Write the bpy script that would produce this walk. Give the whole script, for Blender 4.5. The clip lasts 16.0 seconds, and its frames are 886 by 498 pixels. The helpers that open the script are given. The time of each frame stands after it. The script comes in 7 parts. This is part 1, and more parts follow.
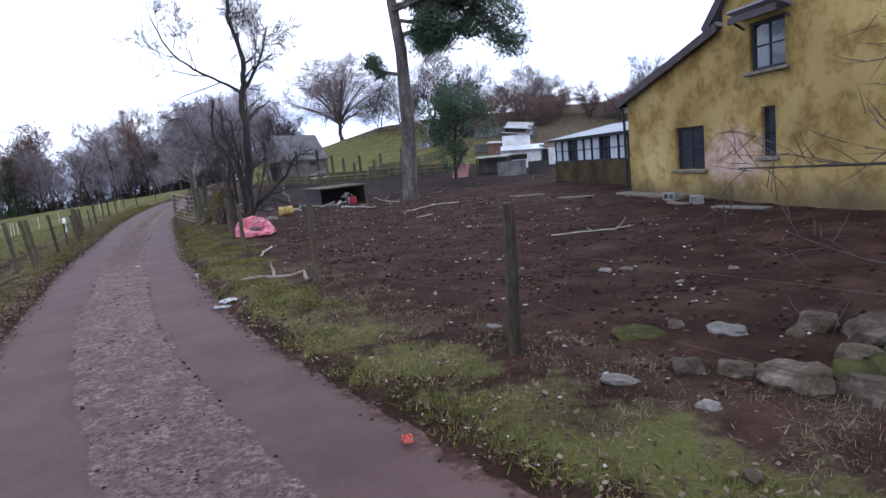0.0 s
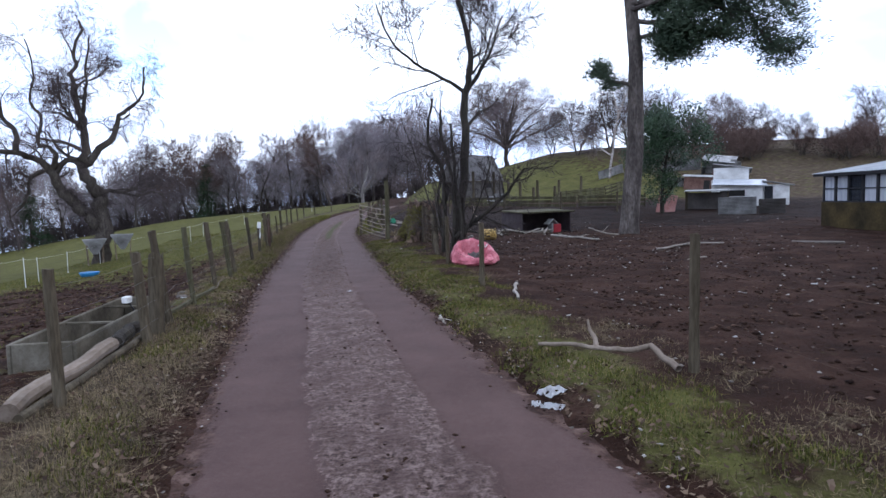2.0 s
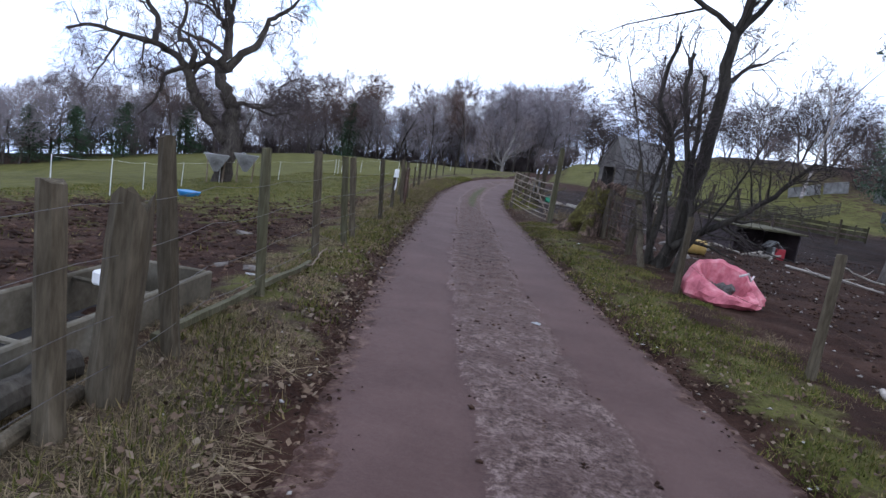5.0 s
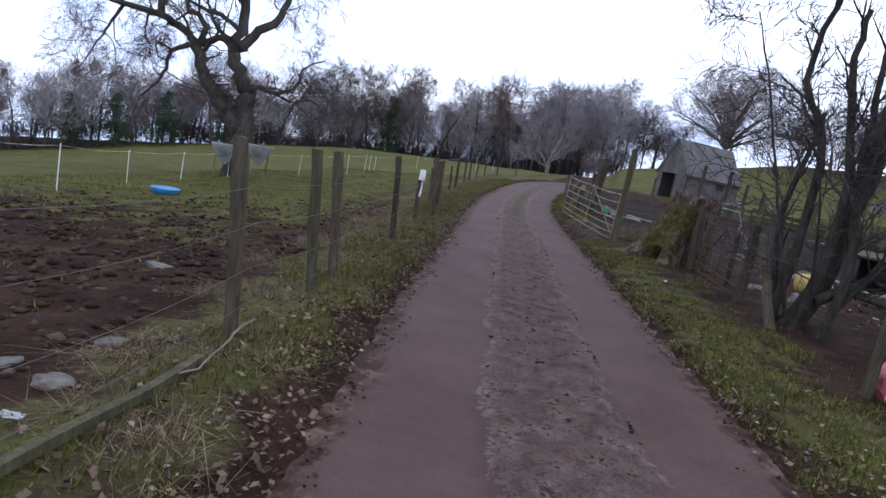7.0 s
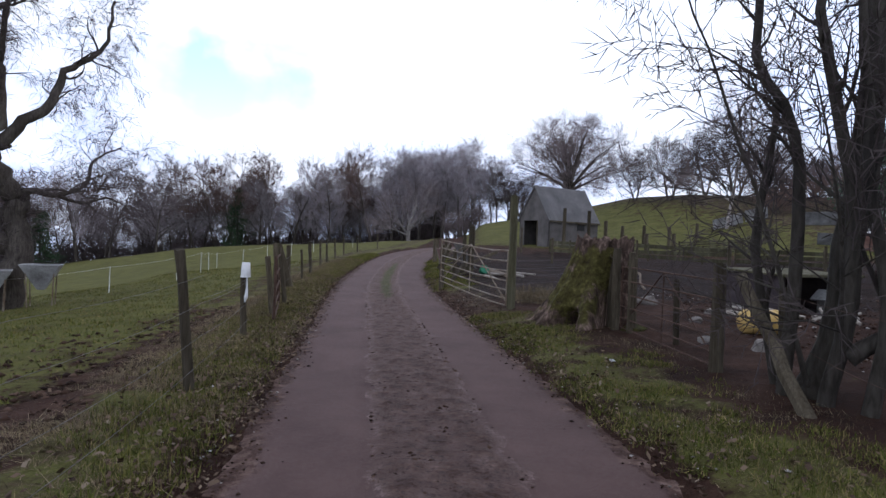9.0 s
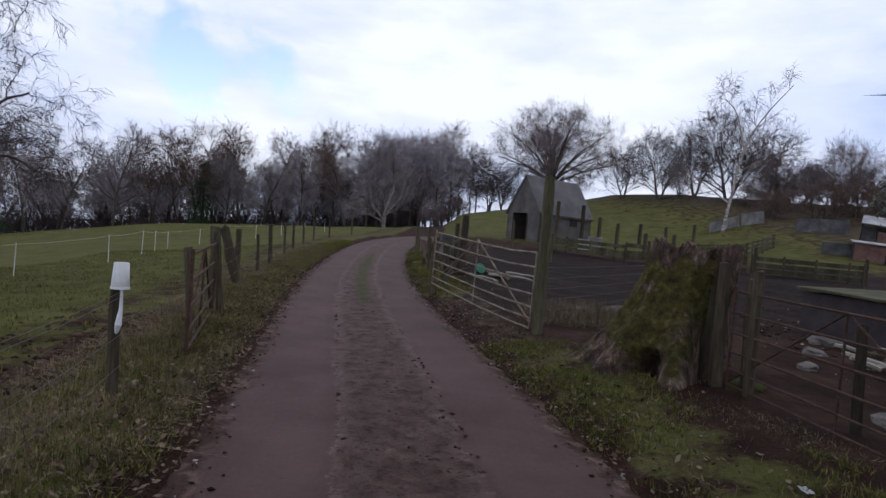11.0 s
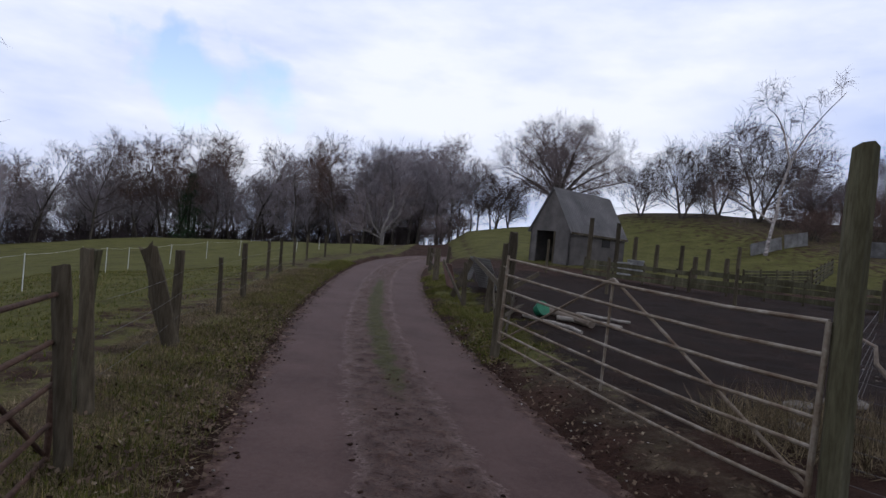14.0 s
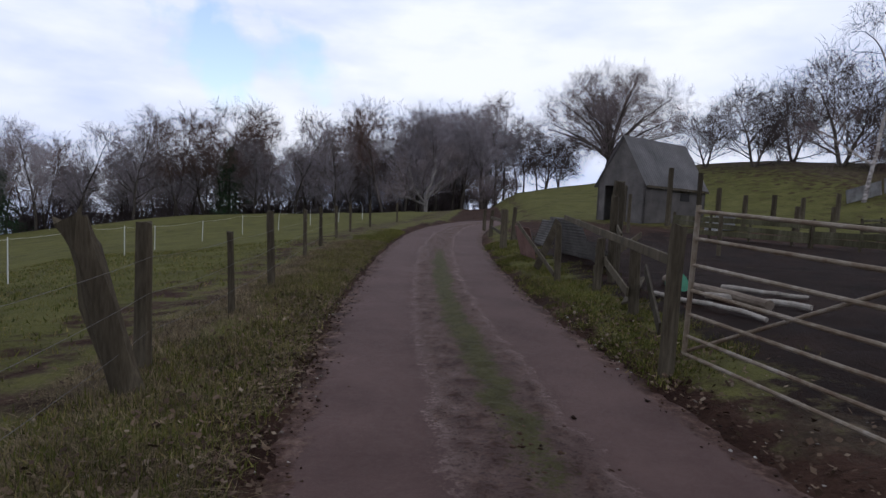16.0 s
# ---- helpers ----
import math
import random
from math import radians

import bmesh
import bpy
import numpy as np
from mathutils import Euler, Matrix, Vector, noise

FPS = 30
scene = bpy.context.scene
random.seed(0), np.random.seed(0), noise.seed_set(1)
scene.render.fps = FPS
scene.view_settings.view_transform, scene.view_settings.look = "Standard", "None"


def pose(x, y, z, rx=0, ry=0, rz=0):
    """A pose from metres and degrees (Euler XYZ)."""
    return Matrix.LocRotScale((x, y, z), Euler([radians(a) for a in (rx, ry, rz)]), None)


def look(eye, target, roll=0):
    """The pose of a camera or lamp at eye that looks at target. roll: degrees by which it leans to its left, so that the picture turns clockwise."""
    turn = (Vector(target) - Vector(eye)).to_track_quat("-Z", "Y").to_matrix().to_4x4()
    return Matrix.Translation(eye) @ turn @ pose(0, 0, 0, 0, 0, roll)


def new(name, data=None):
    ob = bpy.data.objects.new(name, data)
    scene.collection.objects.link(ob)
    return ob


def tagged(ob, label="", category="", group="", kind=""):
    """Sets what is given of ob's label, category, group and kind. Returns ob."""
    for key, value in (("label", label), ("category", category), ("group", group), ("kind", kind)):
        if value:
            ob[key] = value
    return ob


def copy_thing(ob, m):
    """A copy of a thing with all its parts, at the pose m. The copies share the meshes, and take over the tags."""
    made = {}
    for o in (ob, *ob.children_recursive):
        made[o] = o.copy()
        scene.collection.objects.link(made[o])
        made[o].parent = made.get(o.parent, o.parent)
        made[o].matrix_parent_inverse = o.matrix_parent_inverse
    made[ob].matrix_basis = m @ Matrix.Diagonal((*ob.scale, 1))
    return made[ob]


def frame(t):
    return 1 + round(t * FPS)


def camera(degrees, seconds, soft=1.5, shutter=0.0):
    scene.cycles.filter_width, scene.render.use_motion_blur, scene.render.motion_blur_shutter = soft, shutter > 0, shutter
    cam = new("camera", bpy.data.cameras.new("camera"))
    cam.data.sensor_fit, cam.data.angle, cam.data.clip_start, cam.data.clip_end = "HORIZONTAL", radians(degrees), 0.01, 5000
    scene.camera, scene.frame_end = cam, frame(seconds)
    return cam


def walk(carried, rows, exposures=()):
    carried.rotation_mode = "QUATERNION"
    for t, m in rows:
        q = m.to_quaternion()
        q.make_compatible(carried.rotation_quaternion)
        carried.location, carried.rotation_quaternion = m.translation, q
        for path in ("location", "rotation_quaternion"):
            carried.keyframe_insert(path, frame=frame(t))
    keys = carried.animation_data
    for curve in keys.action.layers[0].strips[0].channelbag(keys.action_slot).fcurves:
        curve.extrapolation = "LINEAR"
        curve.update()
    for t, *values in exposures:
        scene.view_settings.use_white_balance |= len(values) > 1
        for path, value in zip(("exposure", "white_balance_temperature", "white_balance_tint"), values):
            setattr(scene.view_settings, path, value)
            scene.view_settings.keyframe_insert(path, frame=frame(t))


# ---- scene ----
cam = camera(72.0, 16.0)
PATH = [
    (0, (5.153, -4.412, 1.889), (5.622, -2.489, 1.604), -5.6),
    (0.5, (4.651, -3.322, 1.872), (5.077, -1.388, 1.599), -2.9),
    (1, (4.06, -2.19, 1.885), (4.372, -0.23, 1.636), -0.8),
    (1.5, (3.53, -1.0, 1.845), (3.638, 0.988, 1.654), -1.2),
    (2, (3.098, 0.164, 1.798), (3.115, 2.157, 1.632), -1.5),
    (2.5, (2.721, 1.236, 1.686), (2.668, 3.222, 1.46), 0.9),
    (3, (2.437, 2.129, 1.59), (2.335, 4.106, 1.294), 5.8),
    (3.5, (2.101, 3.153, 1.6), (1.936, 5.128, 1.319), 9.9),
    (4, (1.792, 4.047, 1.56), (1.475, 5.999, 1.252), 10.8),
    (4.5, (1.621, 4.761, 1.565), (1.272, 6.712, 1.281), 10.3),
    (5, (1.41, 5.575, 1.565), (1.05, 7.525, 1.282), 9.4),
    (5.2, (1.31, 5.889, 1.565), (0.908, 7.831, 1.268), 8.4),
    (7.3, (0.58, 9.788, 1.59), (0.096, 11.707, 1.279), 11.4),
    (7.5, (0.508, 10.134, 1.58), (0.045, 12.058, 1.276), 8.4),
    (8, (0.398, 10.986, 1.611), (-0.017, 12.934, 1.426), 4.5),
    (8.5, (0.228, 11.832, 1.586), (-0.039, 13.813, 1.507), 3.9),
    (9, (0.14, 12.706, 1.546), (0.047, 14.704, 1.521), 2.1),
    (9.2, (0.078, 13.06, 1.519), (0.044, 15.06, 1.492), 3.3),
    (11.3, (-0.596, 16.885, 1.613), (-0.578, 18.884, 1.555), 5.6),
    (11.5, (-0.642, 17.211, 1.604), (-0.534, 19.208, 1.593), 4.2),
    (12, (-0.764, 18.06, 1.644), (-0.557, 20.049, 1.648), 1.2),
    (12.5, (-0.955, 19.031, 1.593), (-0.827, 21.026, 1.529), -0.3),
    (13, (-1.141, 19.925, 1.641), (-1.108, 21.924, 1.584), -1.3),
    (13.5, (-1.412, 20.92, 1.655), (-1.461, 22.918, 1.597), 2.8),
    (14, (-1.684, 21.794, 1.624), (-1.67, 23.794, 1.625), 5.7),
    (14.5, (-1.868, 22.69, 1.604), (-1.869, 24.689, 1.634), 5.0),
    (15, (-2.035, 23.614, 1.47), (-1.988, 25.608, 1.33), -1.2),
    (15.5, (-2.321, 24.55, 1.458), (-2.424, 26.543, 1.332), 6.8),
    (16, (-2.462, 25.23, 1.464), (-2.575, 27.223, 1.344), 3.0),
]
# the film camera stops down as it turns towards the open sky
EXPOSURES = [(0.0, 0.22, 6150, 19), (1.5, 0.04, 6100, 18), (2.5, -0.18, 6100, 17), (5.0, -0.08, 6100, 17), (7.5, -0.24, 6200, 17), (9.0, -0.46, 6400, 18), (11.5, -1.0, 6600, 18), (13.0, -1.05, 6600, 19), (16.0, -0.98, 6650, 18)]
walk(cam, [(t, look(eye, target, roll)) for t, eye, target, roll in PATH], EXPOSURES)

# world: bright broken overcast with a blue gap, one very soft sun
world = bpy.data.worlds.new("sky")
scene.world = world
world.use_nodes = True
wn, wl = world.node_tree.nodes, world.node_tree.links
wn.clear()
w_out = wn.new("ShaderNodeOutputWorld")
w_mix = wn.new("ShaderNodeMixShader")
bg_sky = wn.new("ShaderNodeBackground")
bg_cloud = wn.new("ShaderNodeBackground")
sky = wn.new("ShaderNodeTexSky")
sky.sky_type = "NISHITA"
sky.sun_disc = False
sky.sun_elevation = radians(36)
sky.sun_rotation = radians(70)
bg_sky.inputs["Strength"].default_value = 0.5
wl.new(sky.outputs[0], bg_sky.inputs["Color"])
w_co = wn.new("ShaderNodeTexCoord")
w_map = wn.new("ShaderNodeMapping")
w_map.inputs["Scale"].default_value = (1.0, 1.0, 3.2)
wl.new(w_co.outputs["Generated"], w_map.inputs["Vector"])
w_n1 = wn.new("ShaderNodeTexNoise")
w_n1.inputs["Scale"].default_value = 2.3
w_n1.inputs["Detail"].default_value = 7
w_n1.inputs["Roughness"].default_value = 0.55
wl.new(w_map.outputs[0], w_n1.inputs["Vector"])
w_ramp = wn.new("ShaderNodeValToRGB")
w_ramp.color_ramp.elements[0].position, w_ramp.color_ramp.elements[0].color = 0.32, (0.48, 0.62, 0.91, 1)
w_ramp.color_ramp.elements[1].position, w_ramp.color_ramp.elements[1].color = 0.60, (0.82, 0.92, 1.03, 1)
wl.new(w_n1.outputs["Fac"], w_ramp.inputs["Fac"])
wl.new(w_ramp.outputs["Color"], bg_cloud.inputs["Color"])
bg_cloud.inputs["Strength"].default_value = 2.15
# the gap in the cloud: near one direction, with a ragged edge
w_dist = wn.new("ShaderNodeVectorMath")
w_dist.operation = "DISTANCE"
w_gapmap = wn.new("ShaderNodeMapping")
w_gapmap.inputs["Scale"].default_value = (1.0, 1.0, 1.7)
wl.new(w_co.outputs["Generated"], w_gapmap.inputs["Vector"])
wl.new(w_gapmap.outputs[0], w_dist.inputs[0])
w_dist.inputs[1].default_value = (-0.385, 0.90, 0.212 * 1.7)
w_n2 = wn.new("ShaderNodeTexNoise")
w_n2.inputs["Scale"].default_value = 9.0
w_n2.inputs["Detail"].default_value = 5
wl.new(w_co.outputs["Generated"], w_n2.inputs["Vector"])
w_add = wn.new("ShaderNodeMath")
w_add.operation = "MULTIPLY_ADD"
wl.new(w_n2.outputs["Fac"], w_add.inputs[0])
w_add.inputs[1].default_value = 0.42
wl.new(w_dist.outputs["Value"], w_add.inputs[2])
w_gap = wn.new("ShaderNodeMapRange")
w_gap.inputs["From Min"].default_value = 0.27
w_gap.inputs["From Max"].default_value = 0.325
w_gap.inputs["To Min"].default_value = 0.05
w_gap.inputs["To Max"].default_value = 1.0
wl.new(w_add.outputs[0], w_gap.inputs["Value"])
wl.new(w_gap.outputs[0], w_mix.inputs["Fac"])
wl.new(bg_sky.outputs[0], w_mix.inputs[1])
wl.new(bg_cloud.outputs[0], w_mix.inputs[2])
wl.new(w_mix.outputs[0], w_out.inputs["Surface"])
sun = new("sun", bpy.data.lights.new("sun", "SUN"))
sun.data.energy, sun.data.angle, sun.data.color = 0.7, radians(25), (1.0, 0.96, 0.9)
sun.matrix_world = look((0, 0, 60), (-0.76 * 60, -0.277 * 60, 60 - 0.588 * 60))

# ---- materials ----


def node_mat(name):
    m = bpy.data.materials.new(name)
    m.use_nodes = True
    return m, m.node_tree.nodes, m.node_tree.links, m.node_tree.nodes["Principled BSDF"]


def noise_ramp(n, l, vec, scale, stops, detail=6, rough=0.6):
    t = n.new("ShaderNodeTexNoise")
    t.inputs["Scale"].default_value = scale
    t.inputs["Detail"].default_value = detail
    t.inputs["Roughness"].default_value = rough
    if vec is not None:
        l.new(vec, t.inputs["Vector"])
    r = n.new("ShaderNodeValToRGB")
    e = r.color_ramp.elements
    while len(e) < len(stops):
        e.new(0.5)
    for k, (pos, c) in enumerate(stops):
        e[k].position, e[k].color = pos, (*c, 1)
    l.new(t.outputs["Fac"], r.inputs["Fac"])
    return r.outputs["Color"], t.outputs["Fac"]


def mixed(n, l, fac, a, b, kind="MIX"):
    m = n.new("ShaderNodeMix")
    m.data_type, m.blend_type = "RGBA", kind
    for sock, v in ((m.inputs[0], fac), (m.inputs[6], a), (m.inputs[7], b)):
        if isinstance(v, (int, float)):
            sock.default_value = v
        elif isinstance(v, tuple):
            sock.default_value = (*v, 1)
        else:
            l.new(v, sock)
    return m.outputs[2]


def bumped(n, l, bsdf, height, strength=0.5, distance=0.02):
    b = n.new("ShaderNodeBump")
    b.inputs["Strength"].default_value, b.inputs["Distance"].default_value = strength, distance
    l.new(height, b.inputs["Height"])
    l.new(b.outputs["Normal"], bsdf.inputs["Normal"])


def ranged(n, l, v, a, b, lo=0.0, hi=1.0):
    m = n.new("ShaderNodeMapRange")
    for k, x in zip(("From Min", "From Max", "To Min", "To Max"), (a, b, lo, hi)):
        m.inputs[k].default_value = x
    l.new(v, m.inputs["Value"])
    return m.outputs[0]


def rough_mat(name, stops, scale=3.0, fine=40.0, stain=(0.5, 0.5, 0.5), amount=0.5, rough=0.85, bump=0.4, dist=0.01, stretch=(1, 1, 1), metal=0.0, random=0.0):
    """Two scales of colour and a fine relief in object space; random: how far repeats differ in brightness."""
    m, n, l, p = node_mat(name)
    co = n.new("ShaderNodeTexCoord")
    mp = n.new("ShaderNodeMapping")
    mp.inputs["Scale"].default_value = stretch
    l.new(co.outputs["Object"], mp.inputs["Vector"])
    c1, f1 = noise_ramp(n, l, mp.outputs[0], scale, stops)
    c2, f2 = noise_ramp(n, l, mp.outputs[0], fine, [(0.35, stain), (0.65, (1, 1, 1))])
    c = mixed(n, l, amount, c1, c2, "MULTIPLY")
    if random:
        info = n.new("ShaderNodeObjectInfo")
        hs = n.new("ShaderNodeHueSaturation")
        l.new(ranged(n, l, info.outputs["Random"], 0, 1, 1 - random, 1 + random), hs.inputs["Value"])
        l.new(c, hs.inputs["Color"])
        c = hs.outputs["Color"]
    l.new(c, p.inputs["Base Color"])
    p.inputs["Roughness"].default_value, p.inputs["Metallic"].default_value = rough, metal
    if "Specular IOR Level" in p.inputs:
        p.inputs["Specular IOR Level"].default_value = 0.14
    bumped(n, l, p, f2, bump, dist)
    return m


def plain_mat(name, colour, rough=0.6, metal=0.0, spec=0.4):
    m, n, l, p = node_mat(name)
    co = n.new("ShaderNodeTexCoord")
    c, f = noise_ramp(n, l, co.outputs["Object"], 9, [(0.3, tuple(v * 0.78 for v in colour)), (0.7, tuple(min(1, v * 1.1) for v in colour))])
    l.new(c, p.inputs["Base Color"])
    p.inputs["Roughness"].default_value, p.inputs["Metallic"].default_value = rough, metal
    p.inputs["Specular IOR Level"].default_value = spec
    return m


M_BARK = rough_mat("bark", [(0.3, (0.055, 0.045, 0.038)), (0.7, (0.13, 0.112, 0.092))], 2.5, 18, (0.35, 0.33, 0.32), 0.8, 0.95, 0.9, 0.03, (1, 1, 0.25))
M_BARK_DARK = rough_mat("dark_bark", [(0.3, (0.03, 0.026, 0.023)), (0.7, (0.075, 0.066, 0.052))], 2.5, 18, (0.35, 0.33, 0.32), 0.8, 0.95, 0.9, 0.03, (1, 1, 0.25))
M_TWIG = rough_mat("twig", [(0.3, (0.135, 0.107, 0.104)), (0.7, (0.245, 0.203, 0.197))], 0.6, 8, (0.7, 0.65, 0.65), 0.6, 0.95, 0.1, random=0.25)
# far twigs paler and greyer: distance haze put into the base colour
M_TWIG_HAZE = rough_mat("woodland_twig_haze", [(0.3, (0.19, 0.166, 0.172)), (0.7, (0.34, 0.302, 0.31))], 0.6, 8, (0.75, 0.72, 0.72), 0.5, 0.95, 0.1, random=0.3)
M_TWIG_DARK = rough_mat("dark_twig", [(0.3, (0.036, 0.029, 0.028)), (0.7, (0.075, 0.06, 0.055))], 0.6, 8, (0.7, 0.65, 0.65), 0.6, 0.95, 0.1)
M_TWIG_UNDER = rough_mat("undergrowth_twig", [(0.3, (0.075, 0.06, 0.059)), (0.7, (0.14, 0.114, 0.111))], 0.6, 8, (0.7, 0.65, 0.65), 0.6, 0.95, 0.1, random=0.3)
M_TWIG_RED = rough_mat("reddish_twig", [(0.3, (0.10, 0.066, 0.055)), (0.7, (0.17, 0.118, 0.098))], 0.6, 8, (0.7, 0.65, 0.65), 0.6, 0.95, 0.1)
M_BIRCH = rough_mat("birch_bark", [(0.35, (0.16, 0.14, 0.13)), (0.6, (0.55, 0.5, 0.47))], 3, 14, (0.4, 0.36, 0.34), 0.6, 0.8, 0.4, 0.01, (1, 1, 2.5))
M_PINE_BARK = rough_mat("pine_bark", [(0.3, (0.05, 0.042, 0.038)), (0.5, (0.11, 0.095, 0.085)), (0.7, (0.2, 0.175, 0.155))], 3, 16, (0.35, 0.3, 0.28), 0.8, 0.95, 1.0, 0.04, (1, 1, 0.35))
M_NEEDLE = rough_mat("pine_needle", [(0.3, (0.03, 0.05, 0.032)), (0.7, (0.095, 0.125, 0.08))], 1.2, 10, (0.6, 0.7, 0.6), 0.6, 0.7, 0.1)
M_HOLLY = rough_mat("evergreen_leaf", [(0.3, (0.012, 0.03, 0.014)), (0.7, (0.04, 0.075, 0.03))], 1.5, 10, (0.6, 0.7, 0.6), 0.6, 0.5, 0.1)
M_POST = rough_mat("weathered_wood", [(0.25, (0.036, 0.028, 0.019)), (0.5, (0.078, 0.063, 0.042)), (0.75, (0.14, 0.118, 0.085))], 2.2, 26, (0.4, 0.38, 0.34), 0.75, 0.92, 0.8, 0.012, (1.6, 1.6, 0.22), random=0.3)
M_POST_GREEN = rough_mat("algae_wood", [(0.25, (0.034, 0.03, 0.016)), (0.5, (0.078, 0.072, 0.042)), (0.75, (0.14, 0.13, 0.09))], 2.0, 26, (0.45, 0.42, 0.36), 0.75, 0.92, 0.7, 0.01, (1.6, 1.6, 0.22), random=0.2)
M_STEEL = rough_mat("galvanised_rusty", [(0.3, (0.1, 0.06, 0.038)), (0.5, (0.2, 0.162, 0.118)), (0.75, (0.33, 0.3, 0.255))], 3.5, 30, (0.55, 0.45, 0.4), 0.6, 0.6, 0.3, 0.003, metal=0.35)
M_STEEL_YELLOW = rough_mat("lichened_steel", [(0.3, (0.2, 0.13, 0.07)), (0.5, (0.34, 0.29, 0.14)), (0.75, (0.42, 0.38, 0.25))], 3.5, 30, (0.55, 0.45, 0.4), 0.6, 0.65, 0.3, 0.003, metal=0.2)
M_RUST = rough_mat("rusted_iron", [(0.3, (0.045, 0.028, 0.021)), (0.7, (0.115, 0.07, 0.05))], 5, 40, (0.5, 0.42, 0.4), 0.6, 0.85, 0.4, 0.004, metal=0.2)
M_WIRE = plain_mat("fence_wire", (0.10, 0.09, 0.085), 0.6, 0.4)

# ---- the lie of the land ----
ROAD_KEYS = [(-70, 26.0), (-20, 11.6), (-8, 7.3), (0, 4.2), (2, 3.45), (4.4, 2.66), (6.5, 2.22), (9, 1.68), (13.5, 0.62), (17, 0.0), (23.4, -1.12), (28, -1.98), (34, -2.9), (42, -3.6), (50, -3.9), (58, -3.4), (66, -1.4), (74, 3.0), (82, 9.5), (92, 19.0)]


def sm(v, a, b):
    t = np.clip((v - a) / (b - a), 0, 1)
    return t * t * (3 - 2 * t)


def xc(y):
    ky, kx = np.array(ROAD_KEYS).T
    return sum(np.interp(np.asarray(y, float) + o, ky, kx) for o in (-2, -1, 0, 1, 2)) / 5


def road_z(y):
    y = np.asarray(y, float)
    return sum(np.interp(y + o, [-90, 30, 42, 66, 90, 400], [0, 0, 0.28, 1.05, 1.5, 3.0]) for o in (-5, 0, 5)) / 3


def ground_z(x, y):
    x, y = np.asarray(x, float), np.asarray(y, float)
    d = x - xc(np.minimum(y, 62.0))
    rz = road_z(y)
    left = np.interp(-d, [0, 1.42, 1.9, 2.6, 3.4, 5, 8, 14, 20, 33, 60, 120, 400], [0, 0, 0.11, 0.10, 0.0, -0.14, -0.5, -1.3, -2.1, -4.2, -8.0, -15.0, -40])
    left = left * np.where(left < 0, np.interp(y, [30, 50, 70, 90], [1.0, 1.1, 0.72, 0.45]), 1.0)
    left = left - 0.10 * np.maximum(0, -d - 34) - 0.08 * np.maximum(0, y - 92) * sm(-d, 2, 18)
    right = np.interp(d, [0, 1.42, 1.9, 2.8, 4, 10, 30, 60], [0, 0, 0.10, 0.12, 0.07, 0.1, 0.25, 0.6])
    yard = np.interp(y, [0, 12, 26, 32, 40, 56, 70, 100], [0, 0, 0.16, 0.3, 0.55, 1.35, 2.1, 3.0]) - rz
    right = right + yard * sm(d, 1.4, 4.5)
    hill = 4.3 * sm(y + 0.25 * x, 62, 98) * sm(x, -10, 24)
    bank = 1.2 * sm(y + 0.2 * x, 54, 68) * sm(x, 12, 26)
    z = rz + np.where(d < 0, left, right) + hill + bank
    z = z + (0.10 * np.sin(x * 0.31 + 1.3) * np.sin(y * 0.27 + 0.4) + 0.05 * np.sin(x * 0.83 + y * 0.6)) * sm(np.abs(d), 3, 9)
    return z


def gz(x, y):
    return float(ground_z(x, y))


def grid_steps(lo, a, b, hi, fine, grow=1.16, top=9.0):
    mid = list(np.arange(a, b, fine))
    up, s = [b], fine
    while up[-1] < hi:
        s = min(s * grow, top)
        up.append(up[-1] + s)
    down, s = [], fine
    p = a
    while p > lo:
        s = min(s * grow, top)
        p -= s
        down.append(p)
    return np.array(down[::-1] + mid + up)


def link_mesh(name, verts, faces, mat, parent=None, label="", smooth=False):
    me = bpy.data.meshes.new(name)
    me.from_pydata(verts, [], faces)
    me.materials.append(mat)
    if smooth:
        me.polygons.foreach_set("use_smooth", [True] * len(me.polygons))
    me.update()
    ob = new(name, me)
    ob.parent = parent
    if label:
        ob["label"] = label
    return ob


def part(name, bm, mat, parent=None, label="", smooth=False):
    me = bpy.data.meshes.new(name)
    bm.normal_update()
    bm.to_mesh(me)
    bm.free()
    me.materials.append(mat)
    if smooth:
        for poly in me.polygons:
            poly.use_smooth = True
    ob = new(name, me)
    ob.parent = parent
    if label:
        ob["label"] = label
    return ob


def thing(name, label, category, m=Matrix(), group="", kind=""):
    ob = new(name)
    ob.empty_display_size = 0.2
    ob.matrix_world = m
    return tagged(ob, label, category, group, kind)


def box(bm, size, m=Matrix(), bevel=0.0, seg=1):
    r = bmesh.ops.create_cube(bm, size=1.0, matrix=m @ Matrix.Diagonal((*size, 1)))
    if bevel:
        edges = list({e for v in r["verts"] for e in v.link_edges})
        bmesh.ops.bevel(bm, geom=edges, offset=bevel, segments=seg, affect="EDGES", profile=0.6)
    return bm


def boxed(size, m=Matrix(), bevel=0.0, seg=1):
    return box(bmesh.new(), size, m, bevel, seg)


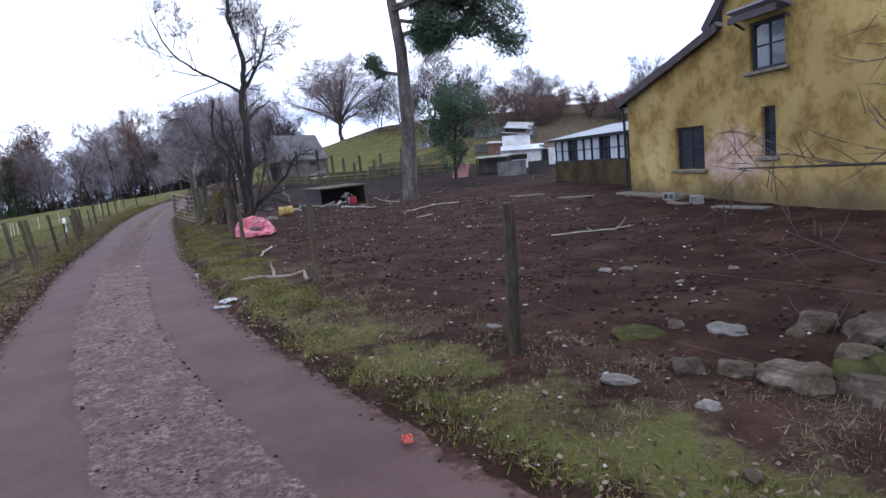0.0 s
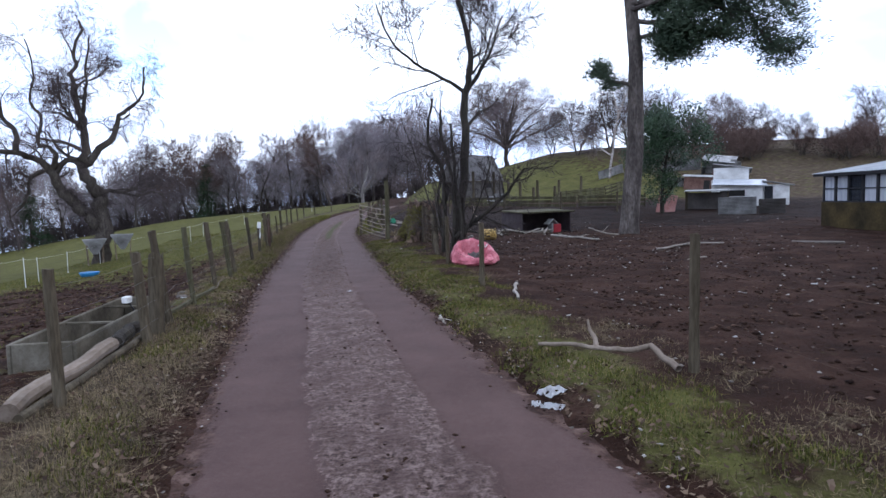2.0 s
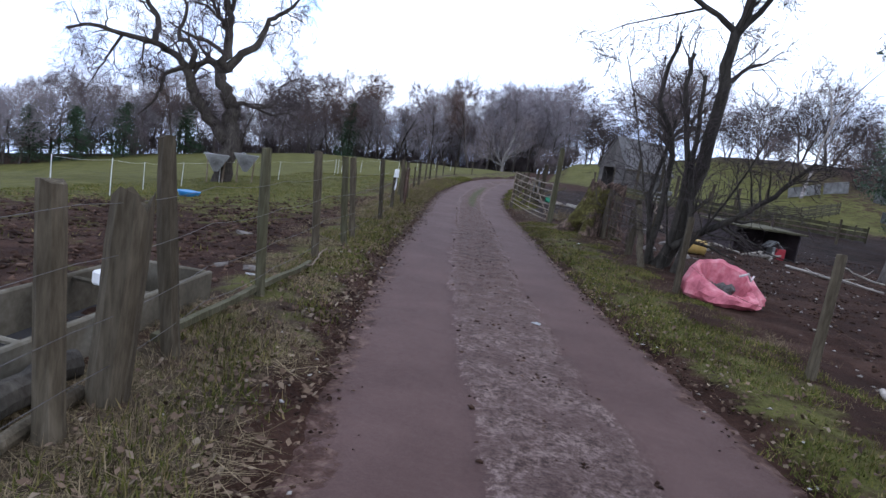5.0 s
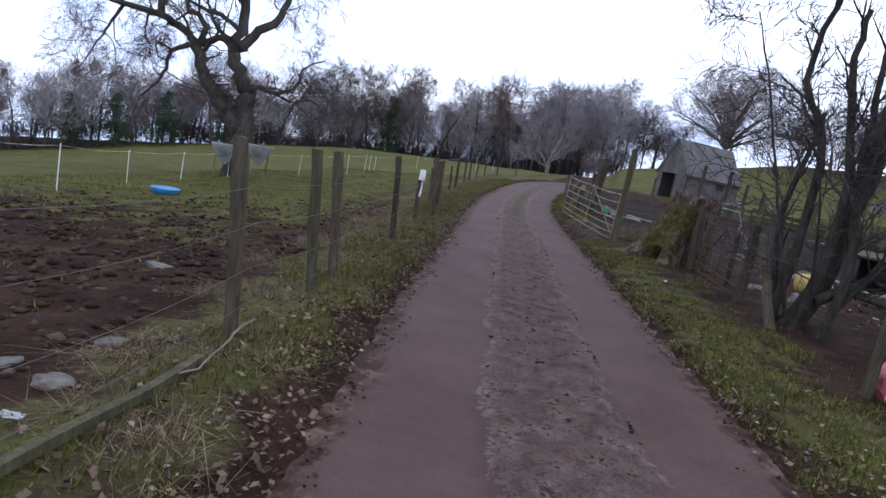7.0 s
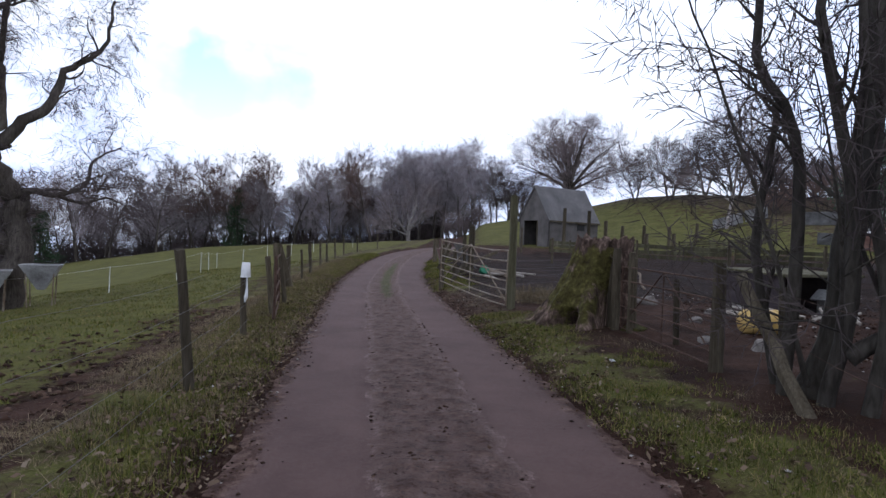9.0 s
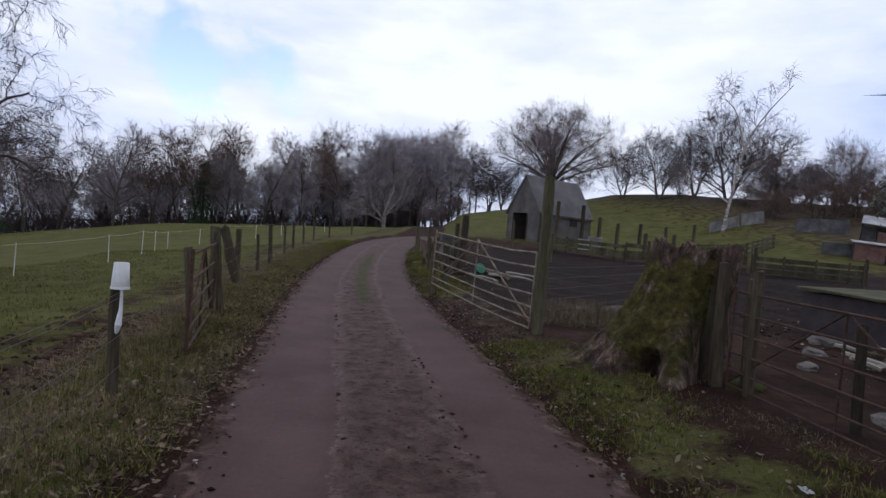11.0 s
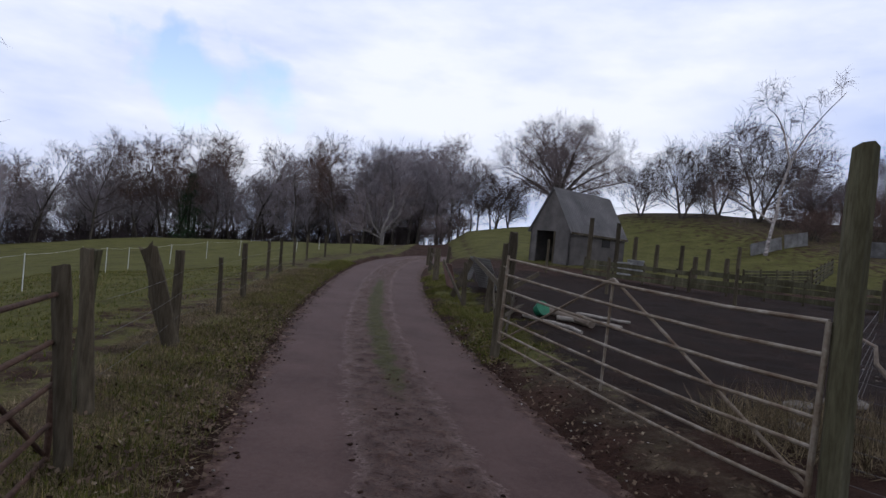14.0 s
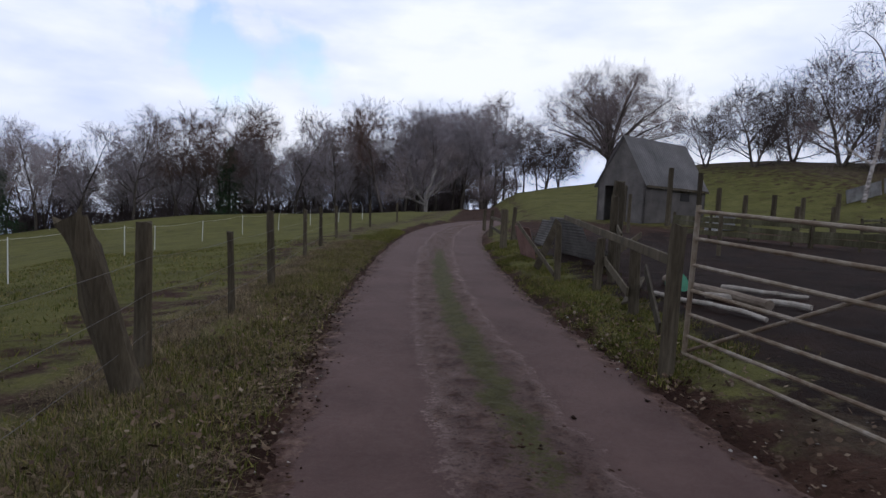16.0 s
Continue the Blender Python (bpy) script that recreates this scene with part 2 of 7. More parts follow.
def tube(bm, pts, radii, sides=8, cap=True):
    """A tapering tube along points."""
    pts = [Vector(p) for p in pts]
    rings = []
    for k, p in enumerate(pts):
        d = (pts[min(k + 1, len(pts) - 1)] - pts[max(k - 1, 0)]).normalized()
        a = d.orthogonal().normalized() if k == 0 else (prev - d * prev.dot(d)).normalized()
        prev = a
        b = d.cross(a)
        r = radii[k] if isinstance(radii, (list, tuple)) else radii
        rings.append([bm.verts.new(p + (a * math.cos(2 * math.pi * j / sides) + b * math.sin(2 * math.pi * j / sides)) * r) for j in range(sides)])
    for r1, r2 in zip(rings, rings[1:]):
        for j in range(sides):
            bm.faces.new((r1[j], r1[(j + 1) % sides], r2[(j + 1) % sides], r2[j]))
    if cap:
        bm.faces.new(rings[0][::-1])
        bm.faces.new(rings[-1])
    return bm


def ground_material():
    m, n, l, p = node_mat("ground")
    geo = n.new("ShaderNodeNewGeometry")
    pos = geo.outputs["Position"]
    att = n.new("ShaderNodeVertexColor")
    att.layer_name = "cover"
    sep = n.new("ShaderNodeSeparateColor")
    l.new(att.outputs["Color"], sep.inputs[0])
    mud, fm = noise_ramp(n, l, pos, 1.1, [(0.3, (0.0165, 0.008, 0.0054)), (0.5, (0.0345, 0.0175, 0.0119)), (0.72, (0.075, 0.0425, 0.0302))], 9, 0.68)
    grass, fg = noise_ramp(n, l, pos, 0.7, [(0.3, (0.05, 0.041, 0.016)), (0.48, (0.08, 0.08, 0.023)), (0.62, (0.102, 0.099, 0.031)), (0.78, (0.14, 0.128, 0.05))], 9, 0.7)
    dry, fd = noise_ramp(n, l, pos, 2.3, [(0.3, (0.028, 0.019, 0.013)), (0.55, (0.078, 0.058, 0.038)), (0.75, (0.17, 0.135, 0.09))], 9, 0.7)
    patch, fp = noise_ramp(n, l, pos, 1.6, [(0.4, (0, 0, 0)), (0.6, (1, 1, 1))], 8, 0.68)

    def soft(ch):
        add = n.new("ShaderNodeMath")
        add.operation = "ADD"
        l.new(ch, add.inputs[0])
        l.new(ranged(n, l, fp, 0.3, 0.7, -0.45, 0.45), add.inputs[1])
        return ranged(n, l, add.outputs[0], 0.35, 0.65)

    wet = mixed(n, l, 1.0, mud, (0.4, 0.37, 0.35), "MULTIPLY")
    mud = mixed(n, l, soft(sep.outputs[2]), mud, wet)
    c = mixed(n, l, soft(sep.outputs[1]), mud, dry)
    c = mixed(n, l, soft(sep.outputs[0]), c, grass)
    fine, ff = noise_ramp(n, l, pos, 28, [(0.3, (0.5, 0.48, 0.46)), (0.7, (1.25, 1.22, 1.2))], 5, 0.7)
    c = mixed(n, l, 0.75, c, fine, "MULTIPLY")
    l.new(c, p.inputs["Base Color"])
    l.new(ranged(n, l, sep.outputs[2], 0.0, 1.0, 0.92, 0.8), p.inputs["Roughness"])
    p.inputs["Specular IOR Level"].default_value = 0.06
    add = n.new("ShaderNodeMath")
    add.operation = "MULTIPLY_ADD"
    l.new(ff, add.inputs[0])
    add.inputs[1].default_value = 0.35
    l.new(fm, add.inputs[2])
    bumped(n, l, p, add.outputs[0], 0.9, 0.09)
    return m


def cover(x, y):
    """How much grass and how much dry litter lies on the ground."""
    d = x - xc(np.minimum(y, 62.0))
    grass, dry = np.zeros_like(d), np.zeros_like(d)
    near = sm(y, 6, 14)
    # left verge, then the trampled paddock, then pasture
    lv = sm(-d, 1.62, 2.0) * (1 - sm(-d, 2.6, 3.3))
    grass += lv * (0.2 + 0.45 * near)
    dry += lv * (0.75 - 0.1 * near)
    pasture = sm(-d, 3.0 - 0.5 * sm(y, 22, 27), 4.2 - 0.9 * sm(y, 22, 27)) * (0.24 + 0.63 * sm(y - 0.5 * d * 0.3, 14, 25) + 0.25 * sm(-d, 8, 13))
    grass += pasture
    # leaf litter and trodden earth along the pasture fence
    trod = sm(-d, 2.5, 2.9) * (1 - sm(-d, 4.0, 5.2)) * sm(y, 20, 26)
    dry += 0.55 * trod
    grass -= 0.42 * trod
    # right verge, then the muddy yard, then the hill
    rv = sm(d, 1.5, 1.9) * (1 - sm(d, 2.3, 3.2))
    gate = sm(y, 24.5, 26.0) * (1 - sm(y, 29.0, 30.5))
    grass += rv * (0.62 - 0.5 * gate)
    dry += rv * 0.5
    green = sm(y + 0.25 * x, 50, 60) * sm(d, 1.8, 4)
    grass += green * 0.82
    back = sm(x + 0.3 * y, 36, 52) * sm(y, 25, 45)
    dry += back * 0.9
    grass -= back * 0.55
    near_r = sm(-y, -1.5, 2.5) * sm(d, 1.5, 2.2) * (1 - sm(d, 5, 9))
    grass += near_r * 0.1
    dry += near_r * 0.3
    wood = sm(y - np.interp(x, [-93, -78, -66, -54, -43, -33, -22, -12, -3, 8], [55, 70, 82, 94, 103, 110, 116, 121, 124, 130]), -1, 4) * (1 - sm(x, 2, 8))
    return np.clip(grass - 1.5 * wood, 0, 1), np.clip(dry - 0.3 * wood, 0, 1)


M_GROUND = ground_material()
gx = grid_steps(-420, -7.0, 11.0, 420, 0.2)
gy = grid_steps(-120, -4.0, 40.0, 480, 0.2)
GX, GY = np.meshgrid(gx, gy)
GZ = ground_z(GX, GY)
GD = GX - xc(np.minimum(GY, 62.0))
rng = np.random.default_rng(4)
clod = np.array([noise.noise(Vector((a * 1.7, b * 1.7, 0.0))) + 0.6 * noise.noise(Vector((a * 4.1, b * 4.1, 3.0))) for a, b in zip(GX.ravel(), GY.ravel())]).reshape(GX.shape)
rough_amt = 0.012 + 0.03 * sm(np.abs(GD), 1.6, 3.5)
GZ = GZ + clod * rough_amt * sm(np.abs(GD), 1.35, 1.9) - 0.07 * (1 - sm(np.abs(GD), 1.42, 1.72)) * (GY < 75)
nxx, nyy = len(gx), len(gy)
g_idx = np.arange(nxx * nyy).reshape(nyy, nxx)
g_faces = np.stack([g_idx[:-1, :-1], g_idx[:-1, 1:], g_idx[1:, 1:], g_idx[1:, :-1]], -1).reshape(-1, 4)
ground = link_mesh("ground", np.stack([GX, GY, GZ], -1).reshape(-1, 3).tolist(), g_faces.tolist(), M_GROUND, smooth=True)
g_grass, g_dry = cover(GX, GY)
# the churned wet ground inside the field gate
g_wet = 0.95 * sm(GY, 25.5, 29) * (1 - sm(GY, 44, 52)) * sm(GD, 1.6, 2.6)
layer = ground.data.color_attributes.new("cover", "FLOAT_COLOR", "POINT")
layer.data.foreach_set("color", np.stack([g_grass, g_dry, g_wet, 0 * g_dry + 1], -1).ravel())
tagged(ground, "muddy brown farmland with grassy verges and pasture", "ground", kind="structure")


def road_material():
    m, n, l, p = node_mat("lane_surface")
    geo = n.new("ShaderNodeNewGeometry")
    pos = geo.outputs["Position"]
    att = n.new("ShaderNodeVertexColor")
    att.layer_name = "lane"
    sep = n.new("ShaderNodeSeparateColor")
    l.new(att.outputs["Color"], sep.inputs[0])
    tar, ft = noise_ramp(n, l, pos, 0.9, [(0.3, (0.061, 0.0355, 0.0305)), (0.7, (0.099, 0.061, 0.053))], 8, 0.65)
    grit, fg = noise_ramp(n, l, pos, 21.0, [(0.37, (0.028, 0.016, 0.0125)), (0.47, (0.105, 0.068, 0.057)), (0.62, (0.27, 0.2, 0.176))], 6, 0.8)
    mud, fm = noise_ramp(n, l, pos, 4.5, [(0.36, (0.025, 0.0125, 0.0088)), (0.5, (0.06, 0.032, 0.0235)), (0.66, (0.17, 0.112, 0.09))], 9, 0.75)
    grn, fgr = noise_ramp(n, l, pos, 6.0, [(0.3, (0.036, 0.033, 0.012)), (0.7, (0.078, 0.072, 0.026))], 8, 0.7)

    def soft(ch, w=0.4):
        add = n.new("ShaderNodeMath")
        add.operation = "ADD"
        l.new(ch, add.inputs[0])
        l.new(ranged(n, l, fg, 0.3, 0.7, -w, w), add.inputs[1])
        return ranged(n, l, add.outputs[0], 0.38, 0.62)

    blot, fb = noise_ramp(n, l, pos, 3.2, [(0.0, (0, 0, 0)), (1.0, (1, 1, 1))], 6, 0.65)
    strip = mixed(n, l, ranged(n, l, fb, 0.38, 0.58, 0.25, 1.0), tar, grit)
    c = mixed(n, l, soft(sep.outputs[0]), tar, strip)
    c = mixed(n, l, soft(sep.outputs[1]), c, mud)
    c = mixed(n, l, soft(sep.outputs[2]), c, grn)
    fine, ff = noise_ramp(n, l, pos, 70, [(0.3, (0.72, 0.7, 0.7)), (0.7, (1.1, 1.1, 1.1))], 4, 0.7)
    c = mixed(n, l, 0.7, c, fine, "MULTIPLY")
    l.new(c, p.inputs["Base Color"])
    p.inputs["Specular IOR Level"].default_value = 0.09
    l.new(ranged(n, l, fg, 0.3, 0.7, 0.62, 0.85), p.inputs["Roughness"])
    h = n.new("ShaderNodeMath")
    h.operation = "MULTIPLY"
    l.new(fg, h.inputs[0])
    l.new(ranged(n, l, sep.outputs[0], 0.0, 1.0, 0.12, 1.0), h.inputs[1])
    bumped(n, l, p, h.outputs[0], 0.8, 0.05)
    return m


def build_road():
    ys = np.concatenate([np.arange(-60, -8, 1.0), np.arange(-8, 40, 0.12), np.arange(40, 92, 0.8)])
    ws = np.linspace(-1.64, 1.64, 57)
    X = xc(ys)
    nx_, ny_ = np.gradient(ys), -np.gradient(X)
    ln = np.hypot(nx_, ny_)
    nx_, ny_ = nx_ / ln, ny_ / ln
    verts, cols = [], []
    for k, y in enumerate(ys):
        rz = float(road_z(y))
        wob = 0.07 * noise.noise(Vector((0.0, y * 0.7, 1.0)))
        for w in ws:
            px, py = X[k] + nx_[k] * w, y + ny_[k] * w
            far = float(sm(np.array([y]), 14, 26)[0])
            rag = 0.10 * noise.noise(Vector((px * 2.6, py * 2.6, 7))) + 0.05 * noise.noise(Vector((px * 7, py * 7, 9)))
            s = sm(np.array([0.5 - abs(w - wob + 0.02) + rag]), -0.09 - 0.06 * far, 0.1 + 0.08 * far)[0]
            edge = sm(np.array([abs(w) + 1.4 * rag]), 1.2 + wob * 0.8, 1.46)[0]
            n1 = noise.noise(Vector((px * 6, py * 6, 0))) + 0.7 * noise.noise(Vector((px * 13, py * 13, 5)))
            z = rz + 0.012 + 0.012 * s + s * 0.019 * n1 - 0.012 * (1 - s) * (1 - edge) - 0.035 * edge + 0.02 * edge * n1
            muddy = s * (0.02 + 0.46 * float(sm(np.array([y]), 6, 16)[0]) + 0.22 * n1)
            gr = s * float(sm(np.array([y]), 26.5, 30)[0]) * (1 - float(sm(np.array([y]), 41, 46)[0])) * (1.0 - 3.2 * abs(w - 0.05 + rag))
            verts.append((px, py, z))
            cols.append((s * 0.95, max(muddy, edge * 0.9, 0.0), max(gr, 0) * 0.95, 1))
    nw = len(ws)
    idx = np.arange(len(verts)).reshape(-1, nw)
    faces = np.stack([idx[:-1, :-1], idx[:-1, 1:], idx[1:, 1:], idx[1:, :-1]], -1).reshape(-1, 4)
    ob = link_mesh("road", verts, faces.tolist(), road_material(), smooth=True)
    ob.data.color_attributes.new("lane", "FLOAT_COLOR", "POINT").data.foreach_set("color", np.array(cols).ravel())
    return tagged(ob, "narrow worn tarmac farm lane with a gritty crown", "road", kind="structure")


build_road()

# ---- trees ----


class Limbs:
    """Grows tapering limbs into plain vertex and face lists, thick ones and twigs apart."""

    def __init__(self, seed, finest=0.0055):
        self.r = random.Random(seed)
        self.finest = finest
        self.wood, self.twigs = ([], []), ([], [])

    def tube(self, pts, radii, sides, twig):
        V, F = self.twigs if twig else self.wood
        prev, prev_ax = None, None
        for k, p in enumerate(pts):
            d = (pts[min(k + 1, len(pts) - 1)] - pts[max(k - 1, 0)]).normalized()
            a = d.orthogonal().normalized() if prev_ax is None else (prev_ax - d * prev_ax.dot(d)).normalized()
            prev_ax = a
            b = d.cross(a)
            if k == len(pts) - 1 and twig:
                V.append(p)
                tip = len(V) - 1
                for j in range(sides):
                    F.append((prev + j, prev + (j + 1) % sides, tip))
                return
            start = len(V)
            for j in range(sides):
                t = 2 * math.pi * j / sides
                V.append(p + (a * math.cos(t) + b * math.sin(t)) * radii[k])
            if prev is not None:
                for j in range(sides):
                    F.append((prev + j, prev + (j + 1) % sides, start + (j + 1) % sides, start + j))
            prev = start

    def limb(self, p, d, length, r0, r1, segs, wiggle, lift, sides, twig=False):
        """Grows one limb and gives its points, directions and radii."""
        pts, dirs, rad = [p.copy()], [d.copy()], [r0]
        step = length / segs
        for k in range(segs):
            d = (d + Vector((self.r.gauss(0, wiggle), self.r.gauss(0, wiggle), self.r.gauss(0, wiggle) + lift))).normalized()
            p = p + d * step
            pts.append(p.copy())
            dirs.append(d.copy())
            rad.append(r0 + (r1 - r0) * (k + 1) / segs)
        self.tube(pts, rad, sides, twig)
        return pts, dirs, rad

    def off(self, d, angle):
        side = d.orthogonal().normalized()
        side.rotate(Matrix.Rotation(self.r.uniform(0, 2 * math.pi), 3, d))
        return (d * math.cos(angle) + side * math.sin(angle)).normalized()

    def along(self, grown, t):
        pts, dirs, rad = grown
        f = min(t, 0.999) * (len(pts) - 1)
        k = int(f)
        return pts[k].lerp(pts[k + 1], f - k), dirs[k + 1], rad[k] + (rad[k + 1] - rad[k]) * (f - k)

    def spray(self, grown, spec, level=0):
        """Children along a limb, level by level: count, from, angle, length, wiggle, lift, segs."""
        if level >= len(spec):
            return
        count, frm, angle, length, wiggle, lift, segs = spec[level]
        twig = level > 0
        for k in range(count):
            t = frm + (1 - frm) * (k + self.r.random()) / count
            p, d, r = self.along(grown, t)
            ln = length * self.r.uniform(0.65, 1.25) * (1.15 - 0.6 * t if level == 0 else 1.1 - 0.4 * t)
            rr = max(r * self.r.uniform(0.38, 0.58), self.finest)
            last = level == len(spec) - 1
            g = self.limb(p, self.off(d, radians(angle) * self.r.uniform(0.7, 1.25)), ln, rr, rr * (0.25 if not last else 0.4), segs, wiggle, lift, 3 if level else 5, twig)
            self.spray(g, spec, level + 1)

    def finish(self, root, bark, twig_mat):
        if self.wood[0]:
            link_mesh("trunk", self.wood[0], self.wood[1], bark, root, smooth=True)
        if self.twigs[0]:
            link_mesh("crown", self.twigs[0], self.twigs[1], twig_mat, root)


def bare_tree(name, label, seed, height, radius, spec, m, bark=None, twig=None, lean=(0, 0), wiggle=0.06, group="", leaders=1, finest=0.0055):
    root = thing(name, label, "tree", m, group)
    g = Limbs(seed, finest)
    for k in range(leaders):
        d = Vector((lean[0] + g.r.gauss(0, 0.16) * (leaders > 1), lean[1] + g.r.gauss(0, 0.16) * (leaders > 1), 1)).normalized()
        base = Vector((g.r.uniform(-0.3, 0.3) * (leaders > 1), g.r.uniform(-0.3, 0.3) * (leaders > 1), -0.35))
        trunk = g.limb(base, d, height * (1 if k == 0 else g.r.uniform(0.6, 0.95)), radius, radius * 0.15, 9, wiggle, 0.02, 7)
        g.spray(trunk, spec)
    g.finish(root, bark or M_BARK, twig or M_TWIG)
    return root


def at(x, y, turn=0.0, scale=1.0, dz=0.0):
    return Matrix.Translation((x, y, gz(x, y) + dz)) @ Matrix.Rotation(radians(turn), 4, "Z") @ Matrix.Scale(scale, 4)


WOOD_SPEC = [
    [(17, 0.26, 44, 4.8, 0.12, 0.09, 4), (8, 0.15, 42, 2.4, 0.15, 0.06, 2), (5, 0.15, 40, 1.4, 0.15, 0.04, 1), (3, 0.15, 40, 0.95, 0.15, 0.03, 1)],
    [(15, 0.36, 38, 5.0, 0.10, 0.09, 4), (9, 0.15, 40, 2.4, 0.15, 0.06, 2), (5, 0.15, 42, 1.3, 0.15, 0.03, 1), (3, 0.15, 40, 0.9, 0.15, 0.03, 1)],
    [(19, 0.22, 52, 4.6, 0.13, 0.08, 4), (8, 0.15, 44, 2.2, 0.16, 0.05, 2), (5, 0.15, 40, 1.3, 0.15, 0.02, 1), (3, 0.15, 40, 0.9, 0.15, 0.03, 1)],
]
# all kinds but one wear the twig colour with haze painted in
wood_kinds = []
for k in range(6):
    wood_kinds.append(bare_tree("bare_tree", "bare grey-brown winter woodland tree with a tall fine crown", 11 + k, 10.5 + 1.3 * (k % 3), 0.2, WOOD_SPEC[k % 3], Matrix.Translation((-60, 95 + 3 * k, -3)), group="woodland trees", twig=M_TWIG_RED if k == 4 else M_TWIG_HAZE, wiggle=0.07, finest=0.019))
tr = random.Random(21)
wood_line = [(-93, 55.5), (-78, 70.5), (-66, 82.5), (-54, 94.5), (-43, 103.5), (-33, 111), (-22, 117), (-12, 121.5), (-3, 124.5), (8, 130.5)]
spots = []
for (x0, y0), (x1, y1) in zip(wood_line, wood_line[1:]):
    for row in range(4):
        dense = 5
        for k in range(dense):
            f = (k + tr.random()) / dense
            spots.append((x0 + (x1 - x0) * f - 3.0 * row + tr.uniform(-3, 3), y0 + (y1 - y0) * f + 5.5 * row + tr.uniform(-3, 3), row))
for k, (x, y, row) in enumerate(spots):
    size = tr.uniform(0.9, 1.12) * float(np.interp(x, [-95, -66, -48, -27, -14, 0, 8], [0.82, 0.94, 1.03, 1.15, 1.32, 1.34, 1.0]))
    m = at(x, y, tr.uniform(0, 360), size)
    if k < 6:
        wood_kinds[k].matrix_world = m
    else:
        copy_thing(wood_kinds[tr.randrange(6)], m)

# shrubs and saplings under the wood's edge
EDGE = [(9, 0.05, 50, 1.6, 0.14, 0.08, 3), (6, 0.1, 45, 1.0, 0.15, 0.05, 1), (4, 0.1, 40, 0.6, 0.15, 0.0, 1)]
shrub = bare_tree("understorey_shrub", "dense dark leafless shrub under the wood", 91, 2.6, 0.045, EDGE, at(-45, 105), group="woodland shrubs", leaders=3, twig=M_TWIG_UNDER, finest=0.016)
for (x0, y0), (x1, y1) in zip(wood_line, wood_line[1:]):
    for k in range(12):
        f, back = (k + tr.random()) / 12, tr.uniform(2, 20)
        copy_thing(shrub, at(x0 + (x1 - x0) * f - back * 0.5, y0 + (y1 - y0) * f + back, tr.uniform(0, 360), (tr.uniform(0.7, 1.3) + 0.03 * back) * 1.35))

# ---- posts and fences ----


def post_mesh(h, r, sides=7, seed=0, lean=0.0, jag=0.02, square=False):
    rr = random.Random(seed)
    bm = bmesh.new()
    if square:
        sides = 4
    pts = [(lean * t * h, 0, -0.3 + (h + 0.3) * t) for t in (0, 0.3, 0.6, 0.85, 1.0)]
    tube(bm, pts, [r * f for f in (1.06, 1.03, 1.0, 0.98, 0.93)], sides)
    for v in bm.verts:
        j = 0.10 if not square else 0.05
        v.co.x *= 1 + rr.uniform(-j, j)
        v.co.y *= 1 + rr.uniform(-j, j)
        if v.co.z > h - 0.02:
            v.co.z += rr.uniform(-jag, jag)
    return bm


def fence_post(x, y, h=1.2, r=0.05, turn=0.0, lean=0.0, mat=None, jag=0.015, square=False, label="weathered grey wooden fence post beside the lane", group="fence posts", seed=None):
    ob = part("fence_post", post_mesh(h, r, 8, seed if seed is not None else int(x * 97 + y * 31), lean, jag, square), mat or M_POST)
    ob.matrix_world = Matrix.Translation((x, y, gz(x, y))) @ Matrix.Rotation(radians(turn), 4, "Z")
    return tagged(ob, label, "fence post", group)


def sag(a, b, n=8, drop=0.04):
    a, b = Vector(a), Vector(b)
    return [a.lerp(b, k / n) - Vector((0, 0, drop * 4 * (k / n) * (1 - k / n))) for k in range(n + 1)]


def wire(name, label, pts, r=0.0017, mat=None):
    ob = part(name, tube(bmesh.new(), pts, r, 4, False), mat or M_WIRE)
    return tagged(ob, label, "wire", "fence wires")


left_posts = [(-0.2, 5.35, 1.2, 0.05), (-0.55, 7.72, 1.12, 0.065), (-0.74, 8.85, 1.34, 0.055), (-1.1, 10.6, 1.32, 0.045), (-1.5, 12.75, 1.32, 0.05), (-1.66, 14.2, 1.28, 0.05), (-1.8, 14.95, 1.28, 0.05), (-2.34, 18.1, 1.28, 0.05), (-3.0, 21.1, 0.85, 0.045), (-3.4, 23.6, 1.05, 0.05), (-3.72, 25.4, 1.2, 0.05), (-4.2, 26.45, 1.25, 0.055), (-5.25, 32.1, 0.95, 0.04), (-5.65, 34.6, 1.15, 0.06), (-6.4, 39.0, 1.1, 0.05), (-6.95, 42.5, 1.1, 0.05), (-7.3, 45.9, 1.1, 0.05), (-7.6, 49.5, 1.1, 0.05), (-7.6, 54.0, 1.1, 0.05), (-7.0, 59.0, 1.1, 0.05)]
# they lean out towards the pasture
POST_LEAN = [-0.02, -0.1, -0.15, -0.11, -0.12, -0.13, -0.17, -0.11, -0.03, -0.15, -0.12, -0.12, -0.08]
for k, (x, y, h, r) in enumerate(left_posts):
    fence_post(x, y, h, r, lean=(POST_LEAN[k] if k < len(POST_LEAN) else -0.05) + 0.015 * math.sin(k * 2.3), mat=M_POST_GREEN if k in (3, 5) else None)
# two stout split posts
for x, y, h, lean in ((-0.66, 8.15, 1.05, 0.06), (-4.72, 29.25, 1.2, -0.36)):
    fence_post(x, y, h, 0.1, turn=25 if y > 20 else 0, lean=lean, jag=0.06, label="stout split and rotting grey wooden post", group="stout posts")
right_posts = [(5.47, 5.75, 1.3, 0.05), (3.93, 11.7, 1.2, 0.05), (3.35, 15.6, 1.2, 0.05), (3.0, 19.85, 1.25, 0.08), (2.6, 23.1, 1.35, 0.07)]
for x, y, h, r in right_posts:
    fence_post(x, y, h, r)
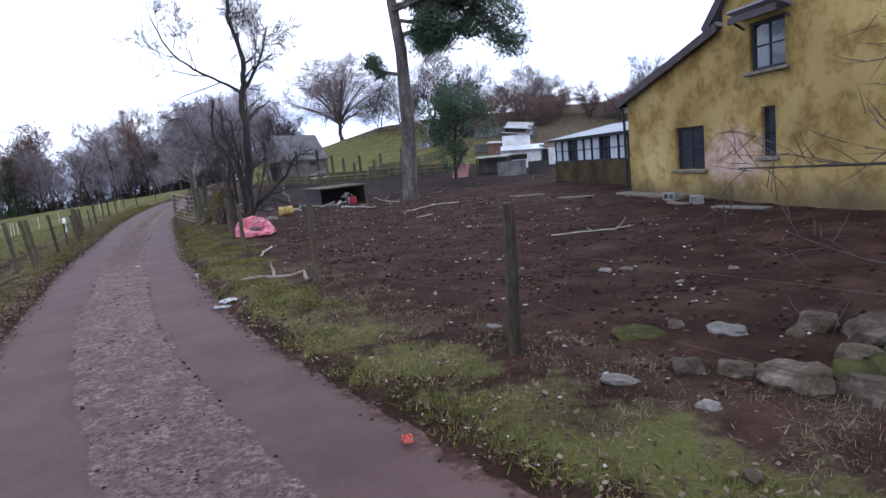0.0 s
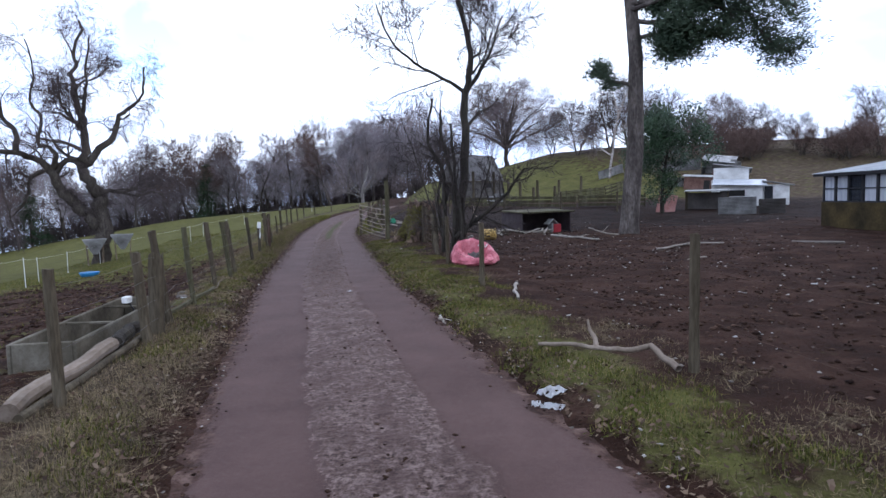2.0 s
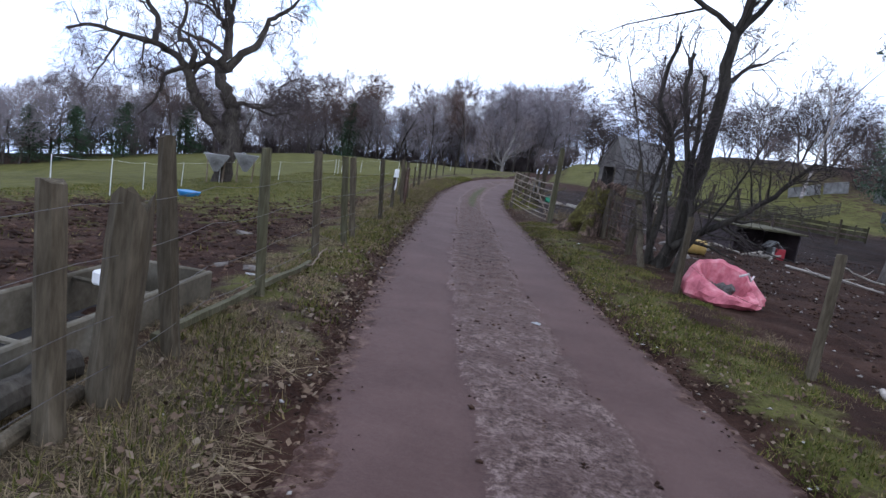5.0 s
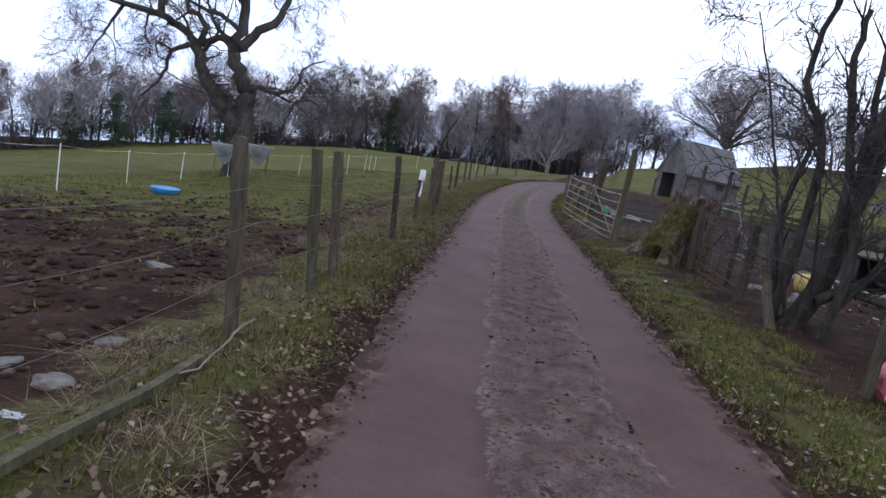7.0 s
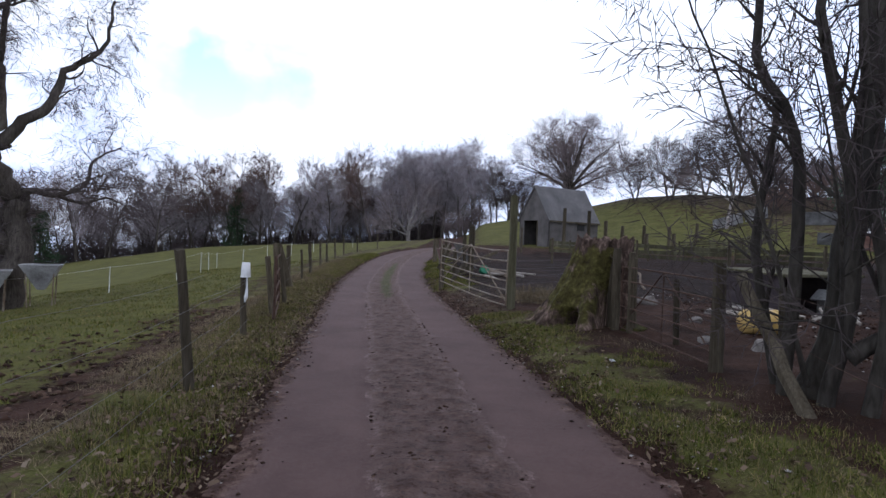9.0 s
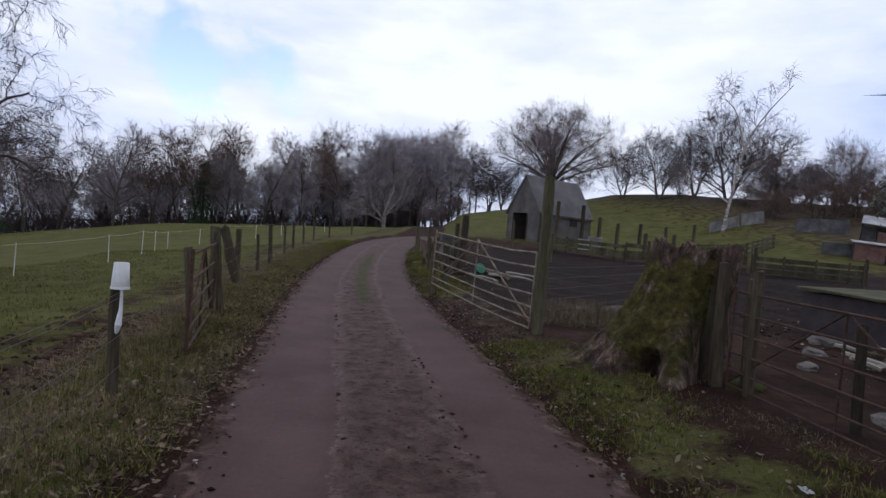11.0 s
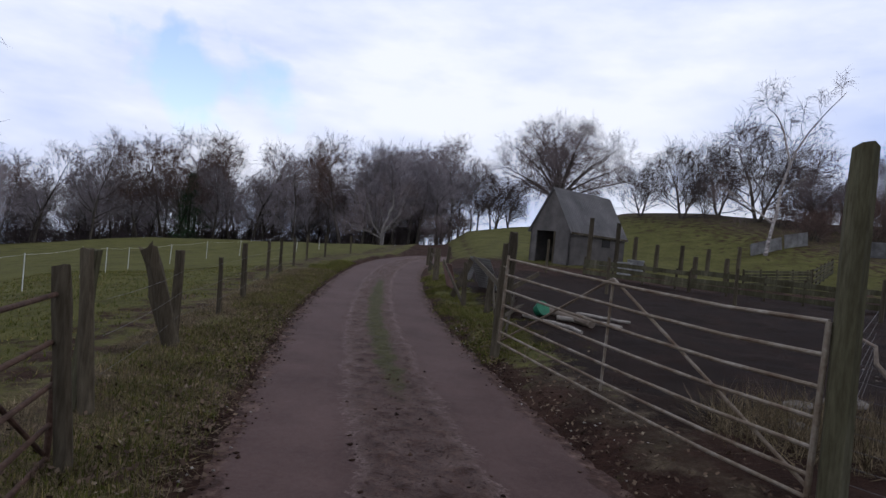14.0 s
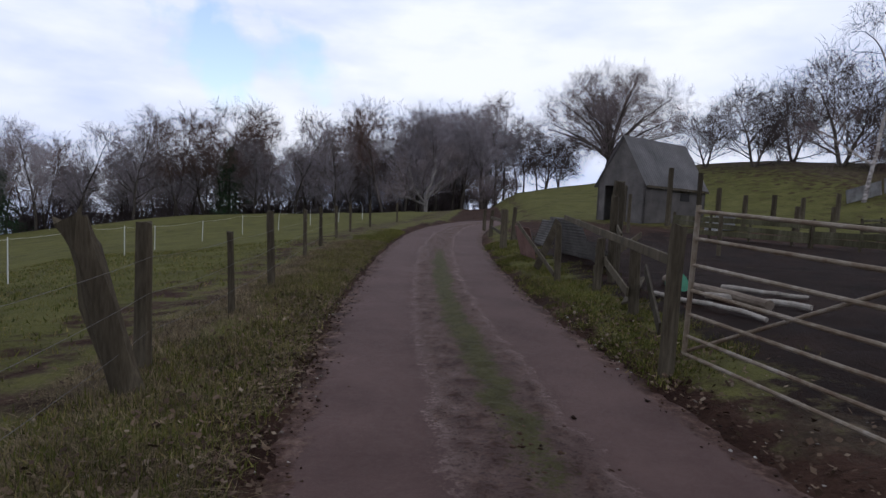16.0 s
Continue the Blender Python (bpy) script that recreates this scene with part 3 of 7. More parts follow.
fence_post(6.95, 0.62, 1.38, 0.055, turn=-100, lean=0.2, label="weathered leaning fence post of the yard fence")
# tall gate post
gate_post = tagged(part("gate_post", post_mesh(2.4, 0.085, 8, 3, 0.0, 0.02), M_POST_GREEN), "tall weathered greenish wooden gate post", "gate post")
gate_post.matrix_world = Matrix.Translation((1.02, 25.75, gz(1.02, 25.75)))

# ---- the field gate ----


def bar(a, b, r, sides=8):
    return tube(bmesh.new(), [a, b], r, sides)


def metal_gate(name, label, length, height, n, m, mat, r=0.017, sag_mid=0.0):
    root = thing(name, label, "gate", m)
    part("stile", bar((0, 0, 0), (0, 0, height + 0.05), r * 1.3), mat, root)
    part("stile", bar((length, 0, -0.02), (length, 0, height - 0.02), r * 1.3), mat, root)
    for k in range(n):
        z = height * (k / (n - 1)) ** 1.15
        low = sag_mid * (1 - 0.45 * k / (n - 1))
        part("bar", tube(bmesh.new(), [(0, 0, z), (length * 0.3, 0, z - sag_mid * 0.6), (length * 0.6, 0, z - sag_mid), (length * 0.82, 0, z - sag_mid), (length, 0, z - (low if sag_mid else 0.0) * 0.6)], r, 8), mat, root)
    part("brace", bar((length * 0.5, 0.02, height), (length, 0.02, 0.02), r * 0.9), mat, root)
    part("brace", bar((length * 0.5, 0.02, height), (0, 0.02, 0.02), r * 0.9), mat, root)
    part("brace", bar((length * 0.5, 0.02, height), (length * 0.5, 0.02, 0), r * 0.9), mat, root)
    return root


def between(a, b):
    a, b = Vector(a), Vector(b)
    return Matrix.Translation(a) @ (b - a).to_track_quat("X", "Z").to_matrix().to_4x4()


metal_gate("field_gate", "long rusty galvanised seven-bar field gate standing half open", 4.75, 1.17, 7, between((-0.72, 30.3, 0.41), (0.92, 25.85, 0.25)), M_STEEL, 0.0165, sag_mid=0.055)

# ---- shed ----
M_SHED = rough_mat("shed_wall", [(0.3, (0.075, 0.068, 0.064)), (0.7, (0.145, 0.132, 0.122))], 1.4, 20, (0.6, 0.57, 0.55), 0.6, 0.9, 0.4, 0.01)
M_SLATE = rough_mat("grey_sheet", [(0.3, (0.16, 0.155, 0.155)), (0.7, (0.29, 0.28, 0.275))], 0.9, 14, (0.7, 0.66, 0.63), 0.6, 0.8, 0.3, 0.01)
# near-black colour standing in for the shade inside openings and hollows
M_DARK = plain_mat("near_black_shade", (0.02, 0.018, 0.017), 0.95)


def build_shed():
    # x along the ridge, y across; the gable with the door looks towards -x
    L, W, eave, ridge = 5.2, 2.9, 2.0, 4.35
    d = Vector((0.77, 0.64, 0)).normalized()
    m = Matrix.Translation((5.45, 55.2, gz(5.5, 56) - 0.05)) @ Matrix.Rotation(math.atan2(d.y, d.x), 4, "Z")
    root = thing("farm_shed", "small grey corrugated farm shed with a steep roof", "shed", m)
    t = 0.12
    part("side_wall", boxed((L, t, eave), Matrix.Translation((L / 2, t / 2, eave / 2))), M_SHED, root)
    part("side_wall", boxed((L, t, eave), Matrix.Translation((L / 2, W - t / 2, eave / 2))), M_SHED, root)
    for x0, door in ((0, True), (L - t, False)):
        bm = bmesh.new()
        ring = [(0, 0), (W, 0), (W, eave), (W / 2, ridge - 0.06), (0, eave)]
        if door:
            ring = [(0, 0), (1.15, 0), (1.15, 1.85), (2.45, 1.85), (2.45, 0), (W, 0), (W, eave), (W / 2, ridge - 0.06), (0, eave)]
        f = bm.faces.new([bm.verts.new((x0, y, z)) for y, z in ring])
        bmesh.ops.extrude_face_region(bm, geom=[f])
        for v in list(bm.verts)[len(ring):]:
            v.co.x += t
        bmesh.ops.recalc_face_normals(bm, faces=bm.faces)
        part("gable_wall", bm, M_SHED, root)
    for s in (0, 1):
        bm = bmesh.new()
        run = math.hypot(W / 2 + 0.15, (ridge - eave) * (1 + 0.15 / (W / 2)))
        n = 60
        rows = []
        for k in range(n + 1):
            x = -0.15 + (L + 0.3) * k / n
            z = 0.018 * math.cos(k * math.pi)
            y0, y1 = (W / 2, -0.15) if s == 0 else (W / 2, W + 0.15)
            low = eave - (ridge - eave) * 0.15 / (W / 2)
            rows.append([bm.verts.new((x, y0, ridge + z)), bm.verts.new((x, y1, low + z))])
        for a, b in zip(rows, rows[1:]):
            bm.faces.new((a[0], b[0], b[1], a[1]) if s else (a[0], a[1], b[1], b[0]))
        bmesh.ops.solidify(bm, geom=bm.faces[:], thickness=0.02)
        part("roof", bm, M_SLATE, root, "grey corrugated sheet roof")
    # no hole in the wall: a near-black panel paints the opening's shade
    part("window", boxed((0.75, 0.04, 0.42), Matrix.Translation((3.3, -0.012, 1.45))), M_DARK, root, "small near-black panel for a window opening's shade")
    part("window_lintel", boxed((0.9, 0.05, 0.07), Matrix.Translation((3.3, -0.02, 1.7)), 0.006), M_POST, root)
    part("eave_board", boxed((L + 0.2, 0.03, 0.12), Matrix.Translation((L / 2, -0.13, eave - 0.2)), 0.005), M_POST, root)
    part("door_frame", boxed((0.05, 0.08, 1.85), Matrix.Translation((-0.02, 1.11, 0.92)), 0.006), M_POST, root)
    # floor coloured near-black in place of indoor shade
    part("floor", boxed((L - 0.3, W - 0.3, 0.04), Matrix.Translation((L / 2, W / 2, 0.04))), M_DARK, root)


build_shed()

# ---- the ochre farmhouse ----


def ochre_material():
    m, n, l, p = node_mat("ochre_render")
    geo = n.new("ShaderNodeNewGeometry")
    pos = geo.outputs["Position"]
    base, f = noise_ramp(n, l, pos, 0.9, [(0.3, (0.18, 0.12, 0.04)), (0.5, (0.32, 0.23, 0.085)), (0.72, (0.47, 0.37, 0.17))], 8, 0.62)
    dirt, fd = noise_ramp(n, l, pos, 0.45, [(0.42, (1, 1, 1)), (0.64, (0.36, 0.30, 0.21))], 9, 0.7)
    c = mixed(n, l, 0.8, base, dirt, "MULTIPLY")
    blotch, fbl = noise_ramp(n, l, pos, 1.3, [(0.46, (1, 1, 1)), (0.58, (0.5, 0.43, 0.3)), (0.72, (0.3, 0.25, 0.17))], 10, 0.75)
    c = mixed(n, l, 0.75, c, blotch, "MULTIPLY")
    # a worn patch where the limewash has come off to pink plaster and brick
    sep = n.new("ShaderNodeSeparateXYZ")
    l.new(pos, sep.inputs[0])
    gap = n.new("ShaderNodeVectorMath")
    gap.operation = "DISTANCE"
    mp = n.new("ShaderNodeMapping")
    mp.inputs["Scale"].default_value = (0.0, 1.0, 1.55)
    l.new(pos, mp.inputs["Vector"])
    l.new(mp.outputs[0], gap.inputs[0])
    gap.inputs[1].default_value = (0.0, 9.0, 1.25 * 1.55)
    edge, fe = noise_ramp(n, l, pos, 2.2, [(0.0, (0, 0, 0)), (1.0, (1, 1, 1))], 7, 0.7)
    add = n.new("ShaderNodeMath")
    add.operation = "MULTIPLY_ADD"
    l.new(fe, add.inputs[0])
    add.inputs[1].default_value = 2.6
    l.new(gap.outputs["Value"], add.inputs[2])
    plaster, fp = noise_ramp(n, l, pos, 3.5, [(0.35, (0.20, 0.10, 0.065)), (0.5, (0.36, 0.25, 0.2)), (0.68, (0.46, 0.38, 0.33))], 8, 0.7)
    c = mixed(n, l, ranged(n, l, add.outputs[0], 2.0, 2.6, 0.85, 0.0), c, plaster)
    # splash staining above the ground
    add2 = n.new("ShaderNodeMath")
    add2.operation = "MULTIPLY_ADD"
    l.new(fd, add2.inputs[0])
    add2.inputs[1].default_value = -1.0
    l.new(sep.outputs[2], add2.inputs[2])
    c = mixed(n, l, ranged(n, l, add2.outputs[0], -0.3, 0.35, 0.7, 0.0), c, (0.05, 0.042, 0.03))
    l.new(c, p.inputs["Base Color"])
    p.inputs["Roughness"].default_value = 0.92
    p.inputs["Specular IOR Level"].default_value = 0.15
    bumped(n, l, p, fe, 0.5, 0.03)
    return m


M_OCHRE = ochre_material()
M_BLACK = rough_mat("black_paint", [(0.3, (0.012, 0.012, 0.014)), (0.7, (0.03, 0.03, 0.034))], 3, 30, (0.6, 0.6, 0.6), 0.5, 0.45, 0.2, 0.003)
M_TIMBER_DARK = rough_mat("dark_barge", [(0.3, (0.035, 0.026, 0.028)), (0.7, (0.07, 0.055, 0.057))], 3, 30, (0.6, 0.6, 0.6), 0.5, 0.6, 0.2, 0.004)
M_SILL = rough_mat("stone_sill", [(0.3, (0.10, 0.085, 0.065)), (0.7, (0.2, 0.175, 0.14))], 4, 30, (0.5, 0.5, 0.5), 0.6, 0.85, 0.4, 0.004)
M_ROOF = rough_mat("slate_roof", [(0.3, (0.12, 0.12, 0.135)), (0.7, (0.2, 0.2, 0.22))], 2, 12, (0.6, 0.6, 0.62), 0.6, 0.55, 0.4, 0.01)
M_WHITE = rough_mat("white_paint", [(0.25, (0.42, 0.41, 0.39)), (0.6, (0.72, 0.72, 0.7))], 1.5, 20, (0.75, 0.73, 0.7), 0.5, 0.6, 0.2, 0.004)
M_CORR = rough_mat("grey_corrugated_iron", [(0.25, (0.11, 0.10, 0.10)), (0.5, (0.26, 0.26, 0.255)), (0.75, (0.42, 0.42, 0.42))], 1.6, 22, (0.6, 0.56, 0.52), 0.6, 0.6, 0.3, 0.004, metal=0.3, random=0.25)
M_GLOSSROOF = rough_mat("pale_plastic_roof", [(0.3, (0.38, 0.4, 0.42)), (0.7, (0.6, 0.62, 0.64))], 1.2, 18, (0.8, 0.8, 0.8), 0.5, 0.25, 0.1, 0.003)
M_MOSSWALL = rough_mat("mossy_brown_wall", [(0.3, (0.022, 0.017, 0.009)), (0.5, (0.05, 0.037, 0.017)), (0.75, (0.10, 0.072, 0.028))], 1.2, 14, (0.5, 0.47, 0.4), 0.6, 0.9, 0.4, 0.01)
M_CURTAIN = rough_mat("pale_curtain", [(0.3, (0.3, 0.32, 0.36)), (0.7, (0.55, 0.57, 0.6))], 2.0, 9, (0.7, 0.7, 0.75), 0.6, 0.8, 0.2, 0.01, (3, 3, 0.3))


def glass_material():
    m, n, l, p = node_mat("window_glass")
    p.inputs["Base Color"].default_value = (0.02, 0.024, 0.03, 1)
    p.inputs["Roughness"].default_value = 0.04
    p.inputs["Specular IOR Level"].default_value = 0.8
    t = n.new("ShaderNodeTexNoise")
    t.inputs["Scale"].default_value = 1.4
    bumped(n, l, p, t.outputs["Fac"], 0.08, 0.02)
    return m


M_GLASS = glass_material()


def wall_with_holes(ring, holes, thick, plane):
    """A wall standing in the plane x = plane, its outline and rectangular holes in (y, z), thickened towards +x."""
    bm = bmesh.new()
    ys = sorted({v for h in holes for v in h[:2]} | {y for y, z in ring})
    zs = sorted({v for h in holes for v in h[2:]} | {z for y, z in ring})
    outer = [bm.verts.new((plane, y, z)) for y, z in ring]
    bm.faces.new(outer)
    for y in ys[1:-1]:
        bmesh.ops.bisect_plane(bm, geom=bm.verts[:] + bm.edges[:] + bm.faces[:], plane_co=(plane, y, 0), plane_no=(0, 1, 0))
    for z in zs[1:-1]:
        bmesh.ops.bisect_plane(bm, geom=bm.verts[:] + bm.edges[:] + bm.faces[:], plane_co=(plane, 0, z), plane_no=(0, 0, 1))
    gone = []
    for f in bm.faces:
        c = f.calc_center_median()
        if any(a < c.y < b and e < c.z < g for a, b, e, g in holes):
            gone.append(f)
    bmesh.ops.delete(bm, geom=gone, context="FACES")
    r = bmesh.ops.extrude_face_region(bm, geom=bm.faces[:])
    for v in r["geom"]:
        if isinstance(v, bmesh.types.BMVert):
            v.co.x += thick
    bmesh.ops.recalc_face_normals(bm, faces=bm.faces)
    return bm


def window_in(root, name, x, y0, y1, z0, z1, cols, rows, label, fr=0.06, bar_w=0.035, sill=True, blind=None):
    """A window set in a wall that looks towards -x: frame, bars, panes and a sill."""
    w = thing(name, label, "window")
    w.parent = root
    w["kind"] = ""
    del w["kind"], w["category"]
    bm = bmesh.new()
    for ya, yb, za, zb in ((y0, y0 + fr, z0, z1), (y1 - fr, y1, z0, z1), (y0 + fr, y1 - fr, z0, z0 + fr), (y0 + fr, y1 - fr, z1 - fr, z1)):
        box(bm, (0.07, yb - ya, zb - za), Matrix.Translation((x, (ya + yb) / 2, (za + zb) / 2)), 0.006)
    part("frame", bm, M_BLACK, w, "black painted wooden frame")
    bm = bmesh.new()
    for k in range(1, cols):
        y = y0 + (y1 - y0) * k / cols
        box(bm, (0.05, bar_w, z1 - z0 - 2 * fr), Matrix.Translation((x, y, (z0 + z1) / 2)), 0.004)
    for k in range(1, rows):
        z = z0 + (z1 - z0) * k / rows
        box(bm, (0.046, y1 - y0 - 2 * fr, bar_w), Matrix.Translation((x, (y0 + y1) / 2, z)), 0.004)
    if cols > 1 or rows > 1:
        part("glazing_bar", bm, M_BLACK, w)
    else:
        bm.free()
    for i in range(cols):
        for j in range(rows):
            ya, yb = y0 + (y1 - y0) * i / cols, y0 + (y1 - y0) * (i + 1) / cols
            za, zb = z0 + (z1 - z0) * j / rows, z0 + (z1 - z0) * (j + 1) / rows
            part("pane", boxed((0.008, yb - ya - 0.03, zb - za - 0.03), Matrix.Translation((x + 0.012, (ya + yb) / 2, (za + zb) / 2)) @ pose(0, 0, 0, 0, 0.6 * math.sin(i * 3 + j * 5), 0.5 * math.cos(i * 2 + j))), blind or M_GLASS, w)
    if sill:
        part("sill", boxed((0.2, y1 - y0 + 0.24, 0.08), Matrix.Translation((x - 0.12, (y0 + y1) / 2, z0 - 0.05)), 0.012), M_SILL, w, "worn stone sill")
    return w


def build_house():
    X, g0 = 16.3, -0.15
    root = thing("farmhouse", "ochre limewashed stone farmhouse with stained gable and dark bargeboards", "house")
    wins = [(10.15, 11.4, 0.97, 2.16), (7.62, 8.06, 1.25, 2.42), (7.3, 8.38, 3.28, 4.4)]
    ring = [(-0.6, g0), (13.9, g0), (13.9, 3.2), (9.3, 4.52), (9.3, 4.95), (4.35, 9.9), (-0.6, 4.95)]
    part("gable_wall", wall_with_holes(ring, wins, 0.45, X), M_OCHRE, root, "stained ochre limewash with a patch worn to pink plaster")
    part("side_wall", boxed((9.2, 0.45, 3.3), Matrix.Translation((X + 0.45 + 4.6, 13.66, g0 + 1.65))), M_OCHRE, root)
    part("side_wall", boxed((9.2, 0.45, 5.0), Matrix.Translation((X + 0.45 + 4.6, -0.36, g0 + 2.5))), M_OCHRE, root)
    part("back_wall", boxed((0.45, 14.4, 5.0), Matrix.Translation((X + 9.9, 6.6, g0 + 2.5))), M_OCHRE, root)
    # added sheet behind the windows, its near-black colour standing for room shade
    part("dark_backing", boxed((0.1, 14.0, 4.6), Matrix.Translation((X + 1.6, 6.6, g0 + 2.4))), M_DARK, root)
    # roofs: two steep slopes and the lean-to slope
    def slope(y0, z0, y1, z1, over=0.18, name="roof"):
        bm = bmesh.new()
        n = Vector((0, -(z1 - z0), y1 - y0)).normalized() * 0.12
        if n.z < 0:
            n = -n
        c = [(X - over, y0, z0), (X + 9.9, y0, z0), (X + 9.9, y1, z1), (X - over, y1, z1)]
        lo = [bm.verts.new(v) for v in c]
        hi = [bm.verts.new(Vector(v) + n) for v in c]
        bm.faces.new(lo)
        bm.faces.new(hi)
        for k in range(4):
            bm.faces.new((lo[k], lo[(k + 1) % 4], hi[(k + 1) % 4], hi[k]))
        bmesh.ops.recalc_face_normals(bm, faces=bm.faces)
        part(name, bm, M_ROOF, root, "dark grey slate roof")
        # bargeboard along the verge
        bm = bmesh.new()
        m = between((X - over - 0.03, y0, z0 - 0.04), (X - over - 0.03, y1, z1 - 0.04))
        ln = math.hypot(y1 - y0, z1 - z0)
        box(bm, (ln, 0.05, 0.24), m @ Matrix.Translation((ln / 2, 0, 0.02)), 0.008)
        part("bargeboard", bm, M_TIMBER_DARK, root)
    slope(14.25, 3.14, 9.28, 4.56)
    slope(9.75, 4.55, 4.35, 9.95)
    slope(-1.05, 4.55, 4.35, 9.95)
    window_in(root, "window", X + 0.12, *wins[0], 2, 2, "black-framed casement window, partly dark", fr=0.07)
    window_in(root, "window", X + 0.12, *wins[1], 1, 2, "tall narrow black-framed window", fr=0.06)
    window_in(root, "window", X + 0.10, *wins[2], 2, 2, "black-framed upstairs window reflecting the sky", fr=0.07)
    hood = boxed((0.5, 1.5, 0.06), Matrix.Translation((X - 0.22, 7.84, 4.62)) @ pose(0, 0, 0, 0, 22, 0), 0.008)
    part("window_hood", hood, M_ROOF, root, "small slated hood over the window")
    part("hood_board", boxed((0.05, 1.5, 0.16), Matrix.Translation((X - 0.42, 7.84, 4.5)), 0.008), M_TIMBER_DARK, root)
    for y in (7.15, 8.53):
        part("hood_bracket", tube(bmesh.new(), [(X - 0.02, y, 4.3), (X - 0.38, y, 4.5)], 0.03, 6), M_TIMBER_DARK, root)
    # gutter end and downpipe at the corner
    part("downpipe", tube(bmesh.new(), [(X - 0.12, 14.15, 3.1), (X - 0.1, 14.02, 2.85), (X - 0.1, 13.98, 2.4), (X - 0.1, 13.98, g0 + 0.1)], 0.045, 8), M_BLACK, root, "dark grey downpipe")
    part("gutter", tube(bmesh.new(), [(X - 0.25, 14.28, 3.12), (X + 9.8, 14.28, 3.12)], 0.06, 8), M_BLACK, root)
    part("plinth_slab", boxed((0.5, 3.4, 0.12), Matrix.Translation((X - 0.3, 12.3, gz(16, 12.3) + 0.03)), 0.02), M_SILL, root)


build_house()


def build_wing():
    root = thing("rear_wing", "slate-roofed rear wing of the farmhouse", "house")
    x0, x1, y0, y1 = 19.6, 26.2, 14.5, 19.2
    g = gz(20, 17) - 0.2
    part("wall", boxed((x1 - x0, y1 - y0, 3.2 - g), Matrix.Translation(((x0 + x1) / 2, (y0 + y1) / 2, (3.2 + g) / 2))), M_OCHRE, root)
    bm = bmesh.new()
    ym, zr = (y0 + y1) / 2, 4.7
    vs = [bm.verts.new(v) for v in ((x0 - 0.15, y0 - 0.2, 3.15), (x1, y0 - 0.2, 3.15), (x1, ym, zr), (x0 - 0.15, ym, zr), (x0 - 0.15, y1 + 0.2, 3.15), (x1, y1 + 0.2, 3.15))]
    for f in ((0, 1, 2, 3), (3, 2, 5, 4), (0, 3, 4), (1, 5, 2), (0, 4, 5, 1)):
        bm.faces.new([vs[k] for k in f])
    bmesh.ops.recalc_face_normals(bm, faces=bm.faces)
    part("roof", bm, M_ROOF, root)


build_wing()


def build_conservatory():
    root = thing("lean_to_sunroom", "dark-framed glazed lean-to with a pale sheet roof on a brown wall", "sunroom")
    x, y0, y1 = 18.45, 14.6, 24.4
    g = gz(x, 20) - 0.1
    zs, zt = 1.25, 2.3
    part("wall", boxed((0.25, y1 - y0, zs - g), Matrix.Translation((x + 0.125, (y0 + y1) / 2, (zs + g) / 2))), M_MOSSWALL, root, "mossy brown rendered low wall")
    part("end_wall", boxed((3.2, 0.25, zs - g), Matrix.Translation((x + 1.86, y1 - 0.13, (zs + g) / 2))), M_MOSSWALL, root)
    n = 13
    for k in range(n):
        a, b = y0 + (y1 - y0) * k / n, y0 + (y1 - y0) * (k + 1) / n
        w = thing("window", "dark-framed window with pale blinds behind", "window")
        del w["category"]
        w.parent = root
        bm = bmesh.new()
        for ya, yb, za, zb in ((a, a + 0.06, zs, zt), (b - 0.06, b, zs, zt), (a + 0.06, b - 0.06, zs, zs + 0.06), (a + 0.06, b - 0.06, zt - 0.06, zt), (a + 0.06, b - 0.06, zs + 0.5, zs + 0.54)):
            box(bm, (0.08, yb - ya, zb - za), Matrix.Translation((x + 0.08, (ya + yb) / 2, (za + zb) / 2)))
        part("frame", bm, M_BLACK, w)
        part("pane", boxed((0.01, b - a - 0.1, zt - zs - 0.1), Matrix.Translation((x + 0.1, (a + b) / 2, (zs + zt) / 2)) @ pose(0, 0, 0, 0, 0, 0.7 * math.sin(k * 4.0))), M_CURTAIN if k % 4 != 2 else M_GLASS, w)
    w = thing("window", "dark-framed end window of the lean-to", "window")
    del w["category"]
    w.parent = root
    bm = bmesh.new()
    for k in range(5):
        box(bm, (0.07, 0.08, zt - zs), Matrix.Translation((x + 0.25 + 0.75 * k, y1 - 0.1, (zs + zt) / 2)))
    for z in (zs + 0.03, zs + 0.55, zt - 0.03):
        box(bm, (3.1, 0.07, 0.06), Matrix.Translation((x + 1.75, y1 - 0.1, z)))
    part("frame", bm, M_BLACK, w)
    part("pane", boxed((3.0, 0.01, zt - zs - 0.05), Matrix.Translation((x + 1.75, y1 - 0.13, (zs + zt) / 2))), M_CURTAIN, w)
    bm = bmesh.new()
    rows = []
    k = 0
    while y0 - 0.1 + k * 0.1 <= y1 + 0.25:
        y = y0 - 0.1 + k * 0.1
        z = 0.015 * (k % 2)
        rows.append([bm.verts.new((x - 0.3, y, zt + 0.06 + z)), bm.verts.new((x + 3.4, y, zt + 0.62 + z))])
        k += 1
    for a, b in zip(rows, rows[1:]):
        bm.faces.new((a[0], a[1], b[1], b[0]))
    bmesh.ops.solidify(bm, geom=bm.faces[:], thickness=0.03)
    part("roof", bm, M_GLOSSROOF, root, "pale translucent corrugated roof")
    part("fascia", boxed((0.04, y1 - y0 + 0.3, 0.12), Matrix.Translation((x - 0.24, (y0 + y1) / 2, zt + 0.02))), M_BLACK, root)


build_conservatory()


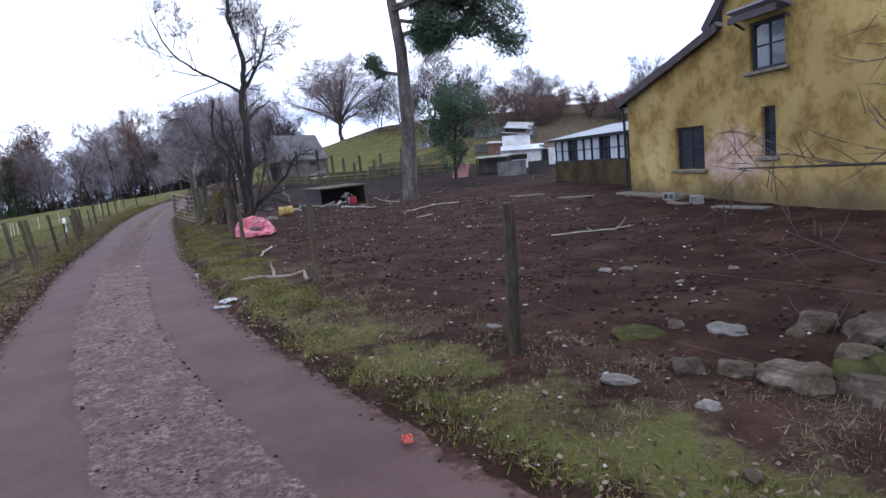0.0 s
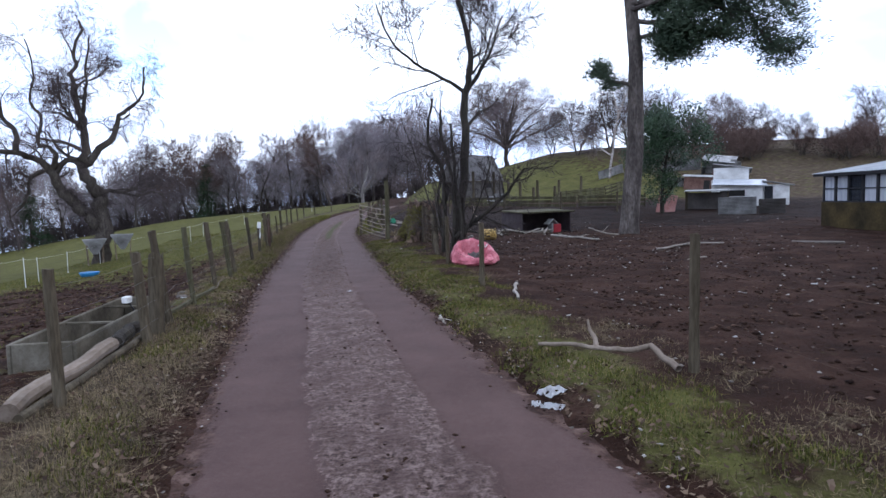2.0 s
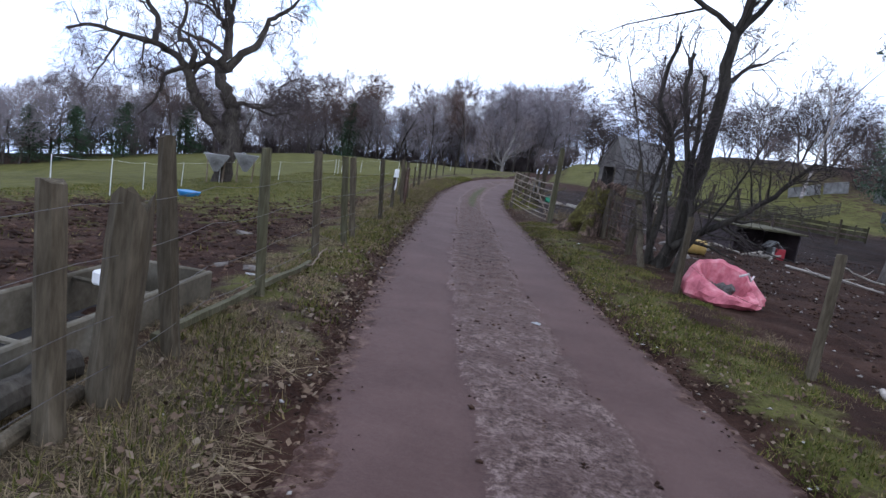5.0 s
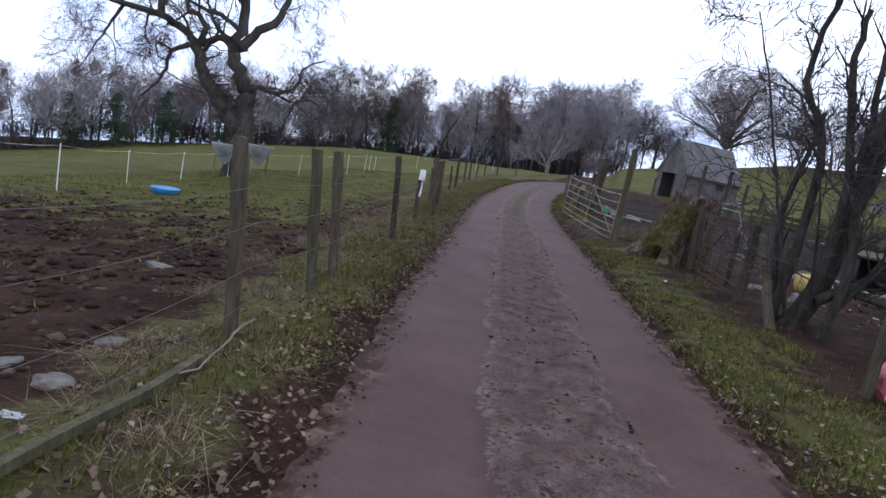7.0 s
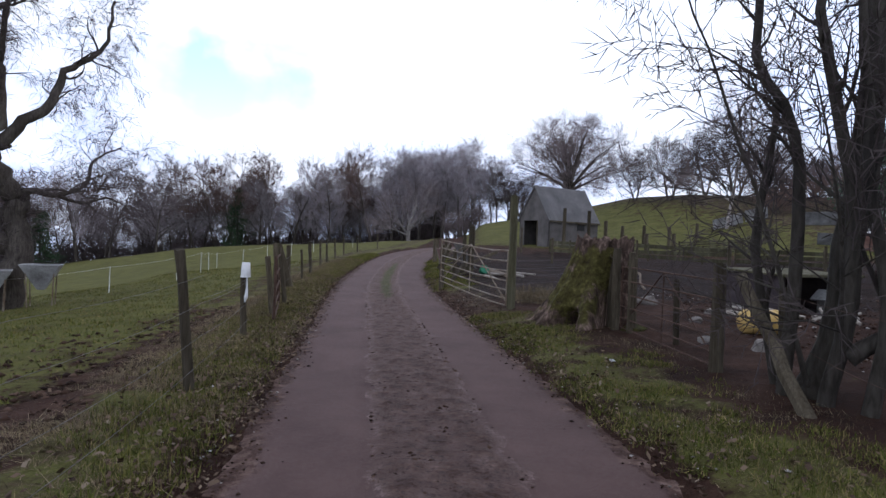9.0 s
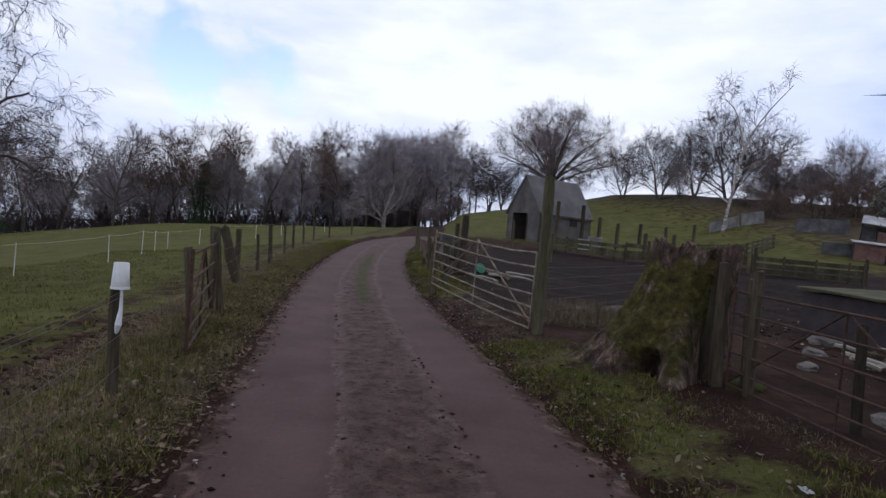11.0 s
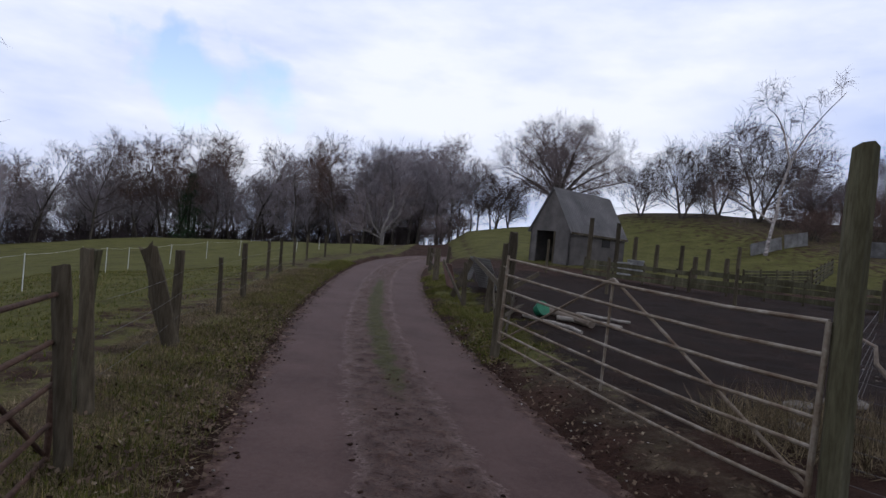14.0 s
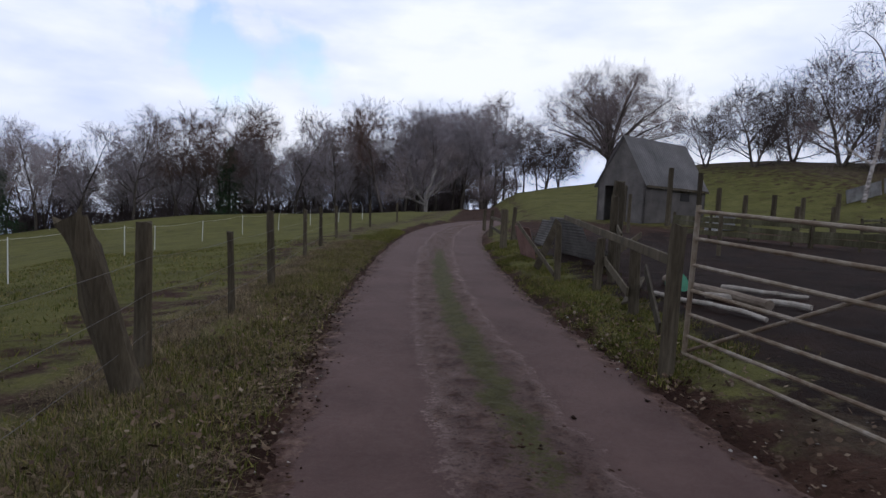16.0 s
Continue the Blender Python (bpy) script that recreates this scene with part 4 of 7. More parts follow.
def corrugated(name, label, length, height, m, mat=None, pitch=0.076, amp=0.012, upright=True):
    """A sheet of corrugated iron: x along, z up, thin."""
    bm = bmesh.new()
    rows = []
    n = int((length if upright else height) / (pitch / 2))
    for k in range(n + 1):
        t = k * pitch / 2
        y = amp * (1 if k % 2 else -1)
        rows.append([bm.verts.new((t, y, 0)), bm.verts.new((t, y, height))] if upright else [bm.verts.new((0, y, t)), bm.verts.new((length, y, t))])
    for a, b in zip(rows, rows[1:]):
        bm.faces.new((a[0], b[0], b[1], a[1]))
    bmesh.ops.solidify(bm, geom=bm.faces[:], thickness=0.004)
    ob = part(name, bm, mat or M_CORR)
    ob.matrix_world = m
    return tagged(ob, label, "iron sheet")


def ground_line(x0, y0, x1, y1, dz=0.0):
    return between((x0, y0, gz(x0, y0) + dz), (x1, y1, gz(x1, y1) + dz))


def build_white_shed():
    x, y = 21.9, 41.6
    root = thing("poultry_shed", "white-painted low shed with a rusty sheet roof", "shed", Matrix.Translation((x, y, gz(23.5, 40.5) - 0.1)) @ Matrix.Rotation(math.atan2(-2.0, 4.2), 4, "Z"))
    part("front_wall", boxed((3.0, 0.1, 1.55), Matrix.Translation((1.5, 0, 0.78))), M_WHITE, root)
    # solid near-black board painted as the shade of an open hatch
    part("shutter", boxed((1.5, 0.05, 0.4), Matrix.Translation((1.2, -0.06, 1.0)), 0.01), M_DARK, root, "near-black panel for the shade in an open hatch")
    part("back_wall", boxed((2.2, 0.08, 2.75), Matrix.Translation((1.1, 1.2, 1.38)) @ pose(0, 0, 0, 0, 0, 0)), M_WHITE, root)
    part("roof", boxed((2.5, 1.5, 0.06), Matrix.Translation((1.15, 1.75, 2.72)) @ pose(0, 0, 0, -12, 9, 0)), M_CORR, root)
    part("roof", boxed((3.3, 1.6, 0.05), Matrix.Translation((1.6, 0.35, 1.72)) @ pose(0, 0, 0, 14, 2, 0)), M_GLOSSROOF, root, "pale sheet lean-to roof")
    part("side_room", boxed((1.5, 1.8, 1.5), Matrix.Translation((3.8, 0.95, 0.75))), M_WHITE, root)
    part("door", boxed((0.5, 0.06, 1.4), Matrix.Translation((3.35, -0.0, 0.72)), 0.01), M_BLACK, root, "dark doorway")
    part("side_wall", boxed((0.1, 2.3, 1.9), Matrix.Translation((-0.05, 1.2, 0.95))), M_WHITE, root)
    part("roof", boxed((1.9, 2.1, 0.06), Matrix.Translation((3.9, 0.95, 1.62)) @ pose(0, 0, 0, 0, 10, 0)), M_CORR, root)


build_white_shed()

# corrugated sheets propped beside the white shed
corrugated("iron_sheet", "grey corrugated iron sheet standing as a fence", 1.9, 0.95, ground_line(18.7, 33.9, 20.5, 33.0), upright=False)
corrugated("iron_sheet", "dark mossy iron sheet beside the sheds", 1.3, 0.8, ground_line(20.6, 33.2, 21.7, 32.4), M_SHED, upright=False)

M_PINK = rough_mat("pink_board", [(0.3, (0.3, 0.13, 0.11)), (0.7, (0.46, 0.25, 0.22))], 2, 20, (0.7, 0.65, 0.62), 0.6, 0.8, 0.2, 0.004)
board = tagged(part("board", boxed((1.1, 0.03, 1.25), Matrix.Translation((0.55, 0, 0.62)), 0.005), M_PINK), "pinkish weathered board leaning on a fence", "board")
board.matrix_world = ground_line(16.7, 38.0, 17.8, 37.5) @ pose(0, 0, 0, -24, 8, 0)

# open-fronted low hen house with a table-like roof by the white shed
lean = thing("hen_house", "low rough timber hen house with a flat pale roof", "hen house", Matrix.Translation((18.6, 38.3, gz(18.6, 38.3))) @ Matrix.Rotation(radians(-25), 4, "Z"))
part("roof", boxed((2.6, 1.7, 0.05), Matrix.Translation((1.3, 0.8, 1.2)) @ pose(0, 0, 0, 3, 0, 0), 0.005), M_CORR, lean)
for x in (0.1, 2.5):
    for y in (0.1, 1.5):
        part("leg", boxed((0.08, 0.08, 1.3), Matrix.Translation((x, y, 0.55))), M_POST, lean)
part("back_panel", boxed((2.4, 0.04, 1.05), Matrix.Translation((1.3, 1.5, 0.55))), M_SHED, lean)

# ---- kennel ----


def build_kennel():
    a, b = Vector((6.7, 26.0, 0)), Vector((9.05, 27.3, 0))
    W = (b - a).length
    root = thing("animal_shelter", "low dark open-fronted timber shelter with a flat roof", "shelter", Matrix.Translation((a.x, a.y, gz(7.8, 27) - 0.03)) @ Matrix.Rotation(math.atan2(b.y - a.y, b.x - a.x), 4, "Z"))
    H, Dp = 0.92, 1.5
    part("side_panel", boxed((0.05, Dp, H), Matrix.Translation((0.03, Dp / 2, H / 2))), M_TIMBER_DARK, root)
    part("side_panel", boxed((0.05, Dp, H), Matrix.Translation((W - 0.03, Dp / 2, H / 2))), M_TIMBER_DARK, root)
    part("back_panel", boxed((W - 0.1, 0.05, H), Matrix.Translation((W / 2, Dp - 0.03, H / 2))), M_TIMBER_DARK, root)
    part("roof", boxed((W + 0.2, Dp + 0.25, 0.045), Matrix.Translation((W / 2, Dp / 2 - 0.05, H + 0.04)) @ pose(0, 0, 0, 2.5, 0, 0), 0.006), M_POST_GREEN, root, "pale weathered board roof")
    part("front_rail", boxed((W + 0.16, 0.04, 0.07), Matrix.Translation((W / 2, -0.15, H - 0.0)), 0.005), M_POST_GREEN, root)
    # near-black floor carries the shelter's inner shade in its colour
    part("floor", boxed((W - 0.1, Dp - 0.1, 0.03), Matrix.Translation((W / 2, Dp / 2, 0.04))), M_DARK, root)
    return root


build_kennel()
M_RED = rough_mat("red_plastic", [(0.3, (0.26, 0.02, 0.03)), (0.7, (0.42, 0.05, 0.06))], 3, 30, (0.75, 0.7, 0.7), 0.5, 0.45, 0.1, 0.002)
hut = thing("toy_hut", "small red and grey toy play hut", "hut", Matrix.Translation((8.15, 26.55, gz(8.1, 26.5) + 0.01)) @ Matrix.Rotation(radians(28), 4, "Z"))
part("wall", boxed((0.4, 0.3, 0.36), Matrix.Translation((0.22, 0.15, 0.18)), 0.02), M_RED, hut)
part("wall", boxed((0.1, 0.3, 0.4), Matrix.Translation((-0.05, 0.15, 0.2)), 0.02), M_CORR, hut)
for s in (-1, 1):
    part("roof", boxed((0.36, 0.36, 0.04), Matrix.Translation((-0.02 + s * 0.13, 0.15, 0.47)) @ pose(0, 0, 0, 0, s * 38, 0), 0.01), M_CORR, hut)

# ---- pink bulk bag ----


def build_bag():
    r = random.Random(8)
    bm = bmesh.new()
    rings, n = [], 40
    prof = [(0.70, 0.0), (0.82, 0.12), (0.80, 0.28), (0.70, 0.42), (0.60, 0.50), (0.52, 0.46), (0.47, 0.3), (0.42, 0.16), (0.2, 0.12)]
    for k, (rad, z) in enumerate(prof):
        ring = []
        for j in range(n):
            a = 2 * math.pi * j / n
            fold = 1 + 0.06 * noise.noise(Vector((math.cos(a) * 7, math.sin(a) * 7, z * 9))) + 0.10 * noise.noise(Vector((math.cos(a) * 2.2, math.sin(a) * 2.2, z * 2))) + 0.05 * math.sin(a * 9 + z * 7) * (z > 0.1)
            slump = 0.5 + 0.5 * math.cos(a - 1.9)
            ring.append(bm.verts.new((rad * fold * math.cos(a), rad * fold * 0.82 * math.sin(a), max(0, z * (0.42 + 0.85 * slump) + 0.05 * noise.noise(Vector((math.cos(a) * 3, math.sin(a) * 3, z * 5)))))))
        rings.append(ring)
    for a, b in zip(rings, rings[1:]):
        for j in range(n):
            bm.faces.new((a[j], a[(j + 1) % n], b[(j + 1) % n], b[j]))
    bm.faces.new(rings[-1])
    m, nd, l, p = node_mat("pink_woven_bag")
    geo = nd.new("ShaderNodeNewGeometry")
    c, f = noise_ramp(nd, l, geo.outputs["Position"], 5, [(0.35, (0.28, 0.05, 0.07)), (0.52, (0.46, 0.11, 0.135)), (0.7, (0.56, 0.24, 0.25))], 6, 0.6)
    l.new(c, p.inputs["Base Color"])
    p.inputs["Roughness"].default_value = 0.6
    bumped(nd, l, p, f, 0.6, 0.03)
    root = thing("bulk_bag", "crumpled pink woven bulk bag slumped open in mud", "bag", Matrix.Translation((4.02, 15.6, gz(4.02, 15.6) - 0.01)) @ Matrix.Diagonal((0.74, 0.74, 1.0, 1)))
    part("sack", bm, m, root)
    bm = bmesh.new()
    for k in range(26):
        a, q = r.uniform(0, 6.28), r.uniform(0, 0.32)
        bmesh.ops.create_icosphere(bm, subdivisions=1, radius=r.uniform(0.05, 0.12), matrix=Matrix.Translation((q * math.cos(a), q * math.sin(a), r.uniform(0.12, 0.24))))
    for v in bm.verts:
        v.co += Vector((r.gauss(0, 0.015), r.gauss(0, 0.015), r.gauss(0, 0.015)))
    part("rubbish", bm, M_SHED, root, "grey rubbish and rubble in the bag")
    part("lifting_strap", tube(bmesh.new(), [(0.1, -0.55, 0.5), (0.25, -0.6, 0.56), (0.35, -0.5, 0.46), (0.42, -0.38, 0.52)], 0.02, 6), plain_mat("pale_strap", (0.5, 0.42, 0.4)), root)


build_bag()

M_YELLOW = rough_mat("yellow_plastic", [(0.3, (0.42, 0.26, 0.07)), (0.7, (0.58, 0.42, 0.16))], 3, 30, (0.75, 0.7, 0.6), 0.5, 0.5, 0.1, 0.002)
drum = thing("plastic_drum", "dirty yellow plastic drum lying on its side", "drum", Matrix.Translation((4.7, 23.1, gz(4.9, 23.1) + 0.2)) @ pose(0, 0, 0, 0, 90, 8))
part("body", tube(bmesh.new(), [(0, 0, 0), (0, 0, 0.04), (0, 0, 0.3), (0, 0, 0.56), (0, 0, 0.6)], [0.17, 0.2, 0.205, 0.2, 0.17], 20), M_YELLOW, drum, smooth=True)
part("rim", tube(bmesh.new(), [(0, 0, 0.56), (0, 0, 0.59)], 0.212, 20), M_YELLOW, drum)

# ---- concrete trough and the logs beside it ----
M_CONC = rough_mat("trough_concrete", [(0.3, (0.05, 0.042, 0.03)), (0.5, (0.105, 0.092, 0.068)), (0.75, (0.2, 0.18, 0.145))], 1.8, 24, (0.6, 0.58, 0.52), 0.6, 0.9, 0.4, 0.006)


def build_trough():
    m = between((-0.97, 6.93, -0.12), (-1.43, 10.3, -0.12))
    L, W, H, t = 3.4, 0.74, 0.43, 0.05
    root = thing("feed_trough", "long stained concrete feed trough behind the fence", "trough", m)
    bm = bmesh.new()
    # local y points away from the lane
    for cx, cy, sx, sy in ((L / 2, t / 2, L, t), (L / 2, W - t / 2, L, t), (t / 2, W / 2, t, W - 2 * t), (L - t / 2, W / 2, t, W - 2 * t)):
        box(bm, (sx, sy, H), Matrix.Translation((cx, cy, H / 2)), 0.012)
    part("wall", bm, M_CONC, root)
    # bottom painted near-black for the shade inside the trough
    part("floor", boxed((L - 2 * t, W - 2 * t, 0.05), Matrix.Translation((L / 2, W / 2, 0.1))), M_DARK, root, "near-black bottom with the hollow's shade painted in")
    for x in (1.25, 2.5):
        part("crossbar", tube(bmesh.new(), [(x, t, H - 0.03), (x + 0.08, W - t, H - 0.03)], 0.02, 6), M_CONC, root)


build_trough()


def log(name, label, a, b, r0, r1, mat, sides=10, wob=0.03, seed=0, cat="log"):
    rr = random.Random(seed)
    a, b = Vector(a), Vector(b)
    pts = [a.lerp(b, k / 6) + Vector((rr.gauss(0, wob), rr.gauss(0, wob), rr.gauss(0, wob * 0.4))) for k in range(7)]
    return tagged(part(name, tube(bmesh.new(), pts, [r0 + (r1 - r0) * k / 6 for k in range(7)], sides), mat, smooth=False), label, cat)


def g3(x, y, dz=0.0):
    return (x, y, gz(x, y) + dz)


M_LOG = rough_mat("stripped_log", [(0.3, (0.13, 0.10, 0.075)), (0.7, (0.27, 0.22, 0.175))], 3, 26, (0.55, 0.5, 0.46), 0.6, 0.85, 0.4, 0.006, (1, 0.3, 1))
M_STICK = rough_mat("bleached_stick", [(0.3, (0.2, 0.17, 0.14)), (0.7, (0.42, 0.38, 0.33))], 5, 40, (0.6, 0.58, 0.55), 0.5, 0.85, 0.2, 0.003)
log("fallen_pole", "stripped pale pole lying against the fence", g3(-0.48, 5.0, 0.1), g3(-0.78, 7.3, 0.1), 0.08, 0.085, M_LOG, seed=1)
log("fallen_pole", "dark end of a pole against the fence posts", g3(-0.8, 7.28, 0.12), g3(-0.95, 8.3, 0.1), 0.088, 0.08, M_BARK_DARK, seed=2)
log("fallen_rail", "grey fence rail lying in dead grass", g3(-0.36, 5.0, 0.04), g3(-0.7, 8.1, 0.05), 0.045, 0.04, M_POST, seed=3)
log("fallen_rail", "pale board edge along the fence bottom", g3(-0.95, 8.9, 0.08), g3(-1.35, 12.2, 0.05), 0.035, 0.035, M_POST_GREEN, 4, 0.01, seed=4)

# ---- mossy stump ----


def build_stump():
    m, n, l, p = node_mat("mossy_stump")
    geo = n.new("ShaderNodeNewGeometry")
    pos = geo.outputs["Position"]
    mp = n.new("ShaderNodeMapping")
    mp.inputs["Scale"].default_value = (1, 1, 0.35)
    l.new(pos, mp.inputs["Vector"])
    woodc, fw = noise_ramp(n, l, mp.outputs[0], 7, [(0.38, (0.022, 0.014, 0.01)), (0.5, (0.085, 0.055, 0.041)), (0.65, (0.31, 0.218, 0.172))], 9, 0.78)
    moss, fm = noise_ramp(n, l, pos, 9, [(0.36, (0.024, 0.017, 0.007)), (0.47, (0.05, 0.042, 0.011)), (0.56, (0.074, 0.065, 0.018)), (0.68, (0.155, 0.13, 0.045))], 8, 0.75)
    where, fh = noise_ramp(n, l, pos, 2.4, [(0.44, (0, 0, 0)), (0.56, (1, 1, 1))], 8, 0.7)
    att = n.new("ShaderNodeVertexColor")
    att.layer_name = "moss"
    add = n.new("ShaderNodeMath")
    add.operation = "ADD"
    l.new(ranged(n, l, fh, 0.3, 0.7, -0.55, 0.55), add.inputs[0])
    l.new(att.outputs["Color"], add.inputs[1])
    c = mixed(n, l, ranged(n, l, add.outputs[0], 0.42, 0.62), woodc, moss)
    l.new(c, p.inputs["Base Color"])
    p.inputs["Roughness"].default_value = 0.95
    p.inputs["Specular IOR Level"].default_value = 0.15
    bumped(n, l, p, fw, 1.0, 0.08)
    cx, cy = 2.42, 23.75
    g = gz(cx, cy)
    N, K = 96, 44
    verts, cols, faces = [], [], []
    H = 1.58
    roots = [(-2.8, 0.4, 0.3), (-1.9, 0.5, 0.2), (-0.9, 0.35, 0.3), (0.3, 0.3, 0.3), (1.5, 0.3, 0.35), (2.8, 0.55, 0.25)]
    for k in range(K + 1):
        h = k / K
        for j in range(N):
            a = 2 * math.pi * j / N
            r = 0.5 + 0.22 * (1 - h) ** 1.5
            for ra, amp, wd in roots:
                da = (a - ra + math.pi) % (2 * math.pi) - math.pi
                r += amp * math.exp(-(da / wd) ** 2) * (1 - h) ** 2.6
            q = Vector((math.cos(a) * 1.6, math.sin(a) * 1.6, h * 1.2))
            r *= 1 + 0.13 * noise.noise(q) + 0.08 * noise.noise(q * 4) + 0.045 * noise.noise(Vector((math.cos(a) * 14, math.sin(a) * 14, h * 2)))
            # hollow between the roots on the lane side and the open rotten side
            for hole, ww, hh, dp in ((-2.3, 0.2, 0.24, 0.5), (-0.75, 0.62, 0.72, 0.66)):
                da = (a - hole + math.pi) % (2 * math.pi) - math.pi
                r *= 1 - dp * math.exp(-(da / ww) ** 4) * (1 - min(1, max(0, (h - hh * 0.55) / (hh * 0.45)))) if h < hh else 1
            top = 0.10 * noise.noise(Vector((math.cos(a) * 3, math.sin(a) * 3, 9))) + 0.06 * noise.noise(Vector((math.cos(a) * 11, math.sin(a) * 11, 4)))
            z = h * (H + top * h)
            lean = 0.2 * h - 0.08
            verts.append((cx + r * math.cos(a) + lean, cy + r * math.sin(a), g - 0.08 + z))
            facing = 0.5 + 0.5 * math.cos(a - math.pi * 1.12)
            mo = (0.1 + 0.74 * facing) * (1 - 0.9 * max(0, (h - 0.82) / 0.18)) * min(1, 0.3 + max(0, h - 0.05) * 2.6)
            cols.append((mo, mo, mo, 1))
    for k in range(K):
        for j in range(N):
            faces.append((k * N + j, k * N + (j + 1) % N, (k + 1) * N + (j + 1) % N, (k + 1) * N + j))
    # ragged sunken top
    base = K * N
    inner = len(verts)
    for j in range(N):
        v = verts[base + j]
        verts.append((cx - 0.06 + (v[0] - cx + 0.06) * 0.72, cy + (v[1] - cy) * 0.72, v[2] - 0.12 - 0.06 * noise.noise(Vector((v[0] * 6, v[1] * 6, 0)))))
        cols.append((0.1, 0.1, 0.1, 1))
    for j in range(N):
        faces.append((base + j, base + (j + 1) % N, inner + (j + 1) % N, inner + j))
    verts.append((cx - 0.06, cy, g + H - 0.5))
    cols.append((0, 0, 0, 1))
    for j in range(N):
        faces.append((inner + j, inner + (j + 1) % N, len(verts) - 1))
    ob = link_mesh("tree_stump", verts, faces, m, smooth=True)
    ob.data.color_attributes.new("moss", "FLOAT_COLOR", "POINT").data.foreach_set("color", np.array(cols).ravel())
    tagged(ob, "huge rotten tree stump covered in green moss", "stump")


build_stump()

# rusty gate between the stump and the dead tree, wired shut
metal_gate("rusty_gate", "rusty brown barred gate tied between two posts", 3.1, 1.0, 6, between((2.66, 22.95, gz(2.66, 22.9) + 0.05), (3.0, 19.95, gz(3.0, 20) + 0.05)), M_RUST, 0.012)
for x, y, h, r, ln in ((2.72, 22.6, 1.3, 0.05, 0.0), (2.85, 22.9, 1.2, 0.06, 0.03), (2.55, 23.3, 1.25, 0.05, -0.02), (3.1, 21.5, 0.95, 0.045, 0.04), (3.33, 18.95, 1.05, 0.05, 0.05)):
    fence_post(x, y, h, r, lean=ln, turn=40 * x)
log("leaning_post", "dark broken fence post leaning in the hedge", g3(3.1, 18.0, -0.1), (2.95, 19.2, 1.3), 0.07, 0.06, M_POST, 8, 0.01, seed=6, cat="fence post")

# ---- big twin-stemmed tree in the pasture ----


def shaped_tree(name, label, seed, limbs, spec, bark, twig, cat="tree", sides=8, group="", finest=0.0055, brush=None):
    """A tree whose main limbs follow a few guide points (x, y, z) with radii at both ends; spec grows twigs on them."""
    root = thing(name, label, cat, Matrix(), group)
    g = Limbs(seed, finest)
    for pts, r0, r1, sp in limbs:
        P = [Vector(p) for p in pts]
        fine = []
        for k in range(len(P) - 1):
            a, b, c, d = P[max(k - 1, 0)], P[k], P[k + 1], P[min(k + 2, len(P) - 1)]
            for j in range(4):
                t = j / 4
                fine.append(0.5 * ((2 * b) + (c - a) * t + (2 * a - 5 * b + 4 * c - d) * t * t + (3 * b - a - 3 * c + d) * t ** 3))
        fine.append(P[-1])
        nn = len(fine) - 1
        rad = [r0 + (r1 - r0) * (k / nn) ** 0.8 for k in range(nn + 1)]
        wig = r0 * 0.22
        fine = [f + Vector((g.r.gauss(0, wig), g.r.gauss(0, wig), 0)) if 0 < k < nn else f for k, f in enumerate(fine)]
        dirs = [(fine[min(k + 1, nn)] - fine[max(k - 1, 0)]).normalized() for k in range(nn + 1)]
        g.tube(fine, rad, sides, False)
        if sp:
            g.spray((fine, dirs, rad), spec[sp - 1])
    for pts in (limbs[0][0], limbs[2][0]) if brush else ():
        P = [Vector(p) for p in pts]
        for _ in range(520):
            k = g.r.randrange(3)
            c = P[k].lerp(P[k + 1], g.r.random())
            if brush[0] < c.z < brush[1]:
                a = g.r.uniform(0, 6.283)
                out = Vector((math.cos(a), math.sin(a), g.r.uniform(-0.1, 0.9))).normalized()
                g.limb(c + out * 0.2, out, g.r.uniform(0.35, 0.85), 0.012, 0.005, 3, 0.3, 0.05, 3, True)
    g.finish(root, bark, twig)
    return root


